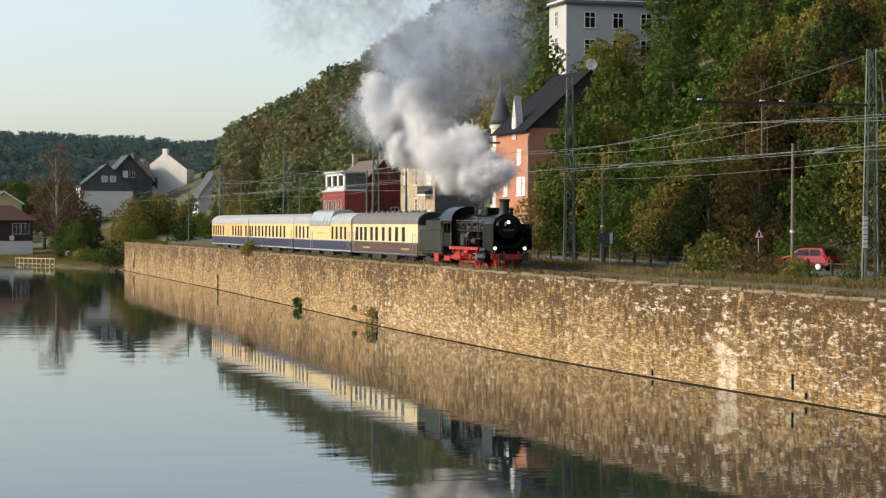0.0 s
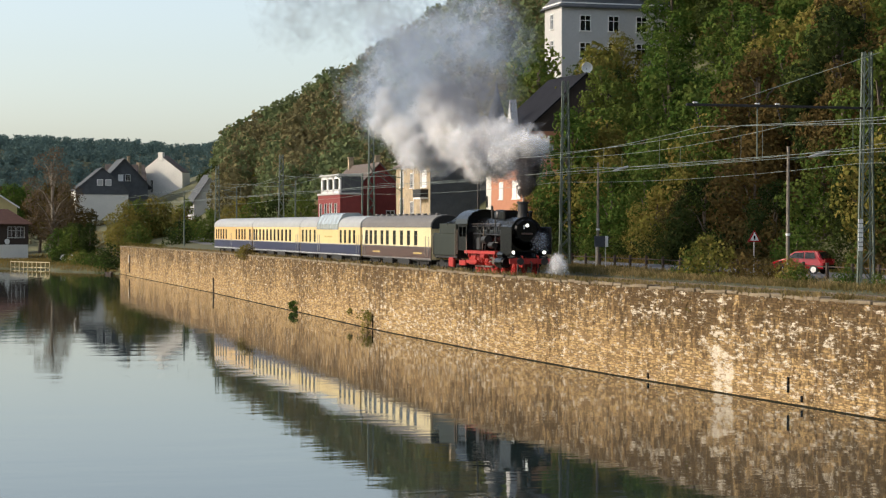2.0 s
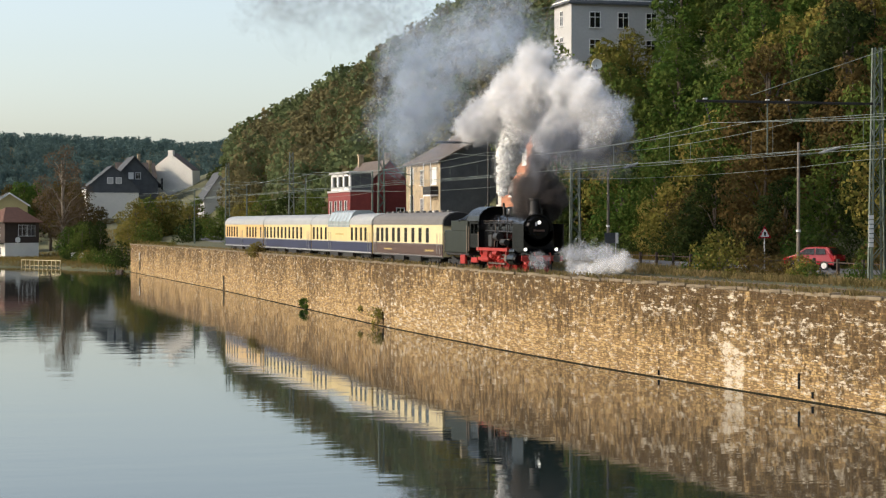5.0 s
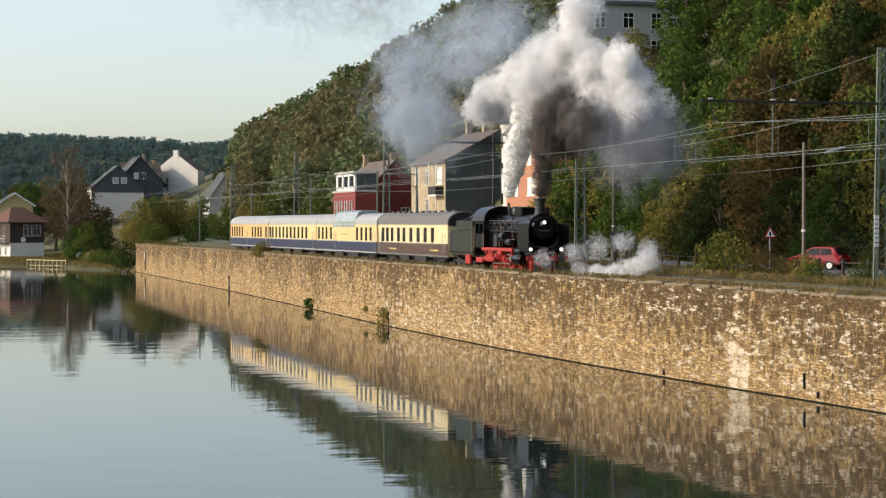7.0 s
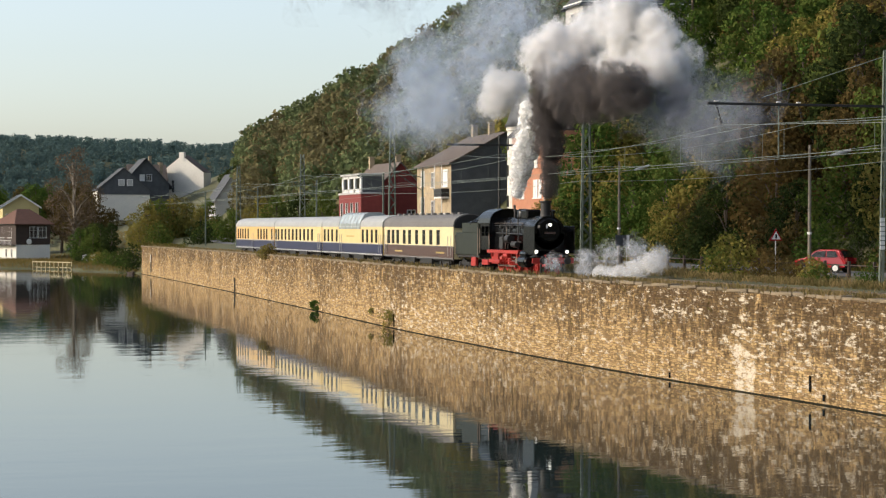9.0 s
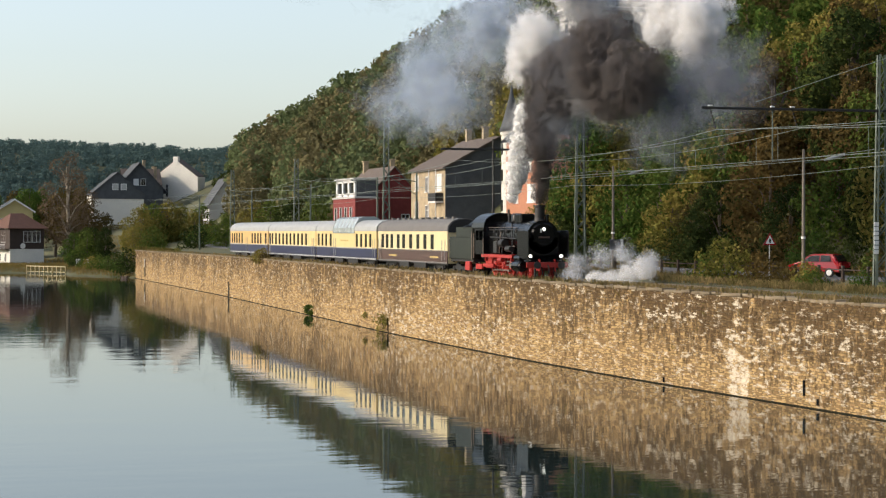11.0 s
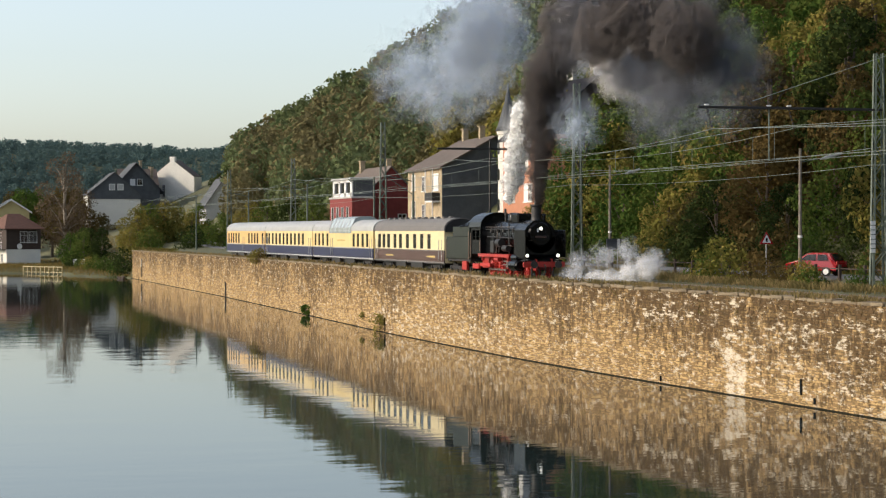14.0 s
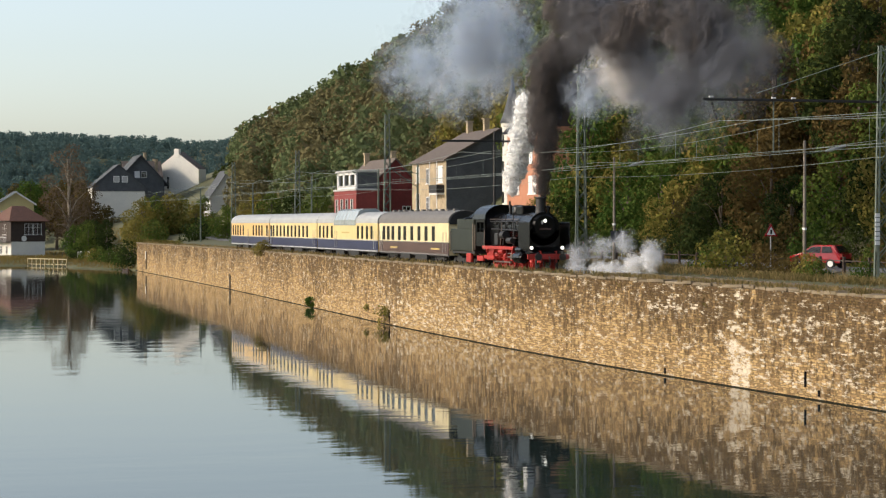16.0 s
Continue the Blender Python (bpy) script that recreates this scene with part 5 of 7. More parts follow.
def hatchback(x, y):
    z = ground_z(60, y) + 0.04
    c = thing("parked_car", "small red hatchback car on the road", "car", pose(x, y, z))
    out = [(-1.95, 0.35), (-1.98, 0.75), (-1.9, 0.95), (-1.72, 1.05), (-1.45, 1.5), (-1.2, 1.56), (0.0, 1.56), (0.35, 1.48), (0.95, 1.02), (1.7, 0.86), (1.92, 0.7), (1.95, 0.35)]
    b = bmesh.new()
    prism(b, out, -0.82, 0.82, "x")
    for vtx in b.verts:
        if vtx.co.z > 1.1:
            vtx.co.x *= 0.84
    bmesh.ops.bevel(b, geom=list(b.edges), offset=0.06, segments=2, affect="EDGES")
    body = part("body", b, REDCAR, c, "glossy red body")
    for s in (-1, 1):
        b = bmesh.new()
        for o in ([(-1.32, 1.06), (-1.18, 1.44), (-0.55, 1.46), (-0.55, 1.04)], [(-0.45, 1.04), (-0.45, 1.46), (0.2, 1.42), (0.72, 1.05)]):
            vs = [b.verts.new((s * (0.835 - 0.13 * (q - 1.04) / 0.5), p, q)) for p, q in o]
            b.faces.new(vs)
        bmesh.ops.solidify(b, geom=list(b.faces), thickness=0.02)
        part("side_window", b, GLASS, body)
    b = prism(bmesh.new(), [(-1.8, 1.04), (-1.82, 1.06), (-1.53, 1.5), (-1.5, 1.48)], -0.62, 0.62, "x")
    part("rear_window", b, GLASS, body)
    part("rear_bumper", box(bmesh.new(), -0.8, 0.8, -2.05, -1.85, 0.35, 0.62, 0.04), BLACK, body)
    for s in (-1, 1):
        part("tail_light", box(bmesh.new(), s * 0.68 - 0.1, s * 0.68 + 0.1, -2.0, -1.9, 0.75, 1.0, 0.02), RED, body)
        for yy in (-1.2, 1.25):
            w = part("tyre", tube(bmesh.new(), (s * 0.70, yy, 0.31), (s * 0.86, yy, 0.31), 0.31, n=18), RUBBER, c)
            part("rim", tube(bmesh.new(), (s * 0.8, yy, 0.31), (s * 0.875, yy, 0.31), 0.2, n=14), WHITE, w, "pale hubcap")
    return c


car_ob = hatchback(61.6, 126.0)
car_ob.rotation_euler = (0, 0, radians(38))

# ---- trees ----
LEAF = {
    "green": leaf_material("green_leaves", (0.034, 0.068, 0.015), (0.060, 0.104, 0.021), (0.115, 0.14, 0.033)),
    "yellow": leaf_material("yellowing_leaves", (0.075, 0.092, 0.024), (0.155, 0.15, 0.034), (0.23, 0.185, 0.05)),
    "russet": leaf_material("russet_leaves", (0.058, 0.053, 0.021), (0.088, 0.072, 0.027), (0.125, 0.085, 0.03)),
    "dark": leaf_material("dark_leaves", (0.020, 0.034, 0.012), (0.034, 0.050, 0.016), (0.055, 0.070, 0.02)),
    "bare": leaf_material("thin_brown_twigs", (0.095, 0.074, 0.054), (0.135, 0.10, 0.068), (0.16, 0.12, 0.08)),
}


def leaf_cloud(rng, lobes, count, size, loose=0.55):
    """Leaf clumps over and inside rounded lobes: corner points of four-cornered leaves (count, 4, 3)."""
    lobes = np.array(lobes, float)
    weight = lobes[:, 3] ** 2
    pick = rng.choice(len(lobes), count, p=weight / weight.sum())
    d = rng.normal(size=(count, 3))
    d /= np.linalg.norm(d, axis=1)[:, None]
    r = lobes[pick, 3] * (0.72 + 0.36 * rng.random(count)) * (1 + 0.18 * np.sin(d[:, 0] * 7 + pick) * np.cos(d[:, 2] * 6 + pick))
    mid = lobes[pick, :3] + d * r[:, None] * np.array([1, 1, 0.85])
    n = d + rng.normal(size=(count, 3)) * loose
    n /= np.linalg.norm(n, axis=1)[:, None]
    u = np.cross(n, rng.normal(size=(count, 3)))
    u /= np.linalg.norm(u, axis=1)[:, None] + 1e-9
    v = np.cross(n, u)
    s = size * (0.6 + 0.8 * rng.random(count))[:, None]
    k = 0.45 + 0.4 * rng.random(count)[:, None]
    bend = n * s * 0.25
    return np.stack([mid - u * s, mid - v * s * k + bend, mid + u * s, mid + v * s * k + bend], 1)


def quads_mesh(name, q, mat):
    """A mesh of separate four-cornered leaves."""
    n = len(q)
    me = bpy.data.meshes.new(name)
    me.vertices.add(n * 4)
    me.vertices.foreach_set("co", q.reshape(-1).astype(np.float32))
    me.loops.add(n * 4)
    me.loops.foreach_set("vertex_index", np.arange(n * 4, dtype=np.int32))
    me.polygons.add(n)
    me.polygons.foreach_set("loop_start", np.arange(0, n * 4, 4, dtype=np.int32))
    me.update(calc_edges=True)
    me.materials.append(mat)
    return me


def crown_lobes(rng, h, w, bottom=0.3):
    out = []
    for i in range(11):
        k = i / 10
        z = h * (bottom + (0.97 - bottom) * k)
        spread = w * math.sin(math.pi * min(1, 0.22 + 0.72 * k)) * 0.62
        a = i * 2.4 + rng.random()
        rad = w * (0.30 + 0.16 * rng.random()) * (1.05 - 0.4 * k)
        out.append((math.cos(a) * spread * (0.5 + 0.5 * rng.random()), math.sin(a) * spread * (0.5 + 0.5 * rng.random()), z - rad * 0.4, rad))
    return out


def trunk_mesh(rng, h, lobes, thick):
    b = bmesh.new()
    p = Vector((0, 0, -1.0))
    r = thick
    for i in range(5):
        q = Vector((rng.uniform(-0.25, 0.25), rng.uniform(-0.25, 0.25), h * 0.17 * (i + 1)))
        tube(b, p, q, r, r * 0.78, n=7, caps=False)
        p, r = q, r * 0.78
    for x, y, z, rad in lobes:
        z0 = max(h * 0.2, z - rad * 1.4)
        mid = Vector((x * 0.45, y * 0.45, (z0 + z) / 2 + 0.2))
        tube(b, (0, 0, z0 * 0.85), mid, thick * 0.36, thick * 0.22, n=5, caps=False)
        tube(b, mid, (x, y, z), thick * 0.22, thick * 0.07, n=5, caps=False)
    return b


TREE = {}


def tree_model(kind, shape, h, w, count=1500, size=0.42, bottom=0.3):
    """A tree built once: trunk with limbs, and a crown of leaf clumps."""
    seed = len(TREE) + 11
    rng = np.random.default_rng(seed)
    lobes = crown_lobes(rng, h, w, bottom)
    labels = {"green": "leafy green deciduous tree on the wooded slope", "yellow": "deciduous tree with yellowing autumn leaves", "russet": "autumn tree with russet brown leaves", "dark": "dark green leafy tree in the wood", "bare": "tall half-bare tree with thin brown twigs"}
    t = thing("tree" if h > 4 else "bush", labels[kind] if h > 4 else labels[kind].replace("deciduous tree", "bush").replace("tree", "bush"), "tree" if h > 4 else "bush", pose(0, 0, -60), group=kind + " trees" if h > 4 else kind + " bushes")
    part("trunk", trunk_mesh(random.Random(seed), h, lobes, 0.03 * h if h > 4 else 0.05), BARK, t)
    c = new("crown", quads_mesh("crown", leaf_cloud(rng, lobes, count, size), LEAF[kind]))
    c.parent = t
    TREE[shape] = t
    return t


for kind in ("green", "yellow", "russet", "dark"):
    tree_model(kind, kind + "_tall", 13.0, 5.2, 4300, 0.20)
    tree_model(kind, kind + "_broad", 9.5, 5.6, 3900, 0.20, 0.22)
    tree_model(kind, kind + "_bush", 3.0, 2.6, 1300, 0.12, 0.12)
USED = set()


def plant(shape, x, y, s=1.0, turn=None, z=None):
    """Sets a tree on the ground; the first of a shape is the model itself."""
    z = ground_z(x, y) - 0.15 if z is None else z
    m = pose(x, y, z, 0, 0, (x * 77 + y * 31) % 360 if turn is None else turn)
    if shape in USED:
        t = copy_thing(TREE[shape], m)
    else:
        t = TREE[shape]
        t.matrix_basis = m
        USED.add(shape)
    t.scale = (s, s, s)
    return t


def in_the_way(x, y):
    """Clear of the houses."""
    for x0, x1, y0, y1 in ((62, 75, 262, 290), (60, 86, 227, 261), (58, 78, 194, 229), (81, 101, 226, 250)):
        if x0 - 1.5 < x < x1 + 1.5 and y0 - 2 < y < y1 + 2:
            return True
    return False


rng = random.Random(3)
# the edge of the wood along the road, thick and close
y = 96.0
while y < 262:
    for row, x0 in enumerate((68.5, 73.0, 78.0, 84.0)):
        x = x0 + rng.uniform(-1.6, 1.6)
        yy = y + rng.uniform(-1.8, 1.8)
        if in_the_way(x, yy):
            continue
        k = rng.random()
        if yy > 172:
            kind = "green" if k < 0.66 else "yellow" if k < 0.84 else "dark"
        else:
            kind = "green" if k < 0.36 else "yellow" if k < 0.74 else "russet" if k < 0.9 else "dark"
        if row == 0:
            plant((kind if rng.random() < 0.45 else "dark") + "_broad", x, yy, rng.uniform(0.6, 0.95))
        else:
            low = 194 < yy < 240 and x > 74
            plant(kind + ("_tall" if rng.random() < 0.6 and not low else "_broad"), x, yy, rng.uniform(0.6, 0.8) if low else rng.uniform(0.8, 1.15))
    y += 5.4
# bushes between track, road and wood
for i in range(46):
    yy = 98 + i * 3.2 + rng.uniform(-1, 1)
    x = rng.choice((58.0, 66.6, 67.2, 66.9)) + rng.uniform(-0.5, 0.5)
    if 103 < yy < 112 and x < 60 or (118 < yy < 150 and x < 60):
        x = 67
    plant(rng.choice(("green", "dark", "russet", "dark")) + "_bush", x, yy, rng.uniform(0.7, 1.3))
for x, yy, kind, s in ((57.4, 132.0, "yellow", 1.15), (57.2, 134.5, "green", 0.8), (57.6, 126.5, "russet", 0.75), (57.5, 121.5, "russet", 0.6), (57.2, 117.6, "green", 0.6), (57.4, 119.2, "yellow", 0.7), (57.8, 123.8, "russet", 0.6), (58.0, 112.6, "green", 0.5), (56.0, 105.0, "green", 0.5)):
    plant(kind + "_bush", x, yy, s)
# round the villa and the turret house
for x, yy, shape, s in ((79.5, 214, "yellow_tall", 1.1), (79.0, 233, "green_broad", 1.65), (87, 231, "dark_broad", 0.75), (95.0, 230, "green_tall", 0.95), (99.5, 229, "green_tall", 1.2), (80.0, 236, "yellow_broad", 1.1), (86.5, 234, "green_broad", 1.0), (90.5, 235, "yellow_broad", 0.9), (102, 238, "green_tall", 1.3), (67.5, 189, "green_tall", 1.1), (66.6, 196, "yellow_broad", 0.8), (70.5, 188.5, "yellow_broad", 1.1), (72.5, 193, "green_broad", 1.15), (69.5, 193, "green_broad", 0.9), (74.5, 206, "yellow_broad", 0.75), (76, 203, "green_tall", 1.0), (91, 222, "green_broad", 0.8), (97, 220, "dark_tall", 1.0), (63, 262, "dark_bush", 1.6), (66.0, 254, "yellow_bush", 1.5)):
    plant(shape, x, yy, s)


def woodland():
    """The wood on the hill: crowns without number, as one body."""
    rg = np.random.default_rng(8)
    forms = []
    for i in range(5):
        lobes = crown_lobes(np.random.default_rng(40 + i), 9.5, 4.6, 0.2)
        forms.append((lobes, [leaf_cloud(rg, lobes, 640, 0.36), leaf_cloud(rg, lobes, 300, 0.54)]))
    names = ["dark", "green", "russet", "yellow"]
    groups = {k: [] for k in names + ["slope", "slope_brown"]}
    for _ in range(2700):
        y = 90 + 860 * rg.random() ** 1.15
        x = 69 + 95 * rg.random()
        if y < 262 and x < 90 or in_the_way(x, y) or (x > 150 and y < 400) or (y > 330 and x < 0.176 * y):
            continue
        z = ground_z(x, y)
        if z - 8.4 > 0.13 * math.hypot(x, y):
            continue
        q = forms[rg.integers(5)][1][0 if y < 470 else 1]
        a, s = rg.random() * 6.28, (0.6 if y < 300 else 0.78) + 0.52 * rg.random()
        rot = np.array([[math.cos(a), -math.sin(a), 0], [math.sin(a), math.cos(a), 0], [0, 0, 1]]) * s
        patch = noise.noise((x * 0.03, y * 0.02, 5)) + 0.5 * (rg.random() - 0.5) + (0.16 if y > 290 else 0.0)
        pick = names[0 if patch < -0.22 else 1 if patch < 0.14 else 2 if patch < 0.22 else 3]
        # from here on the leaves are paler, with the slope's haze in their colour
        if y > 285:
            pick = "slope_brown" if pick in ("russet", "yellow") and rg.random() < 0.6 else "slope"
        groups[pick].append(q @ rot.T + np.array([x, y, z - 0.4]))
    for k, lst in groups.items():
        me = quads_mesh("woodland", np.concatenate(lst), LEAF[k])
        tagged(new("woodland", me), {"dark": "dark green autumn woodland covering the hillside", "green": "green autumn woodland covering the hillside", "russet": "russet autumn woodland covering the hillside", "yellow": "yellowing autumn woodland covering the hillside", "slope": "olive green autumn woodland on the long slope, paled by haze in its colour", "slope_brown": "brownish autumn woodland on the long slope, paled by haze in its colour"}[k], "woodland", kind="stuff")
    # the heights beyond the town
    far = []
    lobes = crown_lobes(np.random.default_rng(77), 13, 9, 0.1)
    q = leaf_cloud(rg, lobes, 62, 1.5, 0.25)
    for _ in range(3000):
        y = 1250 + 620 * rg.random()
        x = y * (0.045 + 0.15 * rg.random())
        a = rg.random() * 6.28
        rot = np.array([[math.cos(a), -math.sin(a), 0], [math.sin(a), math.cos(a), 0], [0, 0, 1]]) * (0.35 + 0.4 * rg.random())
        far.append(q @ rot.T + np.array([x, y, far_rise(x, y)]))
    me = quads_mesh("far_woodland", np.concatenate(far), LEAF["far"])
    tagged(new("far_woodland", me), "wooded heights on the horizon, blue-green haze in their leaf colour", "woodland", kind="stuff")


# (haze is put into the leaf colours of the slope and the far heights)
LEAF["slope"] = leaf_material("hazed_olive_leaves", (0.062, 0.097, 0.040), (0.110, 0.146, 0.062), (0.15, 0.17, 0.08))
LEAF["slope_brown"] = leaf_material("hazed_olive_brown_leaves", (0.090, 0.092, 0.046), (0.145, 0.135, 0.066), (0.18, 0.155, 0.076))
# the distance's blue haze, mixed into these leaf tones
LEAF["far"] = leaf_material("hazed_distant_leaves", (0.066, 0.110, 0.113), (0.083, 0.130, 0.125), (0.10, 0.145, 0.13))
woodland()

# the far bank: birch, garden, town trees
bt = tree_model("bare", "birch", 24.0, 9.5, 6500, 0.2, 0.2)
bt.matrix_basis = pose(44.7, 486, 3.0)
bt["label"] = "tall half-bare birch with a pale trunk and brown twigs"
[c for c in bt.children if c.name.startswith("trunk")][0].data.materials[0] = material("birch_bark", (0.26, 0.22, 0.17), 0.8, vary=0.5, scale=2)
for x, yy, shape, s in ((43.5, 505, "russet_tall", 1.1), (50, 492, "russet_tall", 1.0), (47, 500, "russet_tall", 1.2), (54, 488, "russet_broad", 1.0)):
    plant(shape, x, yy, s, z=3.0)
for x, yy, shape, s, z in ((41.8, 440, "green_broad", 0.75, 0.8), (44.2, 436, "green_broad", 0.8, 0.8), (46.2, 440, "dark_broad", 0.85, 1.0), (47.6, 432, "dark_tall", 0.62, 1.0), (45.0, 448, "dark_broad", 0.85, 1.0),
                           (43.6, 392, "green_bush", 1.1, 0.3), (42.9, 400, "green_bush", 1.2, 0.3), (44.4, 386, "dark_bush", 1.3, 0.4), (44.6, 378, "green_bush", 1.2, 0.4), (42.2, 408, "yellow_bush", 1.0, 0.4), (41.5, 416, "green_bush", 0.9, 0.3), (44.9, 372, "dark_bush", 1.5, 0.8), (40.6, 421, "dark_bush", 1.1, 0.3),
                           (50.5, 398, "yellow_broad", 0.95, 4.2), (53.5, 402, "green_broad", 1.0, 4.2), (56.5, 404, "yellow_broad", 1.05, 4.2), (59.5, 406, "yellow_broad", 1.0, 4.2), (61.5, 400, "yellow_broad", 0.85, 4.2), (48.5, 392, "yellow_bush", 1.6, 4.2), (52, 390, "green_bush", 1.6, 4.5),
                           (66, 420, "green_tall", 0.7, 5.0), (75.5, 450, "dark_tall", 1.2, 5.5), (78.5, 452, "dark_tall", 1.3, 6.0), (24, 545, "dark_broad", 1.6, 3.0), (31, 550, "green_broad", 1.6, 3.0), (66, 402, "green_bush", 1.8, 5.0), (60, 380, "green_bush", 1.5, 5.0), (57, 370, "dark_bush", 1.5, 5.0), (63, 372, "green_broad", 0.7, 5.0), (67, 365, "yellow_broad", 0.9, 5.0), (66, 345, "green_broad", 0.9, 5.0), (66, 325, "dark_broad", 0.9, 5.0), (66, 308, "green_broad", 0.85, 5.0), (60, 340, "green_bush", 1.3, 5.0), (59, 318, "dark_bush", 1.4, 5.0), (58, 300, "green_bush", 1.2, 5.0)):
    plant(shape, x, yy, s, z=z)
for i in range(30):
    plant(rng.choice(("green_tall", "dark_tall", "russet_tall", "dark_broad")), 18 + rng.uniform(0, 42) + i * 0.9, 560 + rng.uniform(0, 90), rng.uniform(0.9, 1.35), z=4.0)

# ---- weeds, wall fittings, garden ----
build_stones()
DRY = leaf_material("dry_grass", (0.17, 0.125, 0.055), (0.29, 0.21, 0.10), (0.13, 0.11, 0.04))
WEED = leaf_material("weeds", (0.06, 0.075, 0.02), (0.13, 0.11, 0.03), (0.20, 0.14, 0.05))
rg = random.Random(9)
spots = []
for _ in range(9000):
    y = 84 + 280 * rg.random() ** 1.3
    if noise.noise((y * 0.25, 1, 1)) + 0.35 * rg.random() > 0.05:
        spots.append((wall_x(y) + rg.uniform(0.35, 1.3), y, lerp(y, WALL_TOP) - 0.14 if rg.random() < 0.5 else 4.62))
for _ in range(15000):
    y = 84 + 75 * rg.random() ** 1.2
    x = rg.choice((wall_x(y) + rg.uniform(0.5, 43.9 - wall_x(y)), rg.uniform(48.4, 49.3)))
    spots.append((x, y, ground_z(x, y)))
for _ in range(5000):
    y = 84 + 270 * rg.random() ** 1.3
    if noise.noise((y * 0.6, 4, 1)) > -0.1:
        spots.append((wall_x(y) + rg.uniform(-0.08, 0.4), y, lerp(y, WALL_TOP) - rg.uniform(0.0, 0.12)))
face = []
for i in range(90):
    y = 84 + 270 * rg.random() ** 1.4
    z, k = 5.1 - 4.4 * rg.random() ** 2.5, rg.randint(3, 12)
    for _ in range(k):
        face.append((wall_x(y) - 0.04, y + rg.gauss(0, 0.2), z + rg.gauss(0, 0.1)))
blades("joint_weeds", "small yellowish weeds in the joints of the wall", face, 0.17, WEED)
blades("wall_grass", "dry grass and weeds along the top of the wall", spots, 0.32, DRY)
spots = []
for _ in range(42000):
    y, x = 84 + 120 * rg.random() ** 1.2, 51.6 + 7.0 * rg.random()
    spots.append((x, y, ground_z(x, y)))
blades("trackside_grass", "tall dry autumn grass between track and road", spots, 0.32, DRY)
spots = []
for _ in range(9000):
    y, x = 84 + 180 * rg.random(), 65.6 + 1.6 * rg.random()
    spots.append((x, y, ground_z(x, y)))
blades("verge_grass", "green verge grass along the foot of the wood", spots, 0.6, WEED)
spots = []
for _ in range(20000):
    y, x = 364 + 130 * rg.random(), 24 + 30 * rg.random()
    if y > lerp(x, SHORE) + 0.5:
        spots.append((x, y, ground_z(x, y)))
blades("bank_grass", "green grass on the garden bank", spots, 0.5, WEED)


def tuft(y, z, h, n, kind, label, out=0.35, wide=1.0):
    """A plant rooted in a joint of the wall."""
    t = thing("wall_plant", label, "plant", pose(wall_x(y), y, z))
    r = np.random.default_rng(int(y))
    lobes = [(-out * r.random(), (r.random() - 0.5) * wide, 0.1 + h * 0.8 * r.random() ** 1.4, 0.18 + 0.14 * h * r.random()) for _ in range(14)]
    b = bmesh.new()
    for p in lobes:
        tube(b, (0.05, 0, 0), p[:3], 0.025, 0.008, n=4)
    part("stem", b, BARK, t)
    c = new("leaves", quads_mesh("leaves", leaf_cloud(r, lobes, n, 0.09), LEAF[kind]))
    c.parent = t


tuft(199.5, 0.15, 0.85, 560, "green", "green shrub growing from the foot of the wall", 0.4, 2.8)
tuft(165.5, 0.1, 1.8, 210, "yellow", "thin green shrub growing from a joint of the wall", 0.4, 1.8)
tuft(164.0, 0.6, 0.9, 120, "yellow", "small yellowing weed in a wall joint")
for y, z, k in ((172, 0.9, "yellow"),):
    tuft(y, z, 0.5, 90, k, "small weed rooted in a joint of the stone wall", 0.2)
for y, z0, z1, mat in ((256.5, -0.3, 1.9, IRON), (348.0, 0.6, 3.6, WHITE)):
    g = thing("water_gauge", "upright gauge post fixed to the river wall", "gauge", pose(wall_x(y) - 0.1, y, 0))
    part("post", box(bmesh.new(), -0.12, 0.02, -0.12, 0.12, z0, z1, 0.02), IRON, g)
    if mat is WHITE:
        part("board", box(bmesh.new(), -0.16, -0.12, -0.2, 0.2, z1 - 1.3, z1, 0.01), WHITE, g)
for y, z, h in ((89.3, 0.55, 0.75), (104.7, 0.12, 0.3), (163.6, 0.1, 1.1), (88.0, 0.2, 0.3)):
    d = thing("drain_slot", "narrow dark drain slot in the wall", "drain", pose(wall_x(y) - 0.085, y, z))
    part("opening", box(bmesh.new(), -0.01, 0.06, -0.07, 0.07, 0, h, 0.01), BLACK, d)
# garden on the far bank
fence = thing("garden_fence", "low yellow-cream wooden fence at the water's edge", "fence", pose(29.9, 412.6, 0.2))
for i in range(10):
    part("fence_post", box(bmesh.new(), i * 0.72 - 0.06, i * 0.72 + 0.06, -i * 1.36 - 0.06, -i * 1.36 + 0.06, -0.4, 1.3), CREAM2, fence)
for z in (0.15, 1.2):
    b = bmesh.new()
    tube(b, (0, 0, z), (6.5, -12.24, z), 0.08, n=5)
    part("fence_rail", b, CREAM2, fence)
for x, y in ((41.6, 428), (43.0, 426)):
    ch = thing("garden_chair", "white plastic garden chair on the bank", "chair", pose(x, y, ground_z(x, y)))
    part("seat", box(bmesh.new(), -0.5, 0.5, -0.5, 0.5, 0.75, 0.85, 0.03), WHITE, ch)
    part("backrest", box(bmesh.new(), -0.5, 0.5, 0.42, 0.5, 0.85, 1.8, 0.03), WHITE, ch)
    for sx in (-0.45, 0.45):
        for sy in (-0.45, 0.45):
            part("leg", box(bmesh.new(), sx - 0.05, sx + 0.05, sy - 0.05, sy + 0.05, -0.1, 0.75), WHITE, ch)
boat = thing("rowing_boat", "small dark rowing boat moored at the wall's end", "boat", pose(43.2, 362.0, 0))
b = bmesh.new()
rings = []
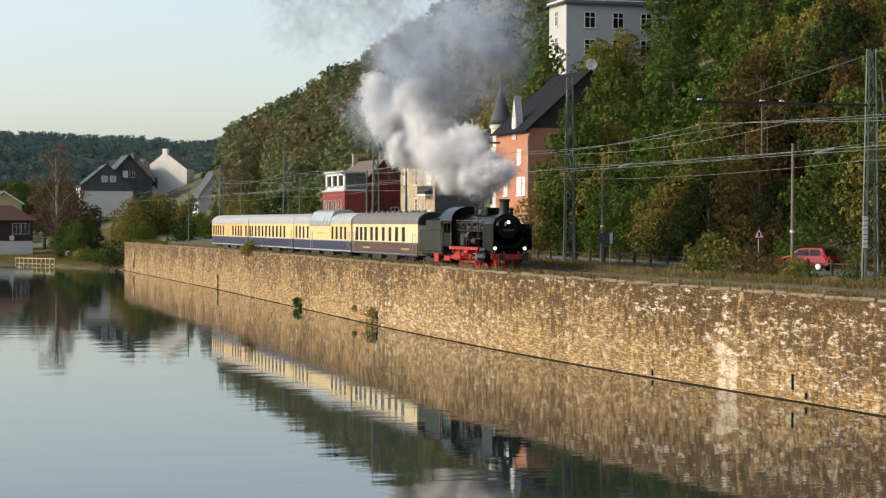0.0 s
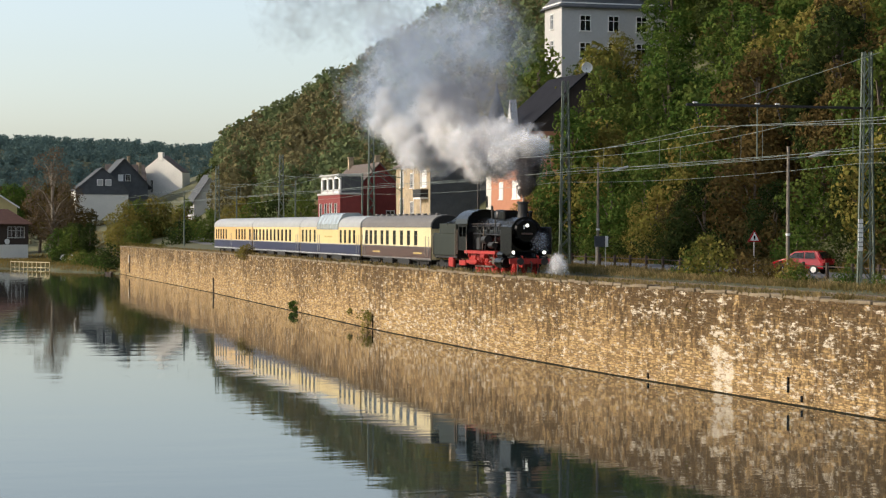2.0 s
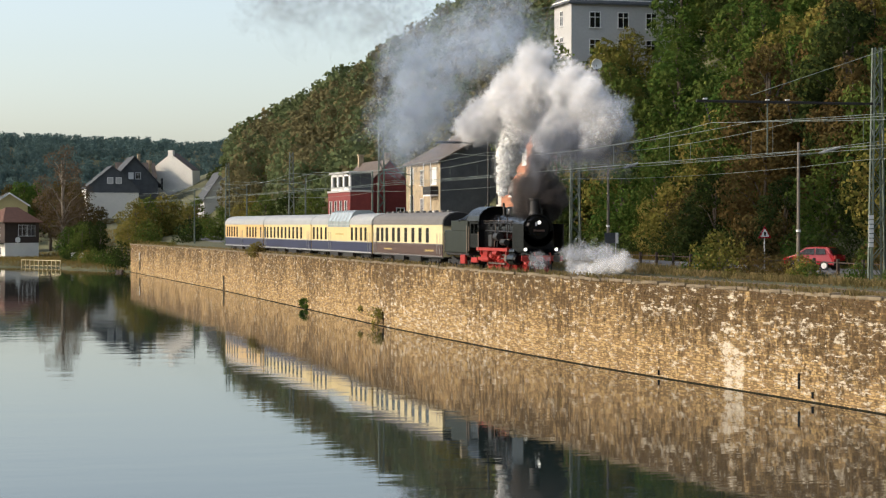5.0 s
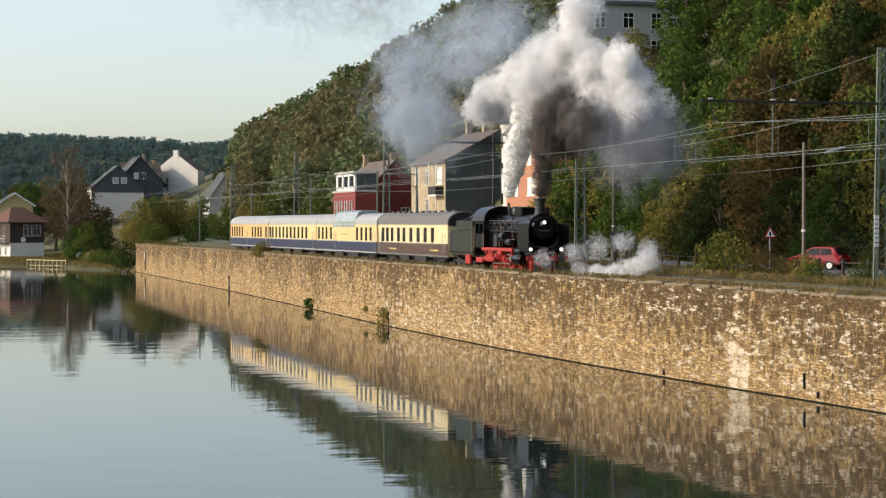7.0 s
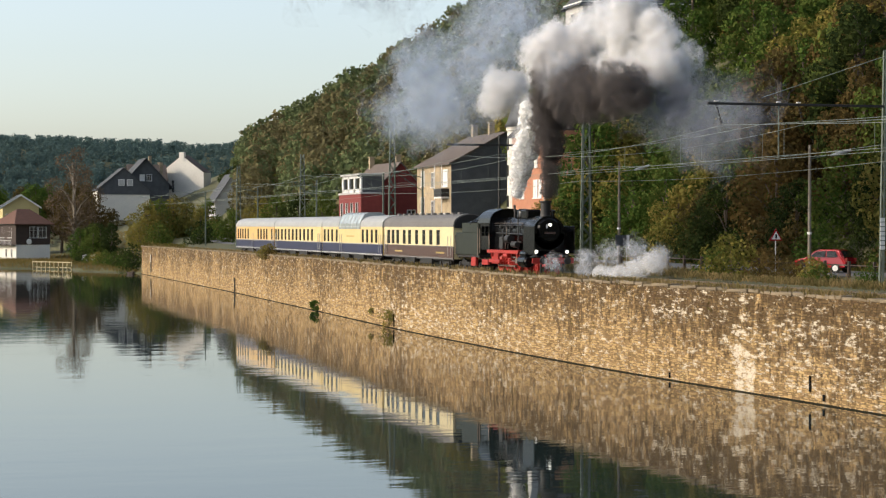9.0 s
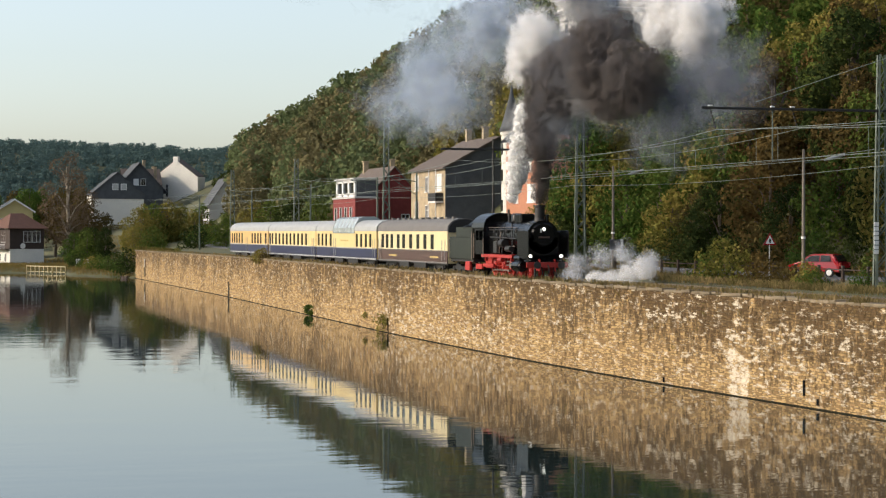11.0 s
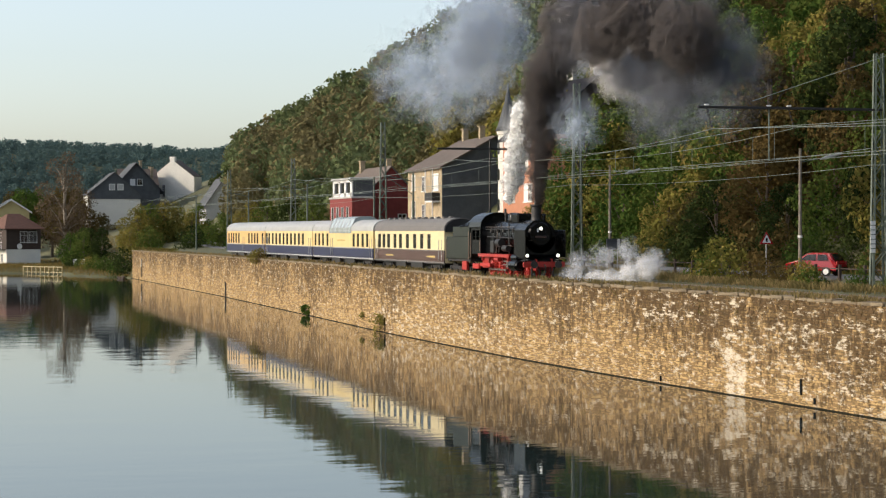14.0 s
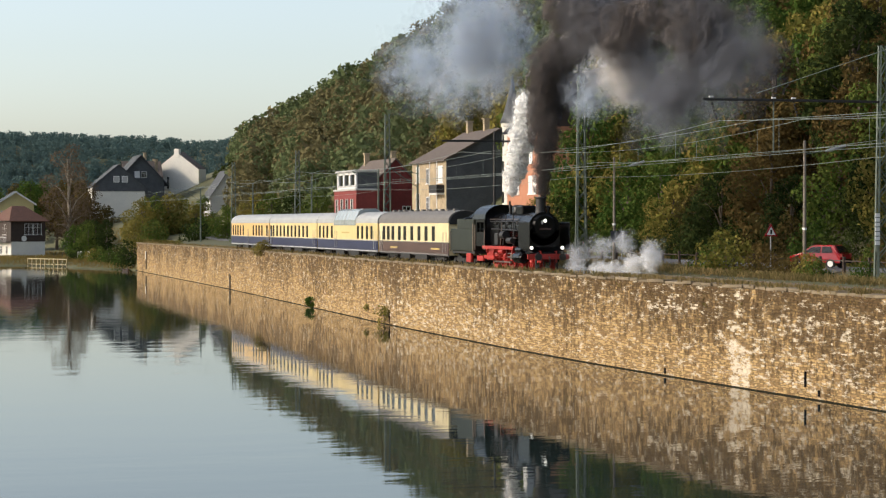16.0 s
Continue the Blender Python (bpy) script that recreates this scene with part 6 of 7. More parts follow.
for y, w in ((-2.2, 0.1), (-1.4, 0.55), (0, 0.7), (1.4, 0.6), (2.0, 0.45)):
    rings.append([b.verts.new((x, y, z)) for x, z in ((-w, 0.4), (-w * 0.7, -0.05), (w * 0.7, -0.05), (w, 0.4), (w * 0.8, 0.38), (w * 0.5, 0.05), (-w * 0.5, 0.05), (-w * 0.8, 0.38))])
for p, q in zip(rings, rings[1:]):
    for i in range(8):
        b.faces.new((p[i], p[(i + 1) % 8], q[(i + 1) % 8], q[i]))
b.faces.new(rings[0])
b.faces.new(rings[-1])
part("hull", b, TIMBER_DARK, boat)
part("thwart", box(bmesh.new(), -0.6, 0.6, -0.15, 0.15, 0.25, 0.3), POLE, boat)

# low green plants along the far end of the wall's top and past the end of the ballast
rg = random.Random(31)
for i in range(26):
    y = 296 + i * 2.6 + rg.uniform(-0.8, 0.8)
    x = wall_x(min(y, 362)) + 1.0
    if x < TRACK + track_shift(y) - 2.3:
        plant(rg.choice(("green_bush", "yellow_bush", "green_bush", "dark_bush")), x, y, rg.uniform(0.22, 0.42), z=ground_z(x, y) - 0.1)
for i in range(16):
    y = 404 + i * 3.0
    x = TRACK + track_shift(400) - 3 + rg.uniform(0, 12)
    plant(rg.choice(("green_bush", "yellow_bush", "green_bush")), x, y, rg.uniform(0.5, 0.8))

for x, y, s in ((43.35, 231.5, 0.5), (43.3, 233.6, 0.42), (43.2, 229.4, 0.36)):
    plant("yellow_bush" if s > 0.4 else "russet_bush", x, y, s, z=4.95)

spots = []
for _ in range(2600):
    y = 318 + 45 * rg.random()
    x = wall_x(y) + rg.uniform(0.5, 1.5)
    spots.append((x, y, ground_z(x, y)))
blades("end_grass", "green weeds along the far end of the wall", spots, 0.8, WEED)

# ---- steam and smoke ----


def vapour(name, base, cover):
    """Steam or smoke: a scattering surface that lets part of the light straight through."""
    m = bpy.data.materials.new(name)
    m.use_nodes = True
    n, l = m.node_tree.nodes, m.node_tree.links
    n.clear()
    out = n.new("ShaderNodeOutputMaterial")
    d, tr, tp = n.new("ShaderNodeBsdfDiffuse"), n.new("ShaderNodeBsdfTranslucent"), n.new("ShaderNodeBsdfTransparent")
    d.inputs[0].default_value = tr.inputs[0].default_value = (*base, 1)
    a, b = n.new("ShaderNodeMixShader"), n.new("ShaderNodeMixShader")
    a.inputs[0].default_value = 0.5
    l.new(d.outputs[0], a.inputs[1])
    l.new(tr.outputs[0], a.inputs[2])
    co, ns, mr = n.new("ShaderNodeTexCoord"), n.new("ShaderNodeTexNoise"), n.new("ShaderNodeMapRange")
    ns.inputs["Scale"].default_value, ns.inputs["Detail"].default_value = 0.9, 4
    l.new(co.outputs["Object"], ns.inputs["Vector"])
    mr.inputs["From Min"].default_value, mr.inputs["From Max"].default_value = 0.3, 0.7
    mr.inputs["To Min"].default_value, mr.inputs["To Max"].default_value = cover * 0.5, min(1.0, cover * 1.4)
    l.new(ns.outputs[0], mr.inputs["Value"])
    l.new(mr.outputs[0], b.inputs[0])
    l.new(tp.outputs[0], b.inputs[1])
    l.new(a.outputs[0], b.inputs[2])
    l.new(b.outputs[0], out.inputs[0])
    return m


scene.cycles.transparent_max_bounces = 48
scene.cycles.max_bounces, scene.cycles.diffuse_bounces, scene.cycles.transmission_bounces = 20, 9, 9
# kind: colour, core cover, veil cover, veil flakes, label, name
VAPOUR = {
    "white": ((0.99, 0.985, 0.98), 0.0, 0.12, 1900, "billowing white steam cloud above the locomotive", "steam_cloud"),
    # white steam with the blue of the skylight put into its colour
    "thin": ((0.75, 0.84, 0.96), 0.0, 0.037, 420, "thin steam haze drifting over the hillside, tinted with skylight blue", "steam_haze"),
    # same steam as above, with the cloud's shade put into its colour
    "shade": ((0.42, 0.45, 0.52), 0.0, 0.034, 420, "thin steam haze in the lee of the cloud, shaded grey-blue by colour", "steam_haze"),
    "grey": ((0.45, 0.47, 0.48), 0.0, 0.03, 220, "thin grey smoke haze in the sky", "smoke_haze"),
    "dark": ((0.17, 0.15, 0.142), 0.26, 0.18, 1300, "dense dark grey coal smoke from the chimney", "smoke_cloud"),
    "darkthin": ((0.22, 0.22, 0.24), 0.0, 0.05, 420, "thin dark smoke spreading above the locomotive", "smoke_haze"),
    "jet": ((0.99, 0.985, 0.97), 0.85, 0.05, 700, "bright white steam jet from the safety valve", "steam_jet"),
    "low": ((0.95, 0.95, 0.95), 0.0, 0.12, 1000, "white cylinder steam rolling along the ground", "ground_steam"),
    "wisp": ((0.95, 0.92, 0.90), 0.0, 0.075, 600, "pale wisp of steam beside the dark smoke", "steam_wisp"),
    "lowthin": ((0.80, 0.82, 0.86), 0.0, 0.07, 240, "thin pale steam beside the locomotive", "ground_steam"),
}
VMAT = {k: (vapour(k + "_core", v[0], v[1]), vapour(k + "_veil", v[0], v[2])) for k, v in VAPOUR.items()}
# each puff: kind, radius, and its places over time
PUFFS = [
    ("white", 1.99, [(0, 45.4, 146.1, 12.3), (2, 46.7, 141.2, 14.2), (4.2, 48, 136.5, 14.6), (6.3, 49.9, 133.8, 16.1), (8, 50.3, 132.3, 17.4), (9.2, 50.8, 130.5, 19.6), (11.3, 52.4, 124.7, 22.1), (13.5, 53.9, 119.2, 26.2), (16, 55, 115, 29)]),
    ("white", 1.87, [(0, 45, 147.9, 13), (2, 46.1, 143.4, 14.5), (4.2, 47.8, 137.5, 16.4), (6.3, 49.3, 135.9, 17), (8, 49.7, 134.5, 19.3), (9.2, 50.3, 132.4, 20.9), (11.3, 52, 125.9, 22.2), (13.5, 53.4, 121.6, 27.6), (16, 54.2, 119.8, 30.5)]),
    ("white", 2.70, [(0, 44.1, 151.8, 13.3), (2, 45.2, 146.9, 14.5), (4.2, 46.2, 143.1, 16.5), (6.3, 46.9, 140.5, 17.9), (8, 47.2, 143.9, 19.3), (9.2, 47.6, 142.1, 20.5), (11.3, 47.5, 142.4, 22.8), (13.5, 48.4, 139.3, 28.2), (16, 48.8, 134.1, 33)]),
    ("white", 2.54, [(0, 42.7, 159, 14.5), (2, 43.4, 155.3, 14.4), (4.2, 44.8, 148.6, 15.6), (6.3, 45.8, 148.9, 17.7), (8, 45.6, 149.8, 18.6), (9.2, 46, 148.1, 19.2), (11.3, 47.1, 144.2, 22.4), (13.5, 47.5, 142.5, 29), (16, 47.4, 138.6, 32.4)]),
    ("white", 2.21, [(0, 43.4, 155, 14.9), (2, 44.3, 151.1, 15.7), (4.2, 46.7, 141.2, 18), (6.3, 47.3, 139.1, 20.6), (8, 48.9, 137.5, 22.3), (9.2, 49.7, 134.6, 23.5), (11.3, 50.2, 129.8, 26), (13.5, 51.2, 126.9, 29.8), (16, 51.9, 125.3, 33.1)]),
    ("white", 2.39, [(0, 42, 162.8, 16.8), (2, 42.7, 158.8, 16), (4.2, 45.5, 145.8, 17.7), (6.3, 46.2, 143, 19.5), (8, 47.9, 141, 20.8), (9.2, 48.7, 138.3, 21.6), (11.3, 49.1, 136.9, 25.6), (13.5, 49.9, 130.7, 29.1), (16, 50.1, 130, 33.1)]),
    ("white", 1.99, [(0, 43.1, 157, 17.3), (2, 44, 152.5, 16.6), (4.2, 47.4, 138.8, 17.7), (6.3, 48.2, 136.1, 19), (8, 49.8, 134.3, 20.7), (9.2, 50.5, 131.7, 21.7), (11.3, 51.4, 126.6, 23.8), (13.5, 52.2, 124.4, 27.9), (16, 52.7, 123.4, 31.4)]),
    ("white", 1.87, [(0, 44.5, 150.1, 12.1), (2, 45.6, 145.3, 13.3), (4.2, 47.1, 139.8, 14.7), (6.3, 48.8, 137.8, 15.7), (8, 49.1, 136.8, 18.3), (9.2, 49.8, 134.3, 19.9), (11.3, 51.6, 127.4, 23.8), (13.5, 53.6, 121.2, 27.6), (16, 54.2, 119.8, 31.2)]),
    ("white", 2.32, [(0, 41.6, 165, 19.1), (2, 42.1, 161.9, 17.8), (4.2, 44.9, 148.2, 16.3), (6.3, 45.7, 144.9, 18.3), (8, 46.1, 143.4, 19.5), (9.2, 47.1, 139.8, 21.9), (11.3, 47.7, 137.6, 26.4), (13.5, 48.1, 136.2, 31), (16, 48.4, 135.4, 34.3)]),
    ("white", 2.41, [(0, 43.4, 155.5, 16.1), (2, 44.6, 149.8, 16.5), (4.2, 48.4, 135.2, 15.7), (6.3, 50.2, 132.5, 16.9), (8, 50.5, 131.6, 20.1), (9.2, 51.1, 129.6, 21.5), (11.3, 52.6, 123.9, 22), (13.5, 54, 120.3, 27.4), (16, 54.4, 119.3, 31.5)]),
    ("white", 2.33, [(0, 42.9, 158, 18.2), (2, 43.7, 153.9, 17.8), (4.2, 45.9, 144.2, 18.4), (6.3, 47.6, 138, 22), (8, 48.7, 134.5, 22.8), (9.2, 49.6, 131.6, 23.2), (11.3, 50.6, 128.7, 27), (13.5, 51.4, 126.4, 30.4), (16, 51.9, 125.3, 33.5)]),
    ("white", 2.21, [(0, 44.4, 150.5, 14.6), (2, 45.6, 145.3, 15.2), (4.2, 47.3, 139.2, 15.9), (6.3, 48.3, 135.4, 15.6), (8, 49, 133.3, 18), (9.2, 49.6, 131.6, 19.3), (11.3, 51.2, 127.1, 23), (13.5, 52.2, 124.4, 27.6), (16, 52.7, 123.4, 31)]),
    ("white", 2.14, [(0, 45.1, 147.5, 12.1), (2, 46.3, 142.6, 14.1), (4.2, 48.2, 135.8, 14.7), (6.3, 50.6, 131.3, 15.8), (8, 50.9, 130.1, 17.5), (9.2, 51.5, 128, 19.8), (11.3, 52.5, 123.6, 23.1), (13.5, 54.2, 119.8, 27.4), (16, 56.8, 117, 28.7)]),
    ("white", 2.03, [(0, 43.7, 153.6, 14.3), (2, 44.9, 148.6, 15.2), (4.2, 47.8, 137.5, 17.2), (6.3, 49.5, 131.8, 18.4), (8, 50.3, 132.3, 21.5), (9.2, 50.8, 130.5, 22.3), (11.3, 52.2, 124.6, 23.2), (13.5, 53.4, 121.6, 28), (16, 54, 120.2, 30.9)]),
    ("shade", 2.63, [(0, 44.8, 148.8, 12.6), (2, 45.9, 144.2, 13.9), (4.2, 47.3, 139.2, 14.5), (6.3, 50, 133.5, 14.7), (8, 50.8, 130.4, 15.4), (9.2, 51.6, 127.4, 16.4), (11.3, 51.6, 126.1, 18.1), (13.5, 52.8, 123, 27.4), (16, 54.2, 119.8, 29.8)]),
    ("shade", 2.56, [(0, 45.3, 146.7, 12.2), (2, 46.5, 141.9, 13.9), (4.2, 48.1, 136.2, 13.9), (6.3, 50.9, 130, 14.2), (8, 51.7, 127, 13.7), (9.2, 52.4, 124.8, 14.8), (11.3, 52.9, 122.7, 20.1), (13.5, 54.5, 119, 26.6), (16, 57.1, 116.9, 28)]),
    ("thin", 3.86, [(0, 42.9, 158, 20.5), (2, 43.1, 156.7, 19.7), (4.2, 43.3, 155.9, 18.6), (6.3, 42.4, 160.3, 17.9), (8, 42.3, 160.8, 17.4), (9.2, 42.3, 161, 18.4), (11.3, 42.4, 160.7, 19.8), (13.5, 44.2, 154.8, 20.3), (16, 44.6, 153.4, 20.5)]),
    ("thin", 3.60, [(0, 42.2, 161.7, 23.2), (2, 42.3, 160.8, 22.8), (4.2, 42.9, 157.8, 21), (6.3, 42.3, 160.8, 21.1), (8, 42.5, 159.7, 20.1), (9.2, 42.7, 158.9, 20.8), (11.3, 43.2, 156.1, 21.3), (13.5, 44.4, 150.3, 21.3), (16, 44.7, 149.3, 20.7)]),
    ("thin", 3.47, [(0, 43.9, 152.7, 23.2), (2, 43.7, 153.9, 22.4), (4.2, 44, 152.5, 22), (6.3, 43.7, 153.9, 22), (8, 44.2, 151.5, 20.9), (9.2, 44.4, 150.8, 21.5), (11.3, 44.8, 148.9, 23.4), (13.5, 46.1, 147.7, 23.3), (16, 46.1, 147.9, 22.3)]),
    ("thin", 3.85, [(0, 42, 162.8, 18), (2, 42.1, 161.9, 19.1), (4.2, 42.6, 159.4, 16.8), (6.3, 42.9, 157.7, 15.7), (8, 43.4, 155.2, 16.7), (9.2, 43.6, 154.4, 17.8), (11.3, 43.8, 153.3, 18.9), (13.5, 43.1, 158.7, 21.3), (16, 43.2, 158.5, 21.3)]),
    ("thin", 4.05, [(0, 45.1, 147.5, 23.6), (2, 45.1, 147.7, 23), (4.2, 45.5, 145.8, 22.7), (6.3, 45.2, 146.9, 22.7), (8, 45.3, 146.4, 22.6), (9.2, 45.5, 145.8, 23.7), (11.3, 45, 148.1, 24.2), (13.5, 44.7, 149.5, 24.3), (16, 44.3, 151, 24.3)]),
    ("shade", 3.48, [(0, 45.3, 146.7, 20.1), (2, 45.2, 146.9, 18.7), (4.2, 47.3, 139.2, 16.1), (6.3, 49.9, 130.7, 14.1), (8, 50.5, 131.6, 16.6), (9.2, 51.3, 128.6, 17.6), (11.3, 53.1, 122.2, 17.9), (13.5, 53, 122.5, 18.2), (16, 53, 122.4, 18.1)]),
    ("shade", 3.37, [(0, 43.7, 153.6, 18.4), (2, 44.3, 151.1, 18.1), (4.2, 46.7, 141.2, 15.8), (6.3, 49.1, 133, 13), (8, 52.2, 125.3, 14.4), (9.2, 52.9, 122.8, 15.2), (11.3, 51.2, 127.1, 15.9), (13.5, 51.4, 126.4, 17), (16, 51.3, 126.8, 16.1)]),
    ("grey", 5.50, [(0, 41, 168.6, 26), (2, 41.2, 167.7, 26.4), (4.2, 40.3, 173.5, 27.3), (6.3, 39.6, 178.2, 28.4), (8, 39.3, 180.4, 30.1), (9.2, 38.4, 181.4, 33.1), (11.3, 39, 181.2, 35.4), (13.5, 39.2, 181.1, 37.5), (16, 38.8, 181.3, 37.8)]),
    ("grey", 4.60, [(0, 38.4, 181.4, 27.9), (2, 38.2, 181.4, 28.5), (4.2, 36.5, 181.9, 29.3), (6.3, 34.8, 182.4, 30.2), (8, 33.6, 182.7, 32.8), (9.2, 33.5, 182.7, 35.1), (11.3, 34.1, 182.6, 37), (13.5, 34.3, 182.5, 38.5), (16, 33.9, 182.6, 38.8)]),
    ("grey", 4.42, [(0, 43, 157.5, 25.9), (2, 42.9, 157.7, 26.4), (4.2, 42, 162.6, 26.9), (6.3, 41.4, 166.5, 27.7), (8, 41.3, 167, 28.7), (9.2, 41.4, 166, 30.2), (11.3, 41.7, 164.6, 31.8), (13.5, 41.9, 163.1, 33), (16, 41.8, 164, 33.9)]),
    ("dark", 2.38, [(0, 49, 141, 1.4), (4.2, 49, 141, 1.4), (5.2, 46.8, 140.7, 12.4), (6.3, 47.8, 137.4, 14.9), (8, 47.8, 130.5, 16.5), (9.2, 48.2, 128.9, 17.8), (11.3, 47, 129.8, 19.2), (13.5, 47.2, 129, 21.2), (16, 49.5, 135.1, 22.2)]),
    ("dark", 2.33, [(0, 49, 141, 1.5), (4.2, 49, 141, 1.5), (5.2, 46.8, 140.7, 12.4), (6.3, 47.3, 139.1, 15.4), (8, 46.6, 134.7, 16.7), (9.2, 46.8, 134.1, 17.7), (11.3, 47.7, 137.6, 20.4), (13.5, 47.8, 137.5, 22.8), (16, 47.8, 137.3, 23.6)]),
    ("dark", 2.04, [(0, 49, 141, 1.8), (4.2, 49, 141, 1.8), (5.2, 46.8, 140.7, 12.4), (6.3, 47, 140.2, 15.4), (8, 47.2, 132.6, 16), (9.2, 47.5, 131.5, 17.4), (11.3, 47.4, 138.7, 18.5), (13.5, 48.1, 140.4, 20.8), (16, 48.4, 139.3, 21)]),
    ("dark", 2.66, [(0, 49, 141, 1.1), (9.3, 49, 141, 1.1), (10.05, 47.3, 138.9, 18.6), (11.3, 48, 126.6, 18), (13.5, 48.7, 124.6, 21.2), (16, 51.3, 126.8, 22.7)]),
    ("dark", 2.80, [(0, 49, 141, 0.9), (9.45, 49, 141, 0.9), (10.2, 47.3, 138.9, 18.6), (11.3, 49.1, 123.4, 18.5), (13.5, 50, 121, 20.8), (16, 52.3, 124.3, 20.8)]),
    ("darkthin", 3.53, [(0, 49, 141, -0.5), (9.75, 49, 141, -0.5), (10.5, 47.3, 138.9, 18.6), (11.3, 49.4, 132.1, 21.9), (13.5, 48.5, 134.9, 22.9), (16, 48.8, 134.1, 22.7)]),
    ("darkthin", 3.56, [(0, 49, 141, -0.8), (9.9, 49, 141, -0.8), (10.65, 47.3, 138.9, 18.6), (11.3, 50.2, 129.8, 22.5), (13.5, 51.6, 125.9, 22.5), (16, 52.3, 124.3, 22.2)]),
    ("dark", 2.77, [(0, 49, 141, 0.9), (9.6, 49, 141, 0.9), (10.35, 47.3, 138.9, 18.6), (11.3, 47.7, 127.5, 20.8), (13.5, 48.2, 126.1, 22.9), (16, 50.1, 130, 21.2)]),
    ("darkthin", 2.92, [(0, 49, 141, 0), (10.05, 49, 141, 0), (10.8, 47.3, 138.9, 18.6), (11.3, 52.2, 124.6, 17.3), (13.5, 53.2, 122.1, 19.8), (16, 53.6, 121.1, 19.4)]),
    ("darkthin", 3.17, [(0, 49, 141, -0.3), (10.2, 49, 141, -0.3), (10.95, 47.3, 138.9, 18.6), (11.3, 50.8, 128.1, 20.5), (13.5, 52, 124.9, 19.9), (16, 52.5, 123.8, 18.2)]),
    ("darkthin", 2.85, [(0, 49, 141, 0.2), (10.35, 49, 141, 0.2), (11.1, 47.3, 138.9, 18.6), (11.3, 50, 130.3, 21.8), (13.5, 51.1, 127.5, 18.9), (16, 50.9, 127.9, 16.9)]),
    ("dark", 0.70, [(0, 46.2, 144, 3.2), (0.9, 46.2, 142.2, 3.6), (1.8, 46.8, 141.1, 11.2), (4.2, 46.8, 140.7, 11.2), (6.3, 46.8, 140.8, 10.9), (8, 46.9, 140.6, 11), (9.2, 46.9, 140.5, 11), (11.3, 46.8, 141, 11), (13.5, 46.8, 140.9, 10.9), (16, 46.8, 140.8, 10.9)]),
    ("dark", 0.82, [(0, 46.2, 144, 3.2), (0.9, 46.2, 142.2, 3.6), (1.8, 46.9, 140.9, 11.8), (4.2, 46.9, 140.5, 11.8), (6.3, 46.8, 140.8, 11.8), (8, 46.9, 140.6, 11.8), (9.2, 46.9, 140.5, 11.8), (11.3, 46.8, 141, 11.9), (13.5, 46.8, 140.9, 11.8), (16, 46.8, 140.8, 11.8)]),
    ("dark", 0.94, [(0, 46.2, 144, 3.2), (0.9, 46.2, 142.2, 3.6), (1.8, 46.9, 140.8, 12.4), (4.2, 46.9, 140.4, 12.4), (6.3, 46.9, 140.6, 12.7), (8, 46.9, 140.3, 12.8), (9.2, 46.9, 140.3, 12.8), (11.3, 46.8, 140.7, 12.8), (13.5, 46.8, 140.7, 12.7), (16, 46.9, 140.6, 12.7)]),
    ("dark", 1.02, [(0, 46.2, 144, 3.2), (0.9, 46.2, 142.2, 3.6), (1.8, 47, 140.6, 12.9), (4.2, 47, 140.2, 12.9), (6.3, 46.9, 140.4, 13.8), (8, 47, 140.2, 13.8), (9.2, 47, 140.1, 13.8), (11.3, 46.9, 140.5, 13.8), (13.5, 46.9, 140.5, 13.7), (16, 46.9, 140.3, 13.7)]),
    ("dark", 1.35, [(0, 49, 141, 2.3), (4.2, 49, 141, 2.3), (5.2, 46.8, 140.7, 12.4), (6.3, 47.6, 142.3, 14.6), (8, 47, 140.2, 13.8), (9.2, 46.9, 140.6, 14.6), (11.3, 46.8, 140.7, 14.6), (13.5, 46.9, 140.5, 14.9), (16, 46.9, 140.5, 14.8)]),
    ("dark", 1.51, [(0, 49, 141, 2.1), (4.2, 49, 141, 2.1), (5.2, 46.8, 140.7, 12.4), (6.3, 47.8, 141.6, 14.5), (8, 47.6, 142.1, 14.9), (9.2, 46.8, 140.7, 15.8), (11.3, 46.8, 140.8, 15.8), (13.5, 46.9, 140.6, 16.1), (16, 46.9, 140.6, 16)]),
    ("dark", 1.67, [(0, 49, 141, 1.9), (4.2, 49, 141, 1.9), (5.2, 46.8, 140.7, 12.4), (6.3, 47.9, 141.1, 14.7), (8, 47.7, 142, 15.6), (9.2, 46.9, 140.4, 17), (11.3, 46.9, 140.5, 17), (13.5, 46.9, 140.3, 17.3), (16, 46.9, 140.3, 17.2)]),
    ("dark", 1.88, [(0, 49, 141, 1.6), (4.2, 49, 141, 1.6), (5.2, 46.8, 140.7, 12.4), (6.3, 48.1, 140.6, 14.9), (8, 46, 136.7, 15.7), (9.2, 47, 140.1, 18.3), (11.3, 47, 140.2, 18.3), (13.5, 47, 140.1, 18.6), (16, 47, 140, 18.5)]),
    ("dark", 2.04, [(0, 49, 141, 1.4), (4.2, 49, 141, 1.4), (5.2, 46.8, 140.7, 12.4), (6.3, 48.2, 139.9, 14.6), (8, 46.1, 136.4, 16.4), (9.2, 47.1, 139.9, 19.6), (11.3, 47, 140.1, 19.7), (13.5, 47.1, 139.8, 19.9), (16, 47.1, 139.8, 19.9)]),
    ("jet", 0.51, [(0, 46.2, 150, 3), (2.4, 46.2, 146.5, 3.4), (3, 46.55, 145.03, 9.7), (4.2, 46.25, 146.43, 11), (6.3, 46.04, 146.02, 10.8), (8, 46.14, 145.82, 10.9), (9.2, 46.14, 145.62, 10.9), (11.3, 46.14, 145.52, 10.9), (13.5, 46.14, 145.52, 10.8), (16, 46.14, 145.72, 10.8)]),
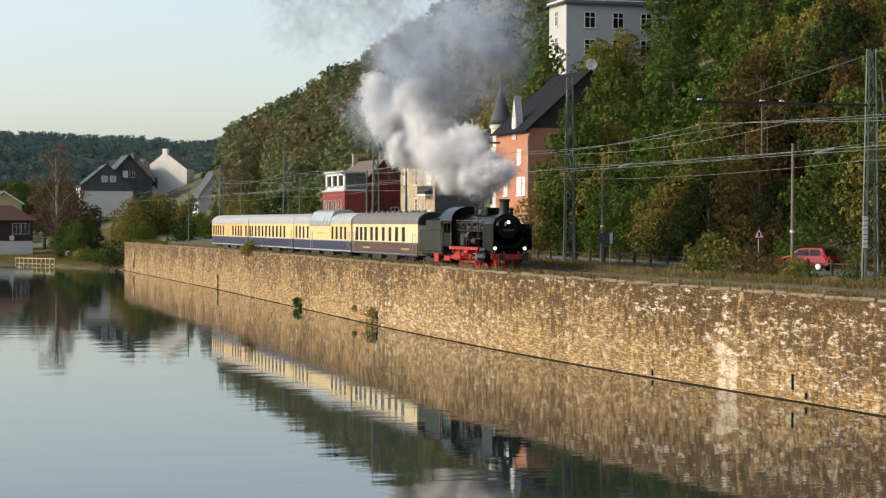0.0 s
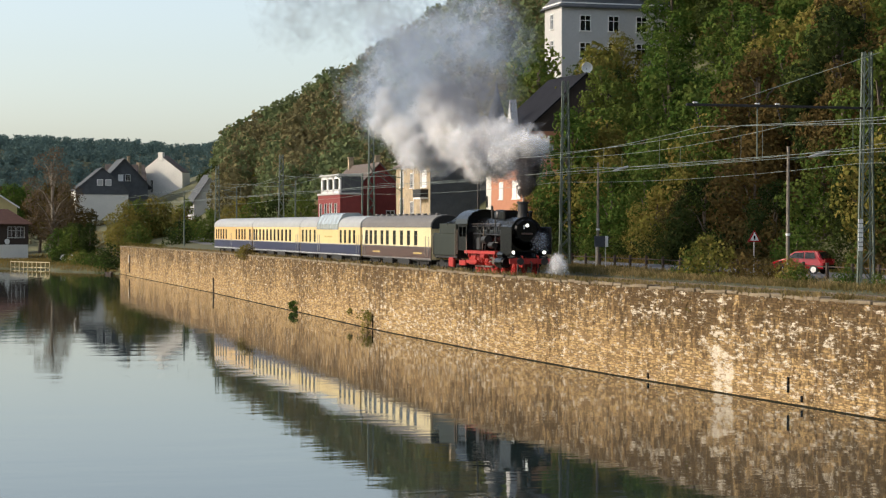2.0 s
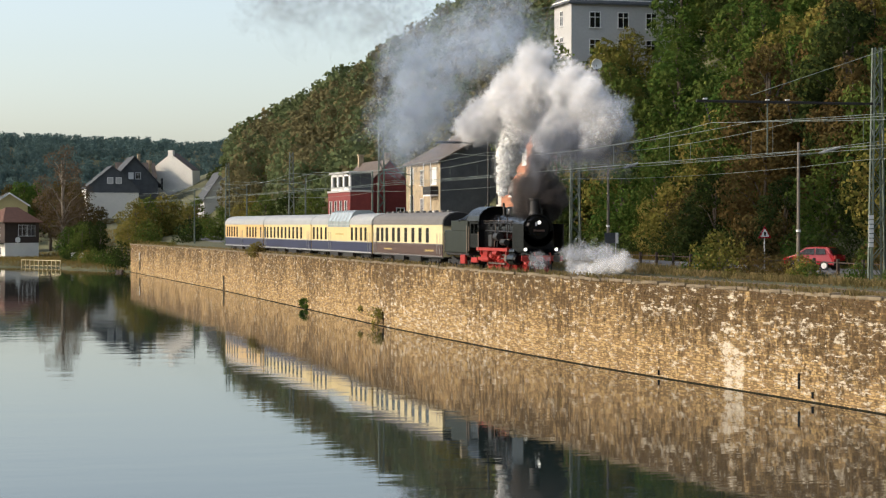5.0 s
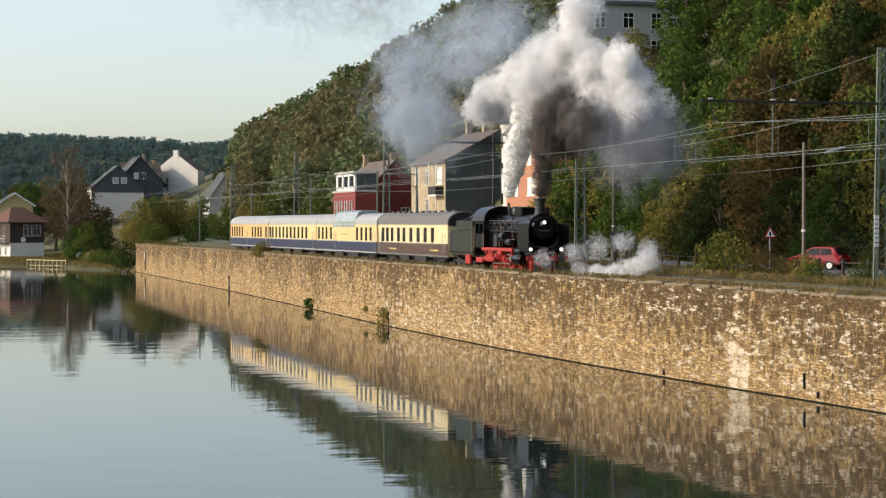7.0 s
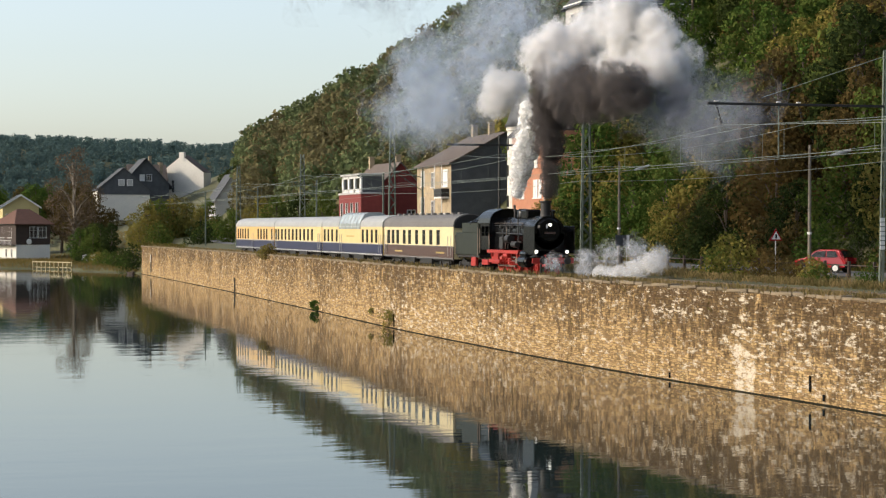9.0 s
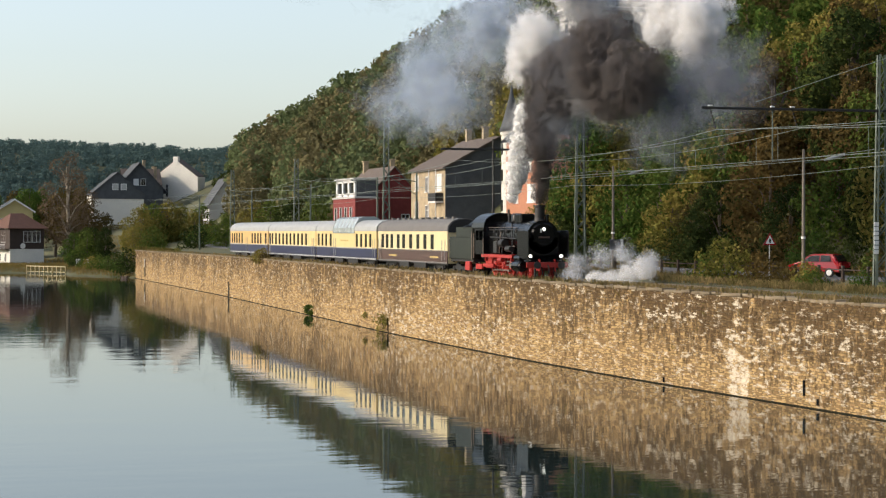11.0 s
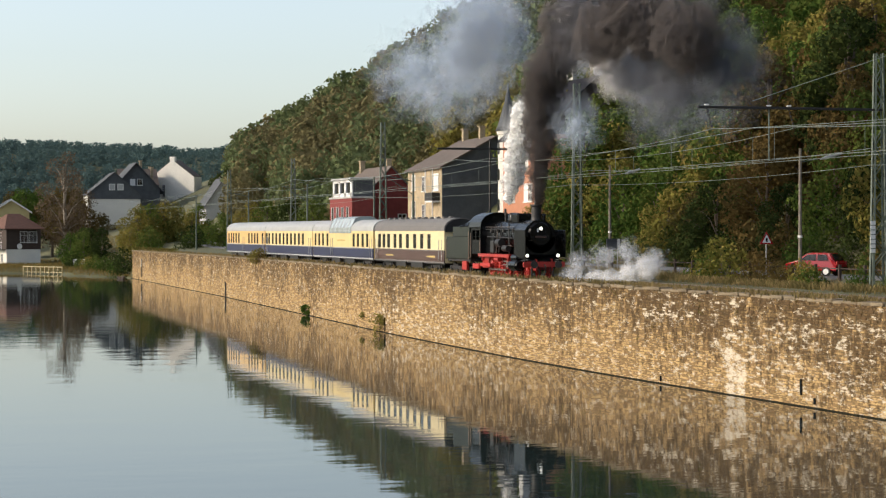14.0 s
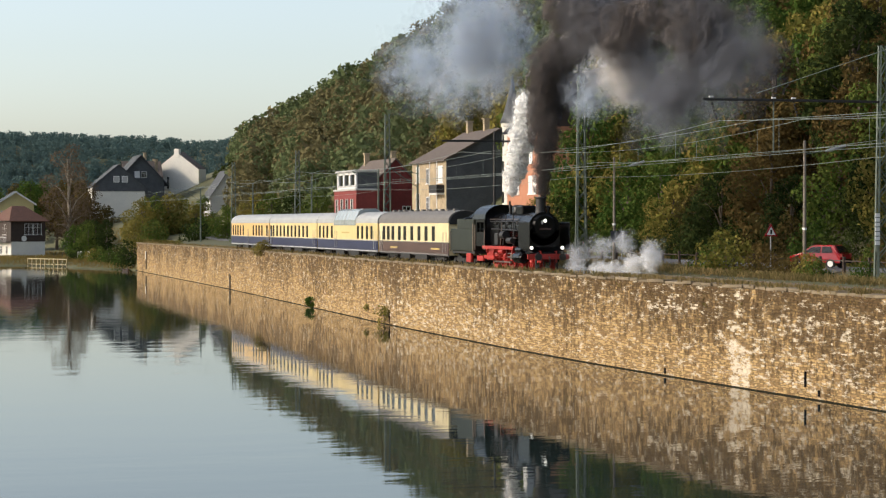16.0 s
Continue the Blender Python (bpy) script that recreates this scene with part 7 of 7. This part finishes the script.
    ("jet", 0.76, [(0, 46.2, 150, 3), (2.4, 46.2, 146.5, 3.4), (3, 46.55, 145.03, 9.8), (4.2, 46.25, 146.23, 11.8), (6.3, 46.14, 145.72, 11.6), (8, 46.14, 145.62, 11.6), (9.2, 46.24, 145.42, 11.6), (11.3, 46.24, 145.22, 11.7), (13.5, 46.24, 145.22, 11.6), (16, 46.14, 145.52, 11.6)]),
    ("jet", 0.91, [(0, 46.2, 150, 3), (2.4, 46.2, 146.5, 3.4), (3, 46.55, 145.03, 10), (4.2, 46.35, 146.03, 12.5), (6.3, 46.14, 145.52, 12.3), (8, 46.24, 145.32, 12.4), (9.2, 46.24, 145.22, 12.4), (11.3, 46.34, 145.02, 12.4), (13.5, 46.34, 145.02, 12.3), (16, 46.24, 145.22, 12.3)]),
    ("jet", 1.01, [(0, 46.2, 150, 3), (2.4, 46.2, 146.5, 3.4), (3, 46.55, 145.03, 10.2), (4.2, 46.45, 145.63, 13.4), (6.3, 46.24, 145.22, 13.2), (8, 46.34, 145.02, 13.2), (9.2, 46.34, 144.92, 13.2), (11.3, 46.34, 144.72, 13.2), (13.5, 46.34, 144.72, 13.2), (16, 46.34, 144.92, 13.2)]),
    ("jet", 1.10, [(0, 46.2, 150, 3), (2.4, 46.2, 146.5, 3.4), (3, 46.55, 145.03, 10.3), (4.2, 46.35, 146.03, 13.2), (6.3, 46.34, 144.92, 14.1), (8, 46.34, 144.72, 14.1), (9.2, 46.44, 144.62, 14.1), (11.3, 46.44, 144.42, 14.2), (13.5, 46.44, 144.42, 14.1), (16, 46.44, 144.62, 14.1)]),
    ("jet", 1.21, [(0, 46.2, 150, 3), (2.4, 46.2, 146.5, 3.4), (3, 46.55, 145.03, 10.5), (4.2, 46.45, 145.63, 14.1), (6.3, 46.44, 144.52, 15), (8, 46.44, 144.32, 15), (9.2, 46.54, 144.22, 15), (11.3, 46.54, 144.02, 15.1), (13.5, 46.54, 144.02, 15), (16, 46.54, 144.22, 15)]),
    ("jet", 1.26, [(0, 46.2, 150, 3), (2.4, 46.2, 146.5, 3.4), (3, 46.55, 145.03, 10.7), (4.2, 46.55, 145.33, 14.2), (6.3, 46.54, 144.12, 16), (8, 46.54, 143.92, 16), (9.2, 46.64, 143.82, 16), (11.3, 46.64, 143.62, 16), (13.5, 46.64, 143.62, 16), (16, 46.64, 143.82, 16)]),
    ("jet", 1.25, [(0, 46.2, 150, 3), (2.4, 46.2, 146.5, 3.4), (3, 46.55, 145.03, 10.8), (4.2, 46.65, 144.93, 14.2), (6.3, 46.64, 143.72, 16.9), (8, 46.64, 143.52, 16.9), (9.2, 46.74, 143.42, 16.9), (11.3, 46.74, 143.22, 16.9), (13.5, 46.74, 143.22, 16.9), (16, 46.74, 143.52, 16.9)]),
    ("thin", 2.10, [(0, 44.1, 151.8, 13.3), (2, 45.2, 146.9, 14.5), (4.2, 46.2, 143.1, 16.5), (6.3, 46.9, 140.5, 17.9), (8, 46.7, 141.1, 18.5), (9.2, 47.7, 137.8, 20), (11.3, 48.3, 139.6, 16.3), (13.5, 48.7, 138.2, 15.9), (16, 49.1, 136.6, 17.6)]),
    ("wisp", 2.70, [(0, 44, 152.3, 13.4), (2, 45.3, 146.7, 14.4), (4.2, 46.1, 143.3, 16.4), (6.3, 47, 140.2, 18), (8, 46.8, 140.8, 18.5), (9.2, 47.6, 138.1, 20.2), (11.3, 49.2, 136.5, 18.7), (13.5, 49.9, 133.6, 19.9), (16, 50, 133.3, 18.6)]),
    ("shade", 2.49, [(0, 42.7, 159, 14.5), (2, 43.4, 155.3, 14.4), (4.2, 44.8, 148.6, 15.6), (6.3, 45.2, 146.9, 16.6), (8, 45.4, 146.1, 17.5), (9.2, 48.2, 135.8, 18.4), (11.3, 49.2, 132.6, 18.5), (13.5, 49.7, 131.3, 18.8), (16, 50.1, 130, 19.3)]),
    ("low", 0.88, [(0, 46.6, 146, 3.2), (1.1, 46.6, 141, 3.2), (2, 47.9, 137.1, 5.7), (3, 48.2, 135.9, 5.5), (4.2, 48, 136.5, 5.2), (6.3, 48.1, 136.2, 4.9), (8, 48.1, 136.2, 4.9), (9.2, 48.1, 136.4, 5), (11.3, 48, 136.6, 4.9), (13.5, 48.2, 136.1, 4.9), (16, 48.1, 136.2, 4.9)]),
    ("low", 0.95, [(0, 46.6, 146, 3.2), (1.1, 46.6, 141, 3.2), (2, 47.9, 137.1, 5.7), (3, 48.4, 135.4, 5.6), (4.2, 48.3, 135.4, 5.3), (6.3, 48.7, 134.3, 5), (8, 48.7, 134.3, 5), (9.2, 48.6, 134.5, 5.1), (11.3, 48.6, 134.6, 5), (13.5, 48.7, 134.2, 5), (16, 48.7, 134.3, 5)]),
    ("low", 0.98, [(0, 46.6, 146, 3.2), (1.1, 46.6, 141, 3.2), (2, 47.1, 139.8, 6.9), (3, 48.5, 134.8, 5.7), (4.2, 48.7, 134.5, 5.5), (6.3, 49.3, 132.5, 5.1), (8, 49.3, 132.5, 5.2), (9.2, 49.2, 132.7, 5.2), (11.3, 49.2, 132.8, 5.1), (13.5, 49.3, 132.4, 5.1), (16, 49.3, 132.5, 5.1)]),
    ("low", 1.01, [(0, 46.6, 146, 3.2), (1.1, 46.6, 141, 3.2), (2, 47.1, 139.8, 6.9), (3, 48.7, 134.3, 5.8), (4.2, 49, 133.5, 5.6), (6.3, 49.9, 130.7, 5.4), (8, 49.9, 130.7, 5.4), (9.2, 49.8, 131, 5.5), (11.3, 49.8, 131.1, 5.4), (13.5, 49.9, 130.7, 5.4), (16, 49.9, 130.7, 5.4)]),
    ("low", 1.00, [(0, 46.6, 146, 3.2), (1.1, 46.6, 141, 3.2), (2, 47.1, 139.8, 6.9), (3, 48.9, 133.7, 6), (4.2, 49.3, 132.5, 5.7), (6.3, 50.5, 129.1, 5.8), (8, 50.4, 129.1, 5.9), (9.2, 50.4, 129.3, 5.9), (11.3, 50.3, 129.4, 5.8), (13.5, 50.5, 129, 5.8), (16, 50.5, 129.1, 5.8)]),
    ("lowthin", 0.96, [(0, 46.6, 146, 3.2), (1.1, 46.6, 141, 3.2), (2, 47.2, 139.4, 7.3), (3, 47.9, 136.9, 6.3), (4.2, 48, 136.5, 6.2), (6.3, 48, 136.7, 6.3), (8, 48, 136.5, 6.4), (9.2, 48.2, 135.8, 6.1), (11.3, 48.1, 136.3, 6.1), (13.5, 48.3, 135.5, 6.2), (16, 48.1, 136.3, 6.3)]),
    ("lowthin", 0.95, [(0, 46.6, 146, 3.2), (1.1, 46.6, 141, 3.2), (2, 47.2, 139.4, 7.3), (3, 48, 136.6, 6.3), (4.2, 48.2, 135.8, 6.2), (6.3, 48.7, 134.2, 6.7), (8, 48.8, 134, 6.8), (9.2, 49, 133.4, 6.5), (11.3, 48.9, 133.8, 6.6), (13.5, 49.1, 133, 6.6), (16, 48.9, 133.8, 6.7)]),
    ("lowthin", 0.94, [(0, 46.6, 146, 3.2), (1.1, 46.6, 141, 3.2), (2, 47.2, 139.4, 7.3), (3, 48.1, 136.3, 6.3), (4.2, 48.4, 135.2, 6.2), (6.3, 49.5, 131.8, 7.2), (8, 49.6, 131.6, 7.3), (9.2, 49.8, 131, 7), (11.3, 49.6, 131.5, 7), (13.5, 49.9, 130.7, 7.1), (16, 49.6, 131.4, 7.2)]),
    ("lowthin", 0.93, [(0, 46.6, 146, 3.2), (1.1, 46.6, 141, 3.2), (2, 47.2, 139.4, 7.3), (3, 48.2, 135.9, 6.3), (4.2, 48.6, 134.6, 6.2), (6.3, 50.5, 129, 6.6), (8, 50.6, 128.8, 6.7), (9.2, 50.8, 128.3, 6.4), (11.3, 50.6, 128.7, 6.4), (13.5, 50.9, 128, 6.5), (16, 50.6, 128.7, 6.6)]),
    ("lowthin", 0.80, [(0, 46.6, 146, 3.2), (1.1, 46.6, 141, 3.2), (3, 46.4, 137.2, 4.6), (4.2, 45.8, 136.7, 5.5), (6.3, 45.6, 136.4, 5.9), (8, 45.6, 136.4, 6), (9.2, 46, 136.3, 5.8), (11.3, 47.6, 136.2, 5.2), (16, 47.7, 136.2, 5.2)]),
]


def puff(kind, r, seed):
    """One rigid billow: a lumpy core inside a veil of thin flakes."""
    base, core, veil, flakes, label, name = VAPOUR[kind]
    p = thing(name, label, "steam" if "steam" in name else "smoke", None, group=name.replace("_", " ") + " puffs")
    off = Vector((seed * 3.7, seed * 1.3, seed * 2.1))
    if core:
        b = bmesh.new()
        bmesh.ops.create_icosphere(b, subdivisions=5, radius=1.0)
        for v in b.verts:
            d = v.co.normalized()
            k = 0.66 + 0.30 * noise.noise(d * 1.3 + off)
            for f, a in ((2.3, 0.26), (4.7, 0.14), (9.5, 0.07), (19.0, 0.03)):
                k += a * (0.55 - abs(noise.noise(d * f + off)) * 1.8)
            v.co = d * k * r
        part("core", b, VMAT[kind][0], p, smooth=True)
    rg = np.random.default_rng(seed + 100)
    lobes = []
    for i in range(15):
        d = rg.normal(size=3)
        d /= np.linalg.norm(d)
        lobes.append((*(d * r * 0.62 * (0.5 + 0.6 * rg.random())), r * ((0.28 if flakes > 800 else 0.45) + 0.26 * rg.random())))
    q = leaf_cloud(rg, lobes, flakes, (0.15 if flakes > 800 else 0.28) * r, 2.5)
    if not core:
        q2 = leaf_cloud(rg, [(x, y, z, s * 0.6) for x, y, z, s in lobes], flakes // 2, (0.16 if flakes > 800 else 0.26) * r, 2.5)
        q = np.concatenate([q, q2])
    c = new("veil", quads_mesh("veil", q, VMAT[kind][1]))
    c.parent = p
    return p


puff_list = [(puff(k, r, i), rows) for i, (k, r, rows) in enumerate(PUFFS)]


# ---- what moves ----
RUN = [(0.0, 5.85), (0.25, 4.85), (0.5, 3.95), (0.75, 3.2), (1.0, 2.5), (1.25, 1.8), (1.5, 1.2), (1.75, 0.8), (2.0, 0.42), (2.25, 0.15), (2.5, 0.02), (2.8, 0.0), (16.0, 0.0)]


def motions():
    for ob in (engine, coal_tender, coach_brown, coach_dome, coach_saloon, coach_rear):
        x, y, z = ob.matrix_basis.translation
        walk(ob, [(t, pose(x, y + d, z)) for t, d in RUN])
    for w, r in engine_wheels:
        x, y, z = w.location
        rows, steps = [], [k * 0.1 for k in range(29)] + [16.0]
        for t in steps:
            rows.append((t, pose(x, y, z, math.degrees(lerp(t, RUN) / r), 0, 0)))
        walk(w, rows)
    for i, (ob, rows) in enumerate(puff_list):
        s = 1 if i % 2 else -1
        walk(ob, [(t, pose(x, y, z, 7 * s * t, 5 * t, 9 * s * t + i * 40)) for t, x, y, z in rows])


motions()
